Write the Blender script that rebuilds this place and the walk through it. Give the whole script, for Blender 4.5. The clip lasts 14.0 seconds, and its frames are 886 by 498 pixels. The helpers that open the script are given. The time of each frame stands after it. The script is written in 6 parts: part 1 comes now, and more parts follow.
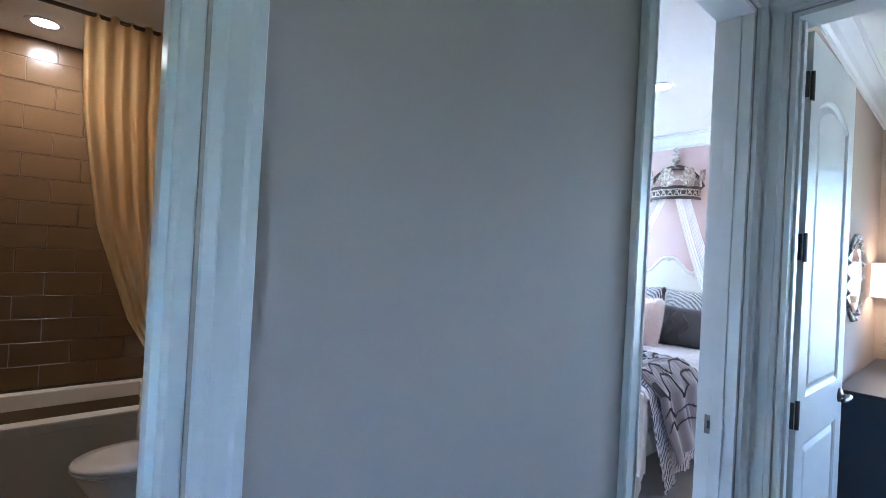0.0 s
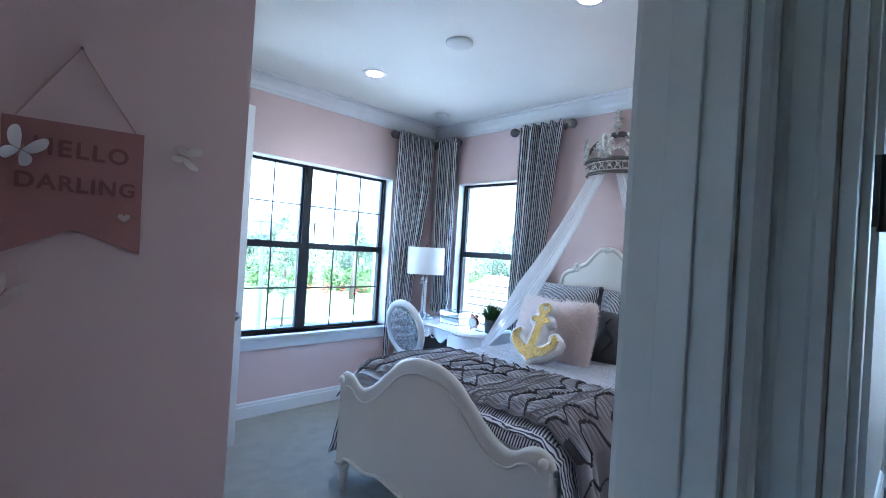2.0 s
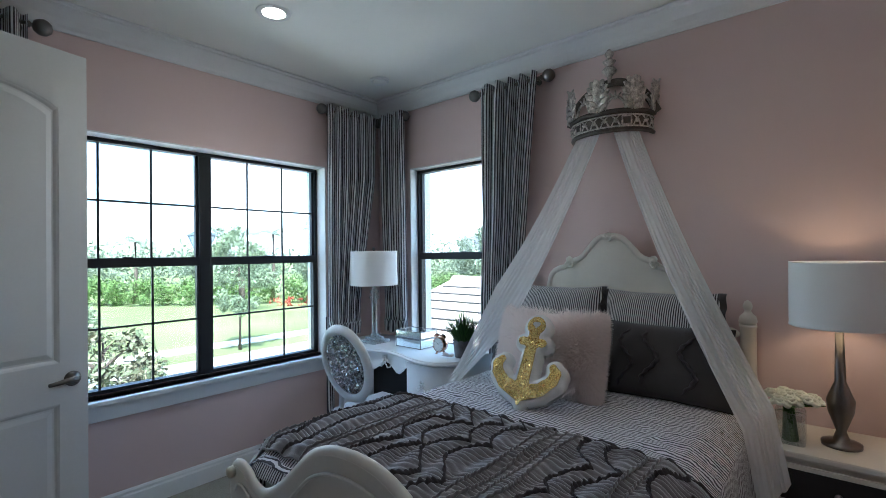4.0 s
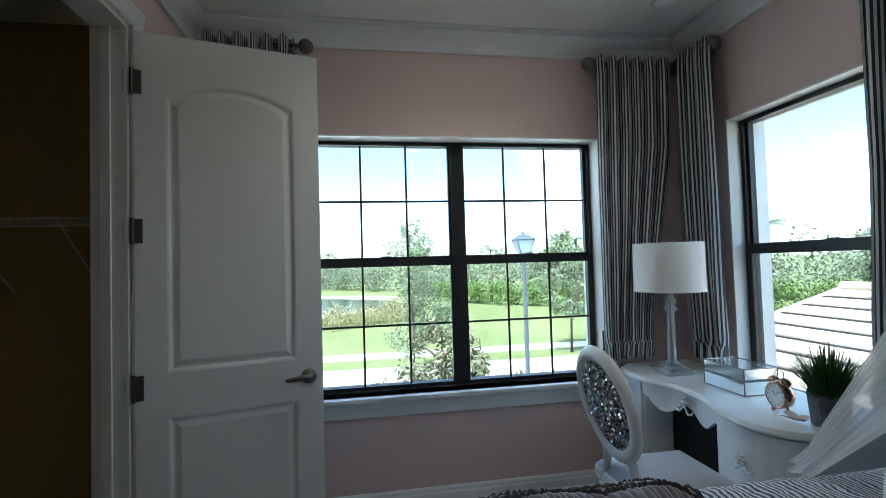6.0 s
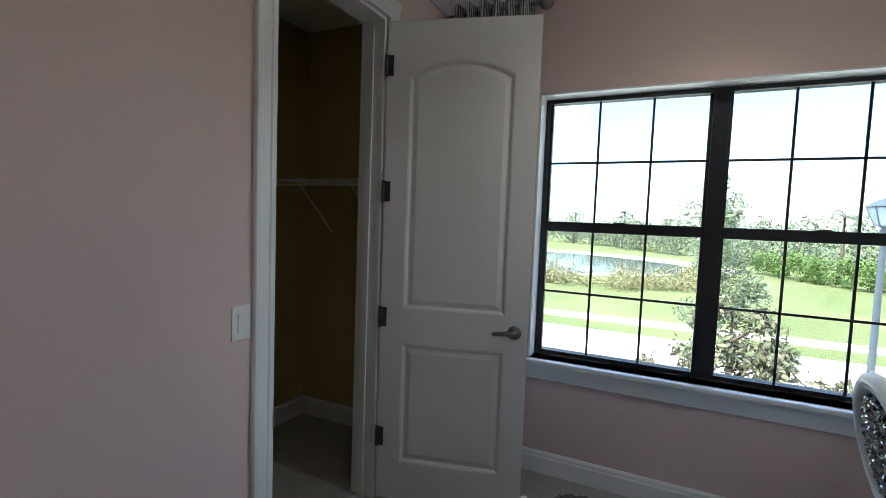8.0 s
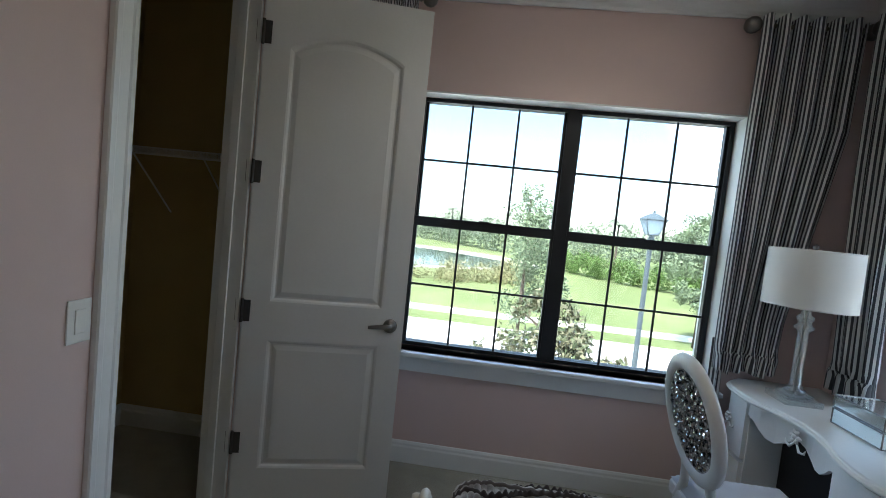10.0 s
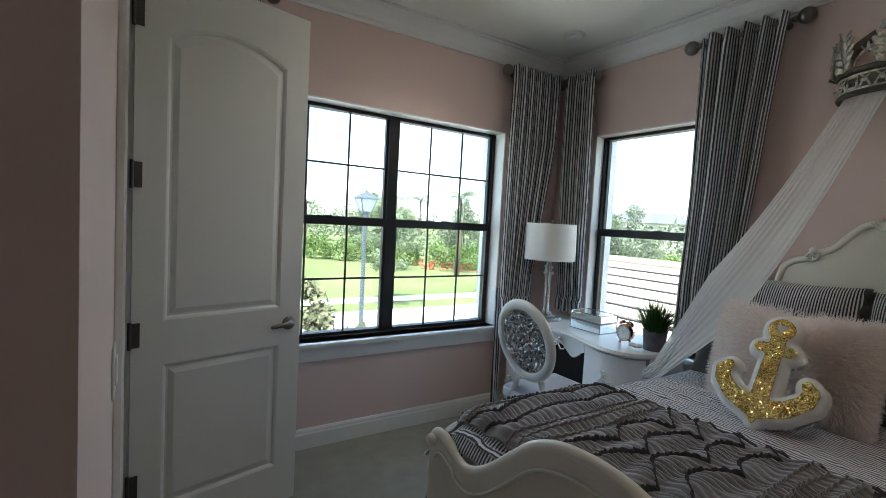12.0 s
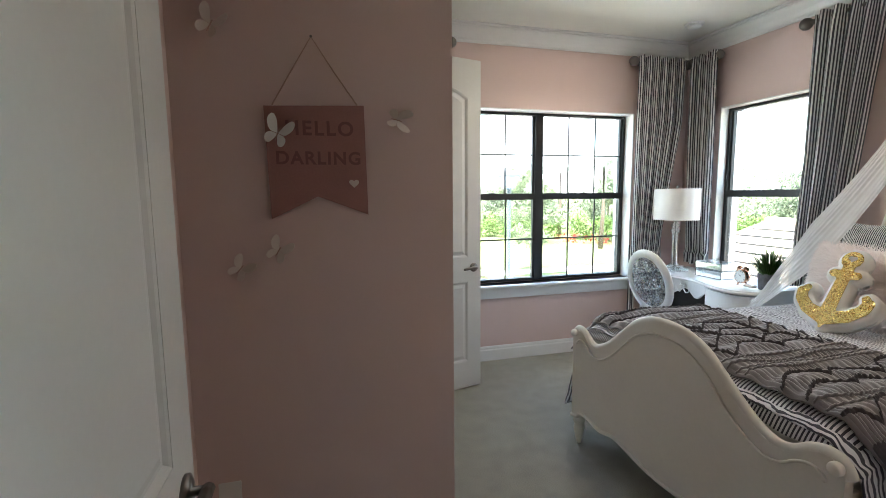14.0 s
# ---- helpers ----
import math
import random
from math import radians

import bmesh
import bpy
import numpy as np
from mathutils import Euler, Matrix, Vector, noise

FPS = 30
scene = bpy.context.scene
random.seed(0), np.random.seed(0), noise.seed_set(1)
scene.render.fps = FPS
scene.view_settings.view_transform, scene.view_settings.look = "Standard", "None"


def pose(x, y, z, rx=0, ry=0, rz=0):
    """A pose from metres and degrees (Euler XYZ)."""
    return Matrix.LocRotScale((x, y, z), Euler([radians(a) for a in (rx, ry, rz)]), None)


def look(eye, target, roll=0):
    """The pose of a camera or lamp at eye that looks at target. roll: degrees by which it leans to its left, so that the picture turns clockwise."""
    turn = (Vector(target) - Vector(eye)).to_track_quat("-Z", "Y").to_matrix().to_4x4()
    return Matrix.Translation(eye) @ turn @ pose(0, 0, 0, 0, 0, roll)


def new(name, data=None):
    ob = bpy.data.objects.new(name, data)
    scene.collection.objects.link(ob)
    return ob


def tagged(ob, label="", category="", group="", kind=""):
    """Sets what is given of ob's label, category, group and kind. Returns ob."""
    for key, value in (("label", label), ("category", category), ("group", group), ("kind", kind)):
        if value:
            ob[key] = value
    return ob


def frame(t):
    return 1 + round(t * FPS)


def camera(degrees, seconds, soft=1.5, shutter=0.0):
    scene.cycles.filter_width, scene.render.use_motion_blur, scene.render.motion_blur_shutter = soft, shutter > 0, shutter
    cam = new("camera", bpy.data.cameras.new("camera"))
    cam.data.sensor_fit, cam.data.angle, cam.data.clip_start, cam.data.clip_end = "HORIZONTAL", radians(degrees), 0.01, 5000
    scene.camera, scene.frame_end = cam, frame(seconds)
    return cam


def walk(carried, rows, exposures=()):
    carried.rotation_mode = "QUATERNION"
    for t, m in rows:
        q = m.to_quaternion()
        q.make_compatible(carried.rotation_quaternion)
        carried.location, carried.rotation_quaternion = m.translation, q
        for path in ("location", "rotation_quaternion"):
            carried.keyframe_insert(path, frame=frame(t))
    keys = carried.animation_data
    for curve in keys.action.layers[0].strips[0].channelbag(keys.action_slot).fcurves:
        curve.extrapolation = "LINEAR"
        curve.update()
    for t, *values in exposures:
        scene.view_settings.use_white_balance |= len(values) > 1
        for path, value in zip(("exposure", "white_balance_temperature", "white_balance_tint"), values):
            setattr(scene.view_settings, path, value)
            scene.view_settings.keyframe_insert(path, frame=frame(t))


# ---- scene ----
cam = camera(87.3, 14.0, soft=0.65)
PATH = [
    (0, (1.078, 0.481, 1.521), (2.384, 1.996, 1.536), 3.1),
    (0.5, (1.432, 0.493, 1.513), (2.831, 1.924, 1.535), 4.7),
    (1, (1.831, 0.538, 1.521), (3.256, 1.942, 1.511), 4.5),
    (1.5, (2.129, 0.714, 1.512), (3.527, 2.144, 1.48), 4.8),
    (2, (2.372, 0.902, 1.493), (3.797, 2.306, 1.504), 3.6),
    (2.5, (2.609, 1.05, 1.502), (4.06, 2.427, 1.513), 1.9),
    (4.8, (3.499, 1.751, 1.499), (5.031, 3.037, 1.525), -1.1),
    (5, (3.59, 1.799, 1.493), (4.986, 3.231, 1.53), -1.0),
    (5.5, (3.781, 1.902, 1.49), (4.723, 3.666, 1.553), -1.0),
    (6, (3.971, 1.977, 1.442), (4.298, 3.949, 1.508), -1.7),
    (6.5, (4.237, 2.007, 1.476), (4.182, 4.007, 1.463), -1.3),
    (7, (4.284, 2.049, 1.464), (3.787, 3.986, 1.41), -0.5),
    (9.3, (4.413, 2.058, 1.525), (3.464, 3.811, 1.354), 2.5),
    (9.5, (4.322, 2.029, 1.516), (3.577, 3.879, 1.359), 3.1),
    (10, (4.115, 2.021, 1.483), (3.934, 4.009, 1.36), 6.0),
    (10.5, (3.851, 2.028, 1.495), (4.127, 4.005, 1.376), 6.0),
    (11, (3.594, 1.976, 1.497), (4.252, 3.858, 1.338), 4.8),
    (11.5, (3.307, 1.967, 1.493), (4.236, 3.731, 1.327), 4.0),
    (12, (3.082, 1.865, 1.494), (4.162, 3.545, 1.378), 3.1),
    (12.5, (2.884, 1.638, 1.498), (4.045, 3.261, 1.366), 2.7),
    (13, (2.776, 1.392, 1.502), (3.84, 3.076, 1.325), 1.5),
    (13.5, (2.638, 1.153, 1.511), (3.479, 2.958, 1.332), 0.6),
    (14, (2.544, 0.946, 1.492), (3.077, 2.859, 1.259), -0.5),
]
EXPOSURES = [
    (0.0, 5.5, 4500, 10), (0.5, 5.1, 4550, 10), (1.0, 4.7, 4500, 8), (1.5, 4.3, 4500, 8), (2.0, 4.2, 4550, 9), (2.7, 3.85, 4700, 9), (4.5, 2.85, 5350, 4), (5.5, 2.75, 5450, 3), (6.5, 2.45, 5650, 2),
    (7.1, 2.5, 5750, 6), (9.3, 2.8, 5900, 10), (10.5, 2.4, 5800, 4), (11.0, 2.35, 5800, 4), (11.7, 2.6, 5900, 4), (12.5, 3.15, 6200, 8), (13.3, 3.7, 6300, 8), (14.0, 3.95, 6350, 8),
]
walk(cam, [(t, look(eye, target, roll)) for t, eye, target, roll in PATH], EXPOSURES)

# ---- world, sun and lamps ----
world = bpy.data.worlds.new("World")
scene.world = world
world.use_nodes = True
wn, wl = world.node_tree.nodes, world.node_tree.links
wbg = wn["Background"]
sky = wn.new("ShaderNodeTexSky")
sky.sky_type = "NISHITA"
sky.sun_disc = False
sky.sun_elevation = radians(58)
sky.sun_rotation = radians(215)
cloud_noise = wn.new("ShaderNodeTexNoise")
cloud_noise.inputs["Scale"].default_value = 2.6
cloud_noise.inputs["Detail"].default_value = 7
cloud_noise.inputs["Roughness"].default_value = 0.55
cloud_ramp = wn.new("ShaderNodeValToRGB")
cloud_ramp.color_ramp.elements[0].position = 0.50
cloud_ramp.color_ramp.elements[1].position = 0.69
cloud_mix = wn.new("ShaderNodeMix")
cloud_mix.data_type = "RGBA"
cloud_mix.inputs[7].default_value = (13, 13.5, 14.5, 1)
wl.new(cloud_noise.outputs["Fac"], cloud_ramp.inputs[0])
wl.new(cloud_ramp.outputs[0], cloud_mix.inputs[0])
wl.new(sky.outputs[0], cloud_mix.inputs[6])
wl.new(cloud_mix.outputs[2], wbg.inputs[0])
wbg.inputs[1].default_value = 0.15


def lamp(name, kind, m, energy, colour=(1, 1, 1), size=0.1, angle=None):
    data = bpy.data.lights.new(name, kind)
    data.energy, data.color = energy, colour
    if kind == "AREA":
        data.shape, data.size = "DISK", size
    elif kind == "SUN":
        data.angle = radians(0.5)
    else:
        data.shadow_soft_size = size
    if angle:
        data.spot_size, data.spot_blend = radians(angle), 0.6
    ob = new(name, data)
    ob.matrix_world = m
    return ob


# light travels towards +x, +y and down
lamp("sun", "SUN", look((0, 0, 30), (9.1, 13.0, 4.6)), 4.2, (1, 0.96, 0.9))
WARM, SOFT = (1, 0.52, 0.2), (1, 0.9, 0.78)
lamp("downlight_lamp", "SPOT", look((4.55, 3.93, 2.84), (4.55, 3.93, 0)), 2.0, SOFT, 0.05, 130)
lamp("downlight_lamp", "SPOT", look((4.58, 2.11, 2.84), (4.58, 2.11, 0)), 0.5, SOFT, 0.05, 130)
lamp("bath_lamp", "SPOT", look((1.03, 4.02, 2.70), (1.03, 4.02, 0)), 0.32, WARM, 0.05, 115)
lamp("nightstand_bulb", "POINT", pose(5.80, 1.53, 1.30), 0.22, (1, 0.66, 0.36), 0.04)
lamp("dresser_bulb", "POINT", pose(5.95, 0.80, 1.48), 0.26, (1, 0.66, 0.36), 0.04)

# ---- materials ----
def mat(name, col, rough=0.6, metal=0.0, var=0.06, scale=6.0, fine=120.0, bump=0.0, bdist=0.002, spec=0.5, sheen=0.0, hue2=None, trans=0.0):
    """A principled material whose colour varies at two scales, with fine relief."""
    m = bpy.data.materials.new(name)
    m.use_nodes = True
    n, l = m.node_tree.nodes, m.node_tree.links
    p = n["Principled BSDF"]
    p.inputs["Roughness"].default_value, p.inputs["Metallic"].default_value = rough, metal
    p.inputs["Specular IOR Level"].default_value = spec
    p.inputs["Sheen Weight"].default_value = sheen
    p.inputs["Transmission Weight"].default_value = trans
    tc = n.new("ShaderNodeTexCoord")
    big, small = n.new("ShaderNodeTexNoise"), n.new("ShaderNodeTexNoise")
    big.inputs["Scale"].default_value, small.inputs["Scale"].default_value = scale, fine
    big.inputs["Detail"].default_value, small.inputs["Detail"].default_value = 5, 3
    l.new(tc.outputs["Object"], big.inputs["Vector"])
    l.new(tc.outputs["Object"], small.inputs["Vector"])
    mixf = n.new("ShaderNodeMath")
    mixf.operation = "MULTIPLY_ADD"
    mixf.inputs[1].default_value = 0.65
    sm = n.new("ShaderNodeMath")
    sm.operation = "MULTIPLY"
    sm.inputs[1].default_value = 0.35
    l.new(small.outputs["Fac"], sm.inputs[0])
    l.new(big.outputs["Fac"], mixf.inputs[0])
    l.new(sm.outputs[0], mixf.inputs[2])
    ramp = n.new("ShaderNodeValToRGB")
    c2 = hue2 or tuple(min(1, c * (1 + var)) for c in col)
    ramp.color_ramp.elements[0].color = (*[c * (1 - var) for c in col], 1)
    ramp.color_ramp.elements[1].color = (*c2, 1)
    ramp.color_ramp.elements[0].position, ramp.color_ramp.elements[1].position = 0.3, 0.7
    l.new(mixf.outputs[0], ramp.inputs[0])
    l.new(ramp.outputs[0], p.inputs["Base Color"])
    if bump:
        b = n.new("ShaderNodeBump")
        b.inputs["Strength"].default_value, b.inputs["Distance"].default_value = bump, bdist
        l.new(small.outputs["Fac"], b.inputs["Height"])
        l.new(b.outputs[0], p.inputs["Normal"])
    return m


def stripes(name, dark, light, duty=0.5, rough=0.85, wavy=0.0, sheer=0.0):
    """Woven stripes across the u axis of the cloth's own layout (u in stripe widths)."""
    m = mat(name, light, rough, var=0.04, fine=300, bump=0.25, bdist=0.001)
    n, l = m.node_tree.nodes, m.node_tree.links
    p = n["Principled BSDF"]
    base = p.inputs["Base Color"].links[0].from_socket
    uv = n.new("ShaderNodeUVMap")
    sep = n.new("ShaderNodeSeparateXYZ")
    l.new(uv.outputs[0], sep.inputs[0])
    fr = n.new("ShaderNodeMath")
    fr.operation = "FRACT"
    run = sep.outputs[0]
    if wavy:
        wob, tc2, ma = n.new("ShaderNodeTexNoise"), n.new("ShaderNodeTexCoord"), n.new("ShaderNodeMath")
        wob.inputs["Scale"].default_value = 16
        ma.operation = "MULTIPLY_ADD"
        ma.inputs[1].default_value = wavy
        l.new(tc2.outputs["Object"], wob.inputs["Vector"])
        l.new(wob.outputs["Fac"], ma.inputs[0])
        l.new(run, ma.inputs[2])
        run = ma.outputs[0]
    l.new(run, fr.inputs[0])
    st = n.new("ShaderNodeMath")
    st.operation = "LESS_THAN"
    st.inputs[1].default_value = duty
    l.new(fr.outputs[0], st.inputs[0])
    mx = n.new("ShaderNodeMix")
    mx.data_type = "RGBA"
    mx.inputs[7].default_value = (*dark, 1)
    l.new(st.outputs[0], mx.inputs[0])
    l.new(base, mx.inputs[6])
    l.new(mx.outputs[2], p.inputs["Base Color"])
    p.inputs["Sheen Weight"].default_value = 0.35
    if sheer:
        tl, ms = n.new("ShaderNodeBsdfTranslucent"), n.new("ShaderNodeMixShader")
        l.new(mx.outputs[2], tl.inputs[0])
        ms.inputs[0].default_value = sheer
        l.new(p.outputs[0], ms.inputs[1])
        l.new(tl.outputs[0], ms.inputs[2])
        l.new(ms.outputs[0], n["Material Output"].inputs[0])
    return m


def glowing(name, col, strength):
    m = bpy.data.materials.new(name)
    m.use_nodes = True
    p = m.node_tree.nodes["Principled BSDF"]
    p.inputs["Base Color"].default_value = (0.8, 0.8, 0.78, 1)
    p.inputs["Emission Color"].default_value = (*col, 1)
    p.inputs["Emission Strength"].default_value = strength
    return m


def see_through(name, col=(1, 1, 1), gloss=0.04, diffuse=0.0, dcol=(0.9, 0.9, 0.9), lit=0.0):
    """Clear or sheer sheet: transparent, part diffuse and translucent, with gloss by Fresnel."""
    m = bpy.data.materials.new(name)
    m.use_nodes = True
    n, l = m.node_tree.nodes, m.node_tree.links
    n.remove(n["Principled BSDF"])
    t = n.new("ShaderNodeBsdfTransparent")
    t.inputs[0].default_value = (*col, 1)
    last = t
    if diffuse:
        d, tl, add = n.new("ShaderNodeBsdfDiffuse"), n.new("ShaderNodeBsdfTranslucent"), n.new("ShaderNodeMixShader")
        d.inputs[0].default_value = tl.inputs[0].default_value = (*dcol, 1)
        add.inputs[0].default_value = 0.55
        l.new(d.outputs[0], add.inputs[1])
        l.new(tl.outputs[0], add.inputs[2])
        mx = n.new("ShaderNodeMixShader")
        mx.inputs[0].default_value = diffuse
        l.new(t.outputs[0], mx.inputs[1])
        l.new(add.outputs[0], mx.inputs[2])
        last = mx
    if gloss:
        g, lw, mx2 = n.new("ShaderNodeBsdfGlossy"), n.new("ShaderNodeLayerWeight"), n.new("ShaderNodeMixShader")
        g.inputs["Roughness"].default_value = 0.02
        lw.inputs[0].default_value = 0.5
        pw, fz = n.new("ShaderNodeMath"), n.new("ShaderNodeMath")
        pw.operation, fz.operation = "POWER", "MULTIPLY_ADD"
        pw.inputs[1].default_value, fz.inputs[1].default_value, fz.inputs[2].default_value = 5.0, 0.9, gloss
        l.new(lw.outputs["Facing"], pw.inputs[0])
        l.new(pw.outputs[0], fz.inputs[0])
        l.new(fz.outputs[0], mx2.inputs[0])
        l.new(last.outputs[0], mx2.inputs[1])
        l.new(g.outputs[0], mx2.inputs[2])
        last = mx2
    l.new(last.outputs[0], n["Material Output"].inputs[0])
    return m


def speckled(name, col, col2, scale, rough=0.25, metal=0.9):
    """Overlapping sequins: small cells of differing tone and tilt."""
    m = mat(name, col, rough, metal)
    n, l = m.node_tree.nodes, m.node_tree.links
    p = n["Principled BSDF"]
    v = n.new("ShaderNodeTexVoronoi")
    v.inputs["Scale"].default_value = scale
    tc = n.new("ShaderNodeTexCoord")
    l.new(tc.outputs["Object"], v.inputs["Vector"])
    sep = n.new("ShaderNodeSeparateColor")
    l.new(v.outputs["Color"], sep.inputs[0])
    r = n.new("ShaderNodeValToRGB")
    r.color_ramp.elements[0].color, r.color_ramp.elements[1].color = (*col2, 1), (*col, 1)
    l.new(sep.outputs[0], r.inputs[0])
    l.new(r.outputs[0], p.inputs["Base Color"])
    b = n.new("ShaderNodeBump")
    b.inputs["Strength"].default_value, b.inputs["Distance"].default_value = 0.9, 0.006
    l.new(sep.outputs[1], b.inputs["Height"])
    l.new(b.outputs[0], p.inputs["Normal"])
    return m


def foliage(name, a, b):
    m = mat(name, a, 0.8, hue2=b, scale=3.0, fine=25, spec=0.2)
    n, l = m.node_tree.nodes, m.node_tree.links
    p = n["Principled BSDF"]
    geo, r = n.new("ShaderNodeNewGeometry"), n.new("ShaderNodeValToRGB")
    r.color_ramp.elements[0].color, r.color_ramp.elements[1].color = (*a, 1), (*b, 1)
    l.new(geo.outputs["Random Per Island"], r.inputs[0])
    l.new(r.outputs[0], p.inputs["Base Color"])
    return m


PINK = mat("pink_wall_paint", (0.69, 0.54, 0.51), 0.75, var=0.03, scale=1.5, fine=260, bump=0.12)
GREIGE = mat("grey_wall_paint", (0.49, 0.435, 0.385), 0.7, var=0.03, scale=1.2, fine=240, bump=0.12)
TAN = mat("tan_wall_paint", (0.45, 0.36, 0.29), 0.75, var=0.03, scale=1.5, fine=240, bump=0.1)
OCHRE = mat("closet_paint", (0.50, 0.39, 0.17), 0.8, var=0.04, scale=1.5, fine=240, bump=0.1)
CEIL = mat("ceiling_paint", (0.87, 0.875, 0.82), 0.85, var=0.03, scale=2, fine=180, bump=0.2)
TRIM = mat("trim_paint", (0.78, 0.79, 0.78), 0.32, var=0.03, scale=3, fine=90, bump=0.04)
DOORW = mat("door_paint", (0.76, 0.76, 0.74), 0.45, var=0.03, scale=2, fine=70, bump=0.05)
CARPET = mat("carpet", (0.33, 0.325, 0.275), 0.95, var=0.16, scale=9, fine=190, bump=1.0, bdist=0.006, spec=0.1, sheen=0.3)
BATHTILE = mat("bath_wall_tile", (0.125, 0.075, 0.032), 0.22, var=0.1, scale=4, fine=60)
GROUT = mat("grout", (0.19, 0.14, 0.085), 0.9, var=0.1)
PORCELAIN = mat("porcelain", (0.78, 0.74, 0.66), 0.12, var=0.02)
BLACKF = mat("black_window_frame", (0.012, 0.013, 0.015), 0.45, var=0.2)
# pane tint darkens the bright view outside; daylight enters undimmed
GLASS = see_through("dimming_window_glass", (0.70, 0.72, 0.715), 0.03)
STEEL = mat("brushed_nickel", (0.22, 0.205, 0.19), 0.3, 1.0, var=0.08, fine=200)
DARKMETAL = mat("dark_hinge_metal", (0.10, 0.095, 0.09), 0.4, 0.9, var=0.15)
CREAM = mat("cream_furniture_paint", (0.74, 0.71, 0.63), 0.38, var=0.04, scale=4, fine=60, bump=0.05)
WHITEF = mat("white_furniture_paint", (0.80, 0.80, 0.78), 0.33, var=0.03, scale=4, fine=60, bump=0.04)
CURTAIN = stripes("curtain_stripe", (0.07, 0.072, 0.085), (0.80, 0.80, 0.80), duty=0.5, sheer=0.3)
SHEETM = stripes("bedding_stripe", (0.05, 0.05, 0.07), (0.74, 0.74, 0.76), duty=0.45, wavy=2.2)
FOLDM = stripes("fold_stripe", (0.05, 0.05, 0.07), (0.74, 0.74, 0.76), duty=0.45)
PILLOWM = stripes("pillow_stripe", (0.03, 0.03, 0.04), (0.62, 0.61, 0.60), duty=0.52)
QUILTM = mat("quilt_cotton", (0.128, 0.114, 0.117), 0.8, var=0.14, scale=8, fine=240, bump=0.4, bdist=0.002, sheen=0.9)
# same cloth as the quilt, darkened so the ruffles' shadow is in the colour
RUFFLE = mat("quilt_ruffle", (0.06, 0.053, 0.057), 0.9, var=0.2, scale=20, fine=300, bump=0.5)
GREYP = mat("grey_pillow_cotton", (0.05, 0.046, 0.046), 0.9, var=0.12, scale=10, fine=260, bump=0.4, sheen=0.2)
FURM = mat("pink_fur", (0.95, 0.84, 0.79), 0.95, var=0.06, scale=14, fine=200, sheen=1.0)
SEATM = mat("pale_grey_upholstery", (0.50, 0.50, 0.52), 0.9, var=0.05, scale=10, fine=280, bump=0.3, sheen=0.2)
LINEN = mat("white_linen", (0.78, 0.77, 0.74), 0.9, var=0.03, fine=300, bump=0.3)
FURS = see_through("fur_strands", (1, 1, 1), 0, 1.0, (0.97, 0.905, 0.875))
TULLE = see_through("tulle", (1, 1, 1), 0, 0.84, (0.99, 0.99, 0.99))
GOLD = speckled("gold_sequins", (0.95, 0.68, 0.22), (0.30, 0.16, 0.03), 170, 0.24, 0.85)
SEQUIN = mat("gold_foil", (0.95, 0.70, 0.26), 0.16, 1.0, var=0.12, scale=30)
SILVER = speckled("silver_sequins", (0.85, 0.86, 0.88), (0.22, 0.23, 0.25), 110, 0.18)
CROWNM = mat("antique_silver", (0.56, 0.52, 0.47), 0.3, 0.75, var=0.6, scale=40, fine=120, bump=0.3)
CROWND = mat("dark_patina", (0.13, 0.115, 0.10), 0.5, 0.6, var=0.3, scale=30, fine=140, bump=0.3)
SHADEM = mat("lamp_shade_linen", (0.80, 0.79, 0.75), 0.9, var=0.02, fine=400, bump=0.2)
SHADEWARM = glowing("lit_lamp_shade", (1, 0.66, 0.4), 0.03)
DISC = glowing("downlight_disc", (1, 0.86, 0.68), 9.0)
BATHDISC = glowing("bath_downlight_disc", (1, 0.75, 0.5), 9.0)
CRYSTAL = see_through("crystal", (0.93, 0.96, 0.96), 0.22, 0.1, (0.75, 0.8, 0.82))
MIRROR = mat("mirrored_glass", (0.86, 0.92, 0.92), 0.12, 0.85, var=0.03)
DARKW = mat("near_black_fill", (0.02, 0.018, 0.018), 0.7)
ROSEGOLD = mat("rose_gold", (0.50, 0.30, 0.21), 0.14, 1.0, var=0.08)
DIAL = mat("clock_dial", (0.75, 0.78, 0.78), 0.4, var=0.02)
BLACK = mat("black_paint", (0.015, 0.015, 0.016), 0.4, var=0.1)
POTM = mat("grey_pot", (0.12, 0.12, 0.135), 0.75, var=0.35, scale=25, fine=90, bump=0.3)
GREENP = foliage("potted_grass_green", (0.015, 0.05, 0.012), (0.06, 0.14, 0.03))
ROSE = mat("white_petals", (0.72, 0.72, 0.58), 0.8, var=0.12, scale=30)
PLAQUE = mat("rose_wood_plaque", (0.36, 0.18, 0.16), 0.6, var=0.12, scale=9, fine=160, bump=0.15)
# raised letters, darkened to carry the shade of cut-out ones
LETTERM = mat("cutout_letter_shade", (0.22, 0.10, 0.092), 0.6, var=0.08, scale=20)
TWINE = mat("twine", (0.5, 0.34, 0.28), 0.9, var=0.15, fine=400)
PAPER = mat("white_paper", (0.74, 0.66, 0.6), 0.85, var=0.04)
SWITCHM = mat("switch_plastic", (0.80, 0.80, 0.78), 0.3, var=0.02)
NAVY = mat("navy_dresser_paint", (0.035, 0.05, 0.075), 0.4, var=0.1, scale=4)
BLACKCLOTH = mat("black_curtain", (0.012, 0.012, 0.014), 0.9, var=0.3, fine=200, bump=0.3)
SHOWER = see_through("shower_curtain_cloth", (0.5, 0.4, 0.25), 0, 0.97, (0.88, 0.74, 0.50))
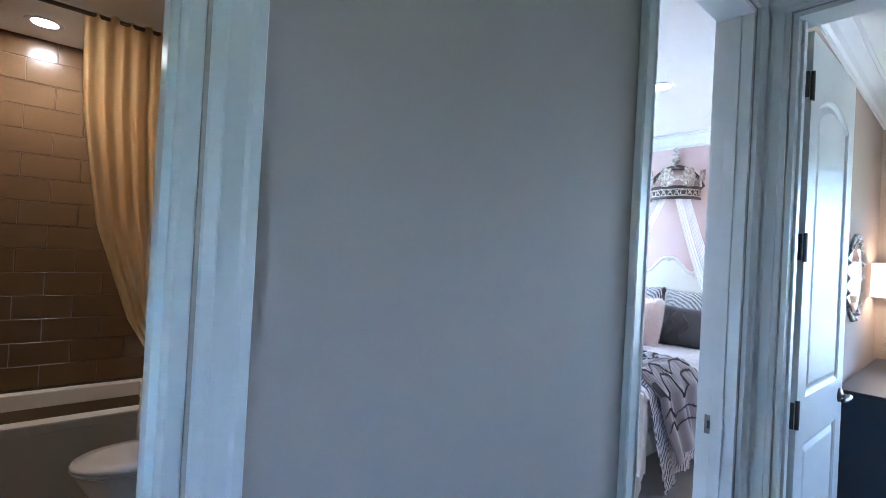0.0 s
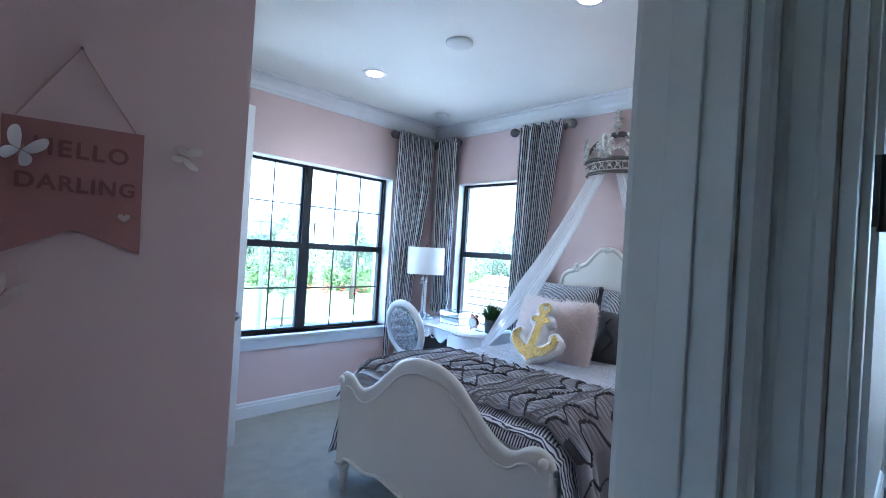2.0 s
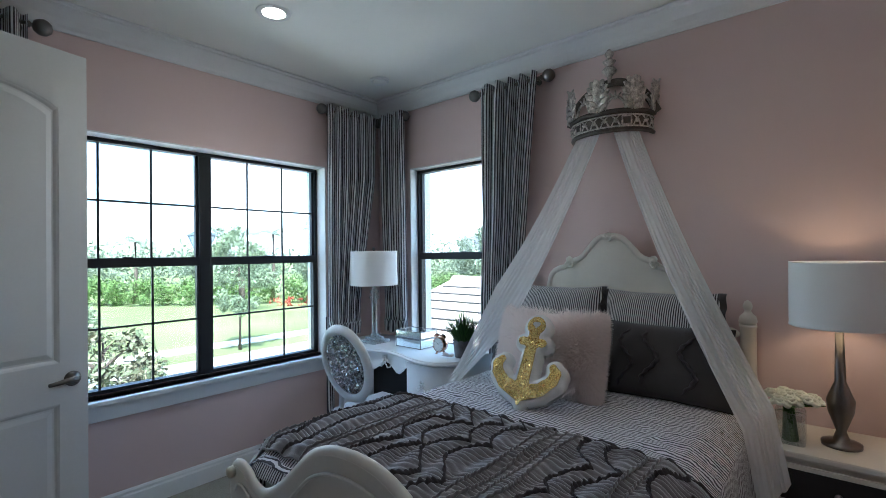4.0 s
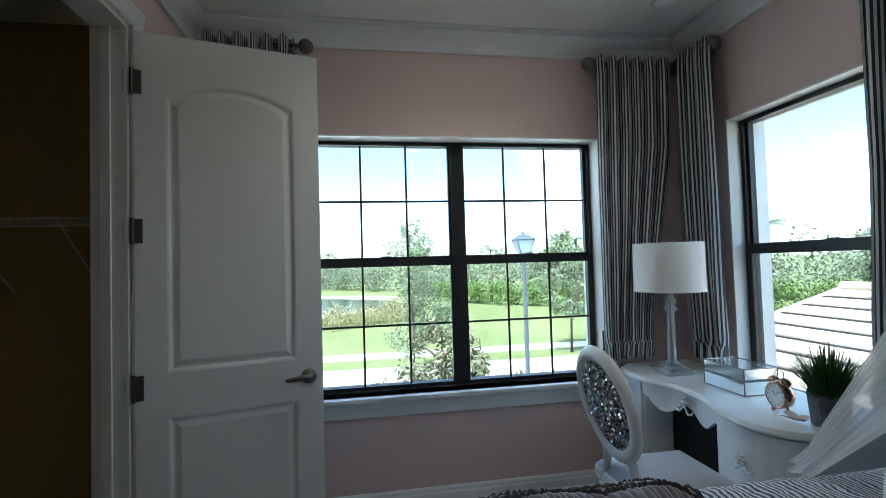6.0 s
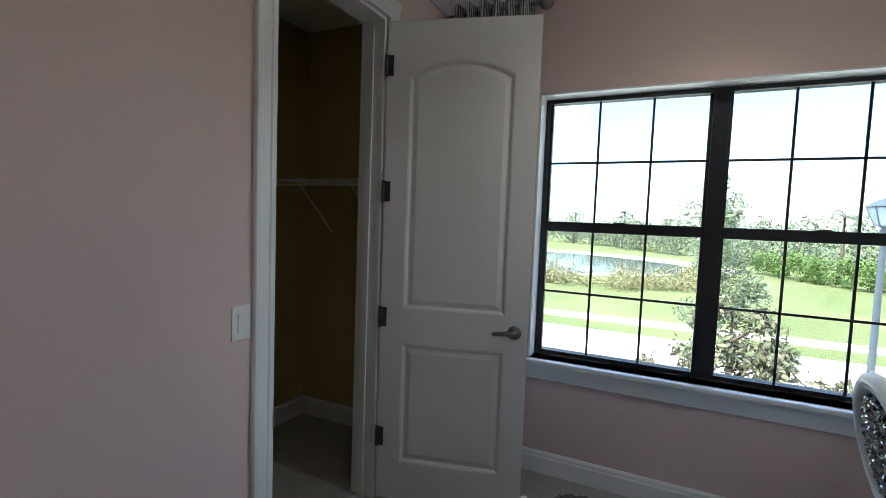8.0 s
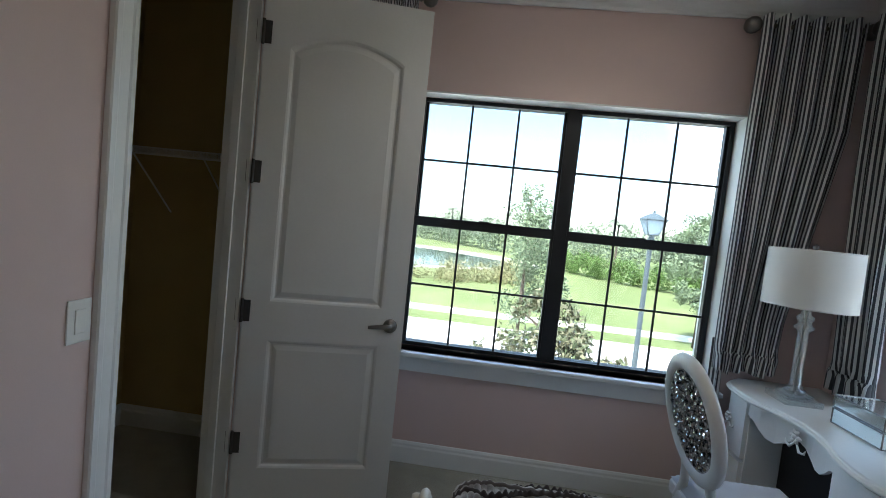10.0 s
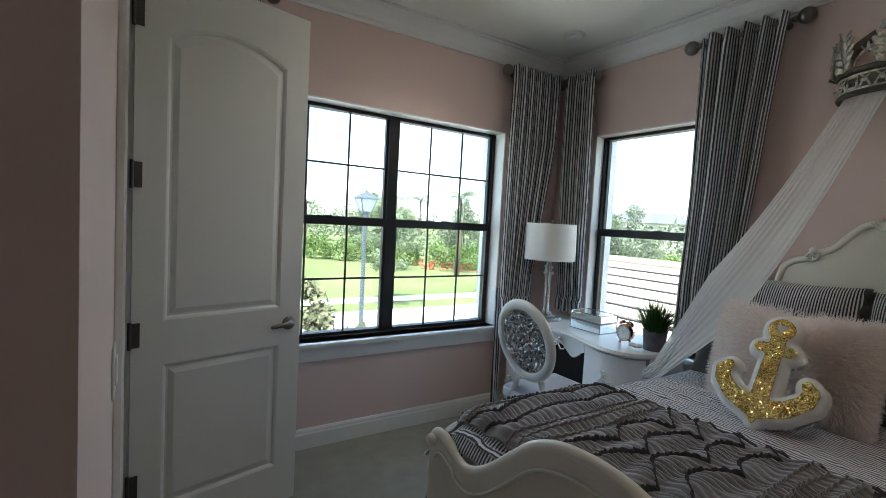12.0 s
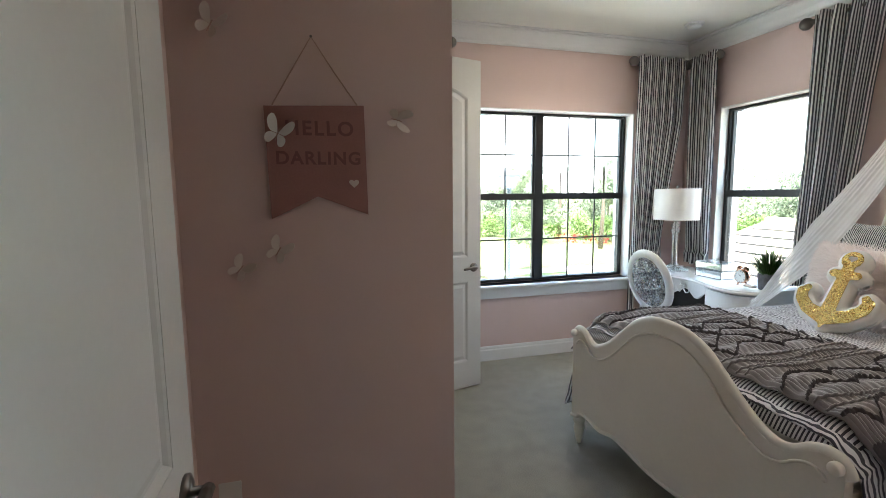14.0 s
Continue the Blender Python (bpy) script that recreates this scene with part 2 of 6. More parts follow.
GRASS = mat("lawn", (0.15, 0.19, 0.065), 0.95, var=0.25, scale=0.25, fine=14, hue2=(0.23, 0.25, 0.11), bump=0.6, bdist=0.03, spec=0.1)
REED = foliage("reeds", (0.20, 0.185, 0.085), (0.30, 0.275, 0.14))
PAVER = mat("pale_road_pavers", (0.58, 0.56, 0.52), 0.9, var=0.12, scale=0.8, fine=9, bump=0.3, bdist=0.01)
CONCRETE = mat("pale_concrete", (0.58, 0.56, 0.51), 0.9, var=0.1, scale=0.9, fine=30)
SAND = mat("sand_bank", (0.42, 0.38, 0.28), 0.95, var=0.2, scale=0.5)
WATERM = mat("pond_water", (0.05, 0.07, 0.06), 0.06, var=0.2, scale=0.3, fine=2, bump=0.1, bdist=0.02)
LEAF1 = foliage("tree_leaves", (0.12, 0.155, 0.085), (0.25, 0.29, 0.17))
LEAF2 = foliage("magnolia_leaves", (0.10, 0.125, 0.06), (0.25, 0.22, 0.14))
LEAF3 = foliage("hedge_leaves", (0.075, 0.13, 0.03), (0.165, 0.24, 0.07))
# greens paled and greyed: distance haze mixed into the leaf colour
LEAF4 = foliage("hazed_far_leaves", (0.12, 0.145, 0.095), (0.22, 0.25, 0.165))
FLOWER = foliage("red_flowers", (0.35, 0.02, 0.02), (0.55, 0.08, 0.05))
BARK = mat("bark", (0.12, 0.09, 0.065), 0.95, var=0.3, scale=8, bump=0.6, bdist=0.02)
POSTM = mat("lamp_post_paint", (0.10, 0.12, 0.13), 0.5, 0.2, var=0.1)
MILK = see_through("milky_glass", (0.9, 0.95, 1), 0.04, 0.45, (0.8, 0.85, 0.9))
ROOFM = mat("pale_roof_tile", (0.44, 0.36, 0.285), 0.85, var=0.12, scale=2.5, fine=30, bump=0.3, bdist=0.01)
STUCCO = mat("pale_stucco", (0.62, 0.58, 0.5), 0.9, var=0.06, scale=1.2, fine=60, bump=0.3)
PIPING = mat("grey_piping", (0.12, 0.12, 0.14), 0.8, var=0.1)


# ---- building helpers ----
def thing(name, label="", category="", group="", kind="", at=(0, 0, 0)):
    ob = new(name)
    ob.location = at
    ob.empty_display_size = 0.1
    return tagged(ob, label, category, group, kind)


def part(name, bm, material, parent=None, label="", smooth=False):
    me = bpy.data.meshes.new(name)
    bm.normal_update()
    bm.to_mesh(me)
    bm.free()
    if smooth:
        me.shade_smooth()
    if material:
        me.materials.append(material)
    ob = new(name, me)
    if parent:
        ob.parent = parent
        off, up = Vector(parent.location), parent.parent
        while up:
            off += up.location
            up = up.parent
        ob.location = -off
    return tagged(ob, label)


def bx(bm, a, b, bev=0.0, seg=2):
    made = bmesh.ops.create_cube(bm, size=1)["verts"]
    for v in made:
        v.co = Vector([(a[i] + b[i]) / 2 + v.co[i] * (b[i] - a[i]) for i in range(3)])
    if bev:
        edges = list({e for v in made for e in v.link_edges})
        bmesh.ops.bevel(bm, geom=edges, offset=bev, segments=seg, affect="EDGES", profile=0.6)
    return bm


def cube(a, b, bev=0.0, seg=2):
    return bx(bmesh.new(), a, b, bev, seg)


def prism(bm, ring, vec, bev=0.0):
    """A solid between a ring of points and the same ring shifted by vec."""
    lo = [bm.verts.new(p) for p in ring]
    hi = [bm.verts.new(Vector(p) + Vector(vec)) for p in ring]
    k = len(ring)
    bm.faces.new(lo)
    bm.faces.new(hi[::-1])
    for i in range(k):
        bm.faces.new((lo[i], hi[i], hi[(i + 1) % k], lo[(i + 1) % k]))
    bmesh.ops.recalc_face_normals(bm, faces=bm.faces)
    return bm


def lathe(bm, prof, at=(0, 0, 0), seg=24, turn=None, caps=True):
    rings = []
    m = turn or Matrix.Identity(3)
    for r, z in prof:
        if r < 1e-5:
            rings.append([bm.verts.new(Vector(at) + m @ Vector((0, 0, z)))])
        else:
            rings.append([bm.verts.new(Vector(at) + m @ Vector((r * math.cos(2 * math.pi * i / seg), r * math.sin(2 * math.pi * i / seg), z))) for i in range(seg)])
    for a, b in zip(rings, rings[1:]):
        for i in range(seg):
            j = (i + 1) % seg
            if len(a) == 1 and len(b) > 1:
                bm.faces.new((a[0], b[j], b[i]))
            elif len(b) == 1 and len(a) > 1:
                bm.faces.new((a[i], a[j], b[0]))
            elif len(a) > 1:
                bm.faces.new((a[i], a[j], b[j], b[i]))
    for ring, flip in ((rings[0], True), (rings[-1], False)):
        if len(ring) > 2 and caps:
            bm.faces.new(ring[::-1] if flip else ring)
    return bm


def tube(bm, pts, r, seg=8, closed=False, flat=1.0, up=(0, 0, 1)):
    """A round bar along a line of points; r may be a list."""
    pts = [Vector(p) for p in pts]
    k = len(pts)
    rings = []
    for i, p in enumerate(pts):
        a, b = (pts[i - 1], pts[(i + 1) % k]) if closed else (pts[max(i - 1, 0)], pts[min(i + 1, k - 1)])
        d = (b - a).normalized()
        s = d.cross(Vector(up))
        s = s.normalized() if s.length > 1e-4 else d.cross(Vector((1, 0, 0.01))).normalized()
        u = s.cross(d)
        rr = r[i] if isinstance(r, (list, tuple)) else r
        rings.append([bm.verts.new(p + s * rr * math.cos(2 * math.pi * j / seg) + u * rr * flat * math.sin(2 * math.pi * j / seg)) for j in range(seg)])
    for i in range(k if closed else k - 1):
        a, b = rings[i], rings[(i + 1) % k]
        for j in range(seg):
            bm.faces.new((a[j], a[(j + 1) % seg], b[(j + 1) % seg], b[j]))
    if not closed:
        bm.faces.new(rings[0][::-1])
        bm.faces.new(rings[-1])
    return bm


def ball(bm, c, r, seg=12, squash=1.0):
    return lathe(bm, [(r * math.sin(math.pi * i / 8), -r * squash * math.cos(math.pi * i / 8)) for i in range(9)], c, seg)


def surf(name, f, nu, nv, material, parent=None, su=1.0, sv=1.0, thick=0.0, label="", closed_u=False):
    """A cloth or shell from f(u, v), laid out with u * su, v * sv."""
    bm = bmesh.new()
    lay = bm.loops.layers.uv.new("UVMap")
    g = [[bm.verts.new(f(i / nu, j / nv)) for i in range(nu + (0 if closed_u else 1))] for j in range(nv + 1)]
    for j in range(nv):
        for i in range(nu):
            i2 = (i + 1) % nu if closed_u else i + 1
            fc = bm.faces.new((g[j][i], g[j][i2], g[j + 1][i2], g[j + 1][i]))
            for lp, (a, b) in zip(fc.loops, ((i, j), (i + 1, j), (i + 1, j + 1), (i, j + 1))):
                lp[lay].uv = (a / nu * su, b / nv * sv)
    ob = part(name, bm, material, parent, label, smooth=True)
    if thick:
        md = ob.modifiers.new("thickness", "SOLIDIFY")
        md.thickness, md.offset = thick, 0
    return ob


def interp(table, x):
    return float(np.interp(x, [p[0] for p in table], [p[1] for p in table]))


def smooth_line(pts, n=6):
    """Points along a smooth curve through pts."""
    p = [Vector(q) for q in pts]
    out = []
    for i in range(len(p) - 1):
        a, b, c, d = p[max(i - 1, 0)], p[i], p[i + 1], p[min(i + 2, len(p) - 1)]
        for k in range(n):
            t = k / n
            out.append(0.5 * (2 * b + (c - a) * t + (2 * a - 5 * b + 4 * c - d) * t * t + (3 * b - a - 3 * c + d) * t ** 3))
    return out + [p[-1]]


# ---- structure ----
def slab(name, a, b, material, label=""):
    return tagged(part(name, cube(a, b), material), label, kind="structure")


def wall(name, axis, lo, hi, start, end, material, openings=(), bottom=0.0, top=2.87, label=""):
    """A wall of thickness lo..hi across axis, from start to end along the other, with openings (from, to, sill, head)."""
    bm = bmesh.new()

    def piece(s, e, z0, z1):
        if e - s > 1e-4 and z1 - z0 > 1e-4:
            bx(bm, (lo, s, z0) if axis == "x" else (s, lo, z0), (hi, e, z1) if axis == "x" else (e, hi, z1))
    at = start
    for s, e, z0, z1 in sorted(openings):
        piece(at, s, bottom, top)
        piece(s, e, bottom, z0)
        piece(s, e, z1, top)
        at = e
    piece(at, end, bottom, top)
    return tagged(part(name, bm, material), label, kind="structure")


WY, WX, CZ = 4.745, 6.05, 2.87      # window wall, head wall, ceiling
SY, SX = 2.52, 3.02                  # wall with the plaque, closet wall
HY, RY = 1.045, 1.17                # hall face and room face of the entry wall
W1 = (3.63, 5.465, 0.685, 2.225)
W2 = (3.28, 4.345, 0.70, 2.235)

slab("floor", (-1.2, -0.6, -0.12), (6.4, 5.0, 0.0), CARPET, "grey-beige cut pile carpet floor")
slab("ceiling", (2.15, 1.11, CZ), (6.4, 5.0, CZ + 0.2), CEIL, "flat white painted bedroom ceiling")
slab("ceiling_hall", (-1.2, -0.6, CZ), (3.2, 1.11, CZ + 0.2), CEIL, "flat white hall ceiling")
slab("ceiling_other_room", (3.2, -2.6, CZ), (6.6, 1.11, CZ + 0.2), CEIL, "flat white ceiling of the next room")
slab("floor_other_room", (3.2, -2.6, -0.12), (6.6, -0.6, 0.0), CARPET, "grey carpet of the next room")
slab("ceiling_bath", (-0.2, 1.11, 2.74), (1.85, 4.6, CZ + 0.2), CEIL, "lowered bathroom ceiling")
slab("ceiling_closet", (1.85, 2.58, CZ - 0.1), (2.94, 5.0, CZ + 0.2), CEIL, "closet ceiling")
slab("ceiling_rear", (1.85, 1.11, CZ), (2.15, 2.58, CZ + 0.2), CEIL, "ceiling over the wall void")
slab("house_base", (-1.2, -2.6, -2.9), (6.25, 4.95, -0.125), STUCCO, "plain stucco lower storey")

wall("wall_north", "y", WY, 5.0, 1.85, 6.3, PINK, [W1], label="pink painted wall with a wide window")
wall("wall_east", "x", WX, 6.3, 1.11, WY, PINK, [W2], label="pink painted wall behind the bed")
wall("wall_closet", "x", 2.94, SX, SY, WY, PINK, [(3.33, 4.06, 0, 2.475)], label="pink painted wall with a closet opening")
wall("wall_closet_inner", "x", 2.88, 2.938, 2.645, WY, OCHRE, [(3.33, 4.06, 0, 2.475)], label="ochre closet side of the wall")
wall("wall_plaque", "y", SY, 2.58, 2.15, 2.94, PINK, label="pink painted wall with hanging plaque")
wall("wall_closet_south", "y", 2.585, 2.645, 1.85, 2.938, OCHRE, label="ochre closet wall")
wall("wall_closet_west", "x", 1.85, 1.95, 2.645, WY, OCHRE, label="ochre closet back wall")
wall("wall_closet_north", "y", 4.68, 4.742, 1.95, 2.88, OCHRE, label="ochre closet end wall")
wall("wall_entry_side", "x", 2.09, 2.15, RY, 2.58, PINK, label="pink wall behind the open door")
wall("wall_south", "y", 1.11, RY, 2.15, WX, PINK, [(2.235, 3.022, 0, 2.475)], label="pink painted wall with the entry door")
wall("wall_hall", "y", HY, 1.107, -1.2, 3.14, GREIGE, [(0.40, 1.205, 0, 2.475), (2.235, 3.022, 0, 2.475)], label="grey painted hall wall with two doorways")
wall("wall_hall_end", "x", 3.14, 3.20, -0.6, HY, GREIGE, [(0.175, 0.962, 0, 2.475)], label="grey hall end wall with a doorway")
wall("wall_hall_end_inner", "x", 3.203, 3.265, -2.6, HY, TAN, [(0.175, 0.962, 0, 2.475)], label="tan side of the hall end wall")
# opening added out of view to let daylight onto the hall wall
wall("wall_hall_south", "y", -0.6, -0.5, -1.2, 3.14, GREIGE, [(-0.6, -0.18, 1.4, 1.93)], label="grey hall wall with an added unseen opening for daylight")
# unseen slab, added only to block direct sun from that opening
slab("hall_sun_block", (-1.2, -2.3, CZ), (3.2, -0.6, CZ + 0.1), STUCCO, "unseen stucco slab added to keep sun off the hall opening")
wall("wall_hall_west", "x", -1.2, -1.1, -0.5, HY, GREIGE, label="grey hall wall")
wall("wall_other_north", "y", HY, 1.107, 3.145, 6.6, TAN, label="tan painted wall")
wall("wall_other_east", "x", 6.32, 6.6, -2.6, HY, TAN, [(-1.5, 0.3, 0.7, 2.25)], label="tan painted wall with a window")
wall("wall_other_south", "y", -2.6, -2.5, 3.265, 6.32, TAN, label="tan painted wall")
wall("wall_bath_north", "y", 4.44, 4.6, -0.2, 1.85, GROUT, top=2.74, label="bathroom wall behind the tub tiles")
wall("wall_bath_east", "x", 1.75, 1.849, 1.11, 4.44, TAN, top=2.74, label="bathroom side wall")
wall("wall_bath_west", "x", -0.2, -0.1, 1.11, 4.44, TAN, top=2.74, label="bathroom side wall")


def run(name, a, b, profile, inward, material, label=""):
    """A moulding of the profile (out, z) along the wall from a to b; inward is the way out of the wall."""
    ring = [(a[0] + inward[0] * o, a[1] + inward[1] * o, z) for o, z in profile]
    return tagged(part(name, prism(bmesh.new(), ring, (b[0] - a[0], b[1] - a[1], 0)), material), label, kind="structure")


COVE = [(0.0, CZ - 0.135), (0.012, CZ - 0.135), (0.016, CZ - 0.118), (0.03, CZ - 0.105), (0.045, CZ - 0.075), (0.078, CZ - 0.04),
        (0.09, CZ - 0.03), (0.09, CZ - 0.018), (0.105, CZ - 0.012), (0.105, CZ - 0.001), (0.0, CZ - 0.001)]
SKIRT = [(0.0, 0.001), (0.016, 0.001), (0.016, 0.095), (0.011, 0.105), (0.011, 0.118), (0.005, 0.13), (0.0, 0.132)]
g = 0.0015
for nm, prof in (("crown_molding", COVE), ("baseboard", SKIRT)):
    lab = "white painted crown moulding under the ceiling" if prof is COVE else "white painted baseboard on the carpet"
    run(nm, (SX + g, WY - g), (WX - g, WY - g), prof, (0, -1), TRIM, lab)
    run(nm, (WX - g, WY - g), (WX - g, RY + g), prof, (-1, 0), TRIM, lab)
    if prof is COVE:
        run(nm, (SX + g, SY - 0.1), (SX + g, WY - g), prof, (1, 0), TRIM, lab)
        run(nm, (2.15, SY - g), (SX + 0.1, SY - g), prof, (0, -1), TRIM, lab)
        run(nm, (2.15, RY + g), (WX, RY + g), prof, (0, 1), TRIM, lab)
        run(nm, (6.318, -2.5), (6.318, HY), prof, (-1, 0), TRIM, lab)
        run(nm, (3.268, HY - g), (6.318, HY - g), prof, (0, -1), TRIM, lab)
    else:
        run(nm, (SX + g, SY), (SX + g, 3.24), prof, (1, 0), TRIM, lab)
        run(nm, (SX + g, 4.15), (SX + g, WY), prof, (1, 0), TRIM, lab)
        run(nm, (2.16, SY - g), (SX, SY - g), prof, (0, -1), TRIM, lab)
        run(nm, (3.12, RY + g), (WX, RY + g), prof, (0, 1), TRIM, lab)
        run(nm, (1.27, HY - g), (2.14, HY - g), prof, (0, -1), TRIM, lab)
        run(nm, (1.951, 4.678), (2.88, 4.678), prof, (0, -1), TRIM, lab)
        run(nm, (1.952, 2.65), (1.952, 4.68), prof, (1, 0), TRIM, lab)


CASE = [(0.0, 0.0), (0.0, 0.014), (0.018, 0.018), (0.024, 0.014), (0.06, 0.016), (0.068, 0.021), (0.086, 0.021), (0.09, 0.016), (0.09, 0.0)]


def casing(name, axis, face, out, lo, hi, head, sides=(True, True), label="white painted door casing", wide=1.0):
    """Moulded casing round an opening from lo to hi, on the wall face; out is the sign of the way off the wall."""
    th = tagged(new(name), label, kind="structure")

    def place(along, off, z):
        return (face + out * (off + 0.001), along, z) if axis == "x" else (along, face + out * (off + 0.001), z)
    for on, edge, sgn in ((sides[0], lo, -1), (sides[1], hi, 1)):
        if on:
            ring = [place(edge + sgn * (0.004 + d * wide), o, 0.002) for d, o in CASE]
            part("casing_leg", prism(bmesh.new(), ring, (0, 0, head + 0.003 - 0.002)), TRIM, th)
    a, b = lo - (0.004 + 0.09 * wide if sides[0] else 0), hi + (0.004 + 0.09 * wide if sides[1] else 0)
    ring = [place(a, o, head + 0.004 + d * wide) for d, o in CASE]
    vec = (0, b - a, 0) if axis == "x" else (b - a, 0, 0)
    part("casing_head", prism(bmesh.new(), ring, vec), TRIM, th)
    return th


def jamb(name, axis, lo, hi, a, b, head, stop, label="white painted door jamb"):
    """Jamb boards lining an opening from a to b through a wall lo..hi, with a stop strip at stop."""
    th = tagged(new(name), label, kind="structure")
    t = 0.018
    for s, e in ((a, a + t), (b - t, b)):
        part("jamb_side", cube((lo, s, 0.001) if axis == "x" else (s, lo, 0.001), (hi, e, head) if axis == "x" else (e, hi, head), 0.002), TRIM, th)
    part("jamb_head", cube((lo, a + t, head - t) if axis == "x" else (a + t, lo, head - t), (hi, b - t, head) if axis == "x" else (b - t, hi, head), 0.002), TRIM, th)
    for s, e in ((a + t, a + t + 0.011), (b - t - 0.011, b - t)):
        part("door_stop", cube((stop, s, 0.001) if axis == "x" else (s, stop, 0.001), (stop + 0.04, e, head - t) if axis == "x" else (e, stop + 0.04, head - t), 0.002), TRIM, th)
    return th


HEAD = 2.475
casing("trim_entry_hall", "y", HY, -1, 2.235, 3.022, HEAD, wide=0.75)
casing("trim_entry_room", "y", RY, 1, 2.235, 3.022, HEAD, (False, True))
jamb("door_jamb_entry", "y", HY + 0.001, RY - 0.001, 2.236, 3.021, HEAD - 0.001, 1.085)
casing("trim_bath", "y", HY, -1, 0.40, 1.205, HEAD, wide=0.62)
jamb("door_jamb_bath", "y", HY + 0.001, RY - 0.001, 0.401, 1.204, HEAD - 0.001, 1.085)
casing("trim_hall_end", "x", 3.14, -1, 0.175, 0.962, HEAD, wide=0.8)
jamb("door_jamb_hall_end", "x", 3.141, 3.264, 0.176, 0.961, HEAD - 0.001, 3.18)
casing("trim_closet", "x", SX, 1, 3.33, 4.06, HEAD)
jamb("door_jamb_closet", "x", 2.881, SX - 0.001, 3.331, 4.059, HEAD - 0.001, 2.92)

# strike plate in the entry jamb
sp = thing("strike_plate", "small brushed nickel strike plate in the jamb", "strike plate", at=(3.0, 1.13, 0.93))
part("plate", cube((3.0005, 1.115, 0.895), (3.0025, 1.147, 0.965), 0.0005), STEEL, sp)
# flat black pad painted in for the darkness of the latch hole
part("latch_hole_pad", cube((2.9995, 1.124, 0.915), (3.0004, 1.138, 0.945)), BLACK, sp)


def door_leaf(name, label, hinge, width, angle, side, z0=0.015, h=2.435):
    """A two-panel door with an arched upper panel, turned about its hinge. side: which face the lever looks best from."""
    d = thing(name, label, "door", at=(hinge[0], hinge[1], z0))
    d.rotation_euler = (0, 0, radians(angle))
    t, st = 0.0175, 0.115
    arch = [(st + (width - 2 * st) * i / 16, 2.165 + 0.075 * math.sin(math.pi * i / 16) ** 0.8) for i in range(17)]

    def local(nm, bm, material, lab="", smooth=False):
        ob = part(nm, bm, material, None, lab, smooth)
        ob.parent = d
        return ob
    bm = bmesh.new()
    bx(bm, (0, -t, 0), (st, t, h))
    bx(bm, (width - st, -t, 0), (width, t, h))
    bx(bm, (st, -t, 0), (width - st, t, 0.205))
    bx(bm, (st, -t, 0.825), (width - st, t, 1.01))
    prism(bm, [(x, -t, z) for x, z in arch] + [(width - st, -t, h), (st, -t, h)], (0, 2 * t, 0))
    local("door_frame", bm, DOORW)
    for nm, ring in (("lower_panel", [(st, 0.205), (width - st, 0.205), (width - st, 0.825), (st, 0.825)]),
                     ("upper_panel", [(st, 1.01), (width - st, 1.01)] + arch[::-1])):
        cx = sum(p[0] for p in ring) / len(ring)
        cz = (min(p[1] for p in ring) + max(p[1] for p in ring)) / 2
        hw, hh = (width - 2 * st) / 2, (max(p[1] for p in ring) - min(p[1] for p in ring)) / 2
        bm = bmesh.new()
        for sgn in (-1, 1):
            loops = []
            for inset, dep in ((0.0, t - 0.001), (0.008, t - 0.004), (0.016, t - 0.0105), (0.024, t - 0.0105), (0.046, t - 0.0035)):
                loops.append([bm.verts.new((cx + (x - cx) * (1 - inset / hw), sgn * dep, cz + (z - cz) * (1 - inset / hh))) for x, z in ring])
            for a, b in zip(loops, loops[1:]):
                for i in range(len(ring)):
                    j = (i + 1) % len(ring)
                    bm.faces.new((a[i], a[j], b[j], b[i]))
            bm.faces.new(loops[-1])
        bmesh.ops.recalc_face_normals(bm, faces=bm.faces)
        local(nm, bm, DOORW)
    for z in (0.33, 0.96, 1.60, 2.22):
        bm = bmesh.new()
        lathe(bm, [(0.007, z - 0.055), (0.007, z + 0.055)], (-0.006, side * (t + 0.004), 0), 10)
        bx(bm, (-0.004, side * (t + 0.001) - 0.003, z - 0.05), (0.03, side * (t + 0.001) + 0.001, z + 0.05))
        bx(bm, (-0.036, side * (t - 0.03) - 0.03, z - 0.05), (-0.0345, side * (t - 0.03) + 0.03, z + 0.05))
        local("hinge", bm, DARKMETAL, "dark nickel butt hinge")
    for sgn in (-1, 1):
        bm = bmesh.new()
        turn = Matrix.Rotation(radians(-90 * sgn), 3, "X")
        lathe(bm, [(0.034, 0), (0.034, 0.007), (0.022, 0.013), (0.009, 0.014), (0.009, 0.042), (0.0, 0.044)], (width - 0.065, sgn * t, 0.93), 18, turn)
        y = sgn * (t + 0.04)
        tube(bm, [(width - 0.06, y, 0.93), (width - 0.085, y, 0.932), (width - 0.12, y + sgn * 0.002, 0.93), (width - 0.155, y - sgn * 0.006, 0.925), (width - 0.17, y - sgn * 0.008, 0.924)],
             [0.012, 0.013, 0.011, 0.0095, 0.008], 8)
        local("lever_handle", bm, STEEL, "brushed nickel lever handle", True)
    bm = cube((width - 0.0005, -0.012, 0.89), (width + 0.001, 0.012, 0.97))
    local("latch_plate", bm, STEEL)
    return d


door_leaf("closet_door", "white two-panel arched door standing open beside the closet", (3.034, 4.066), 0.745, 15.0, -1)
door_leaf("entry_door", "white two-panel door standing wide open against the side wall", (2.262, 1.172), 0.745, 88.8, -1)
door_leaf("hall_door", "white two-panel door open into the next room", (3.285, 0.943), 0.765, -1.5, -1)


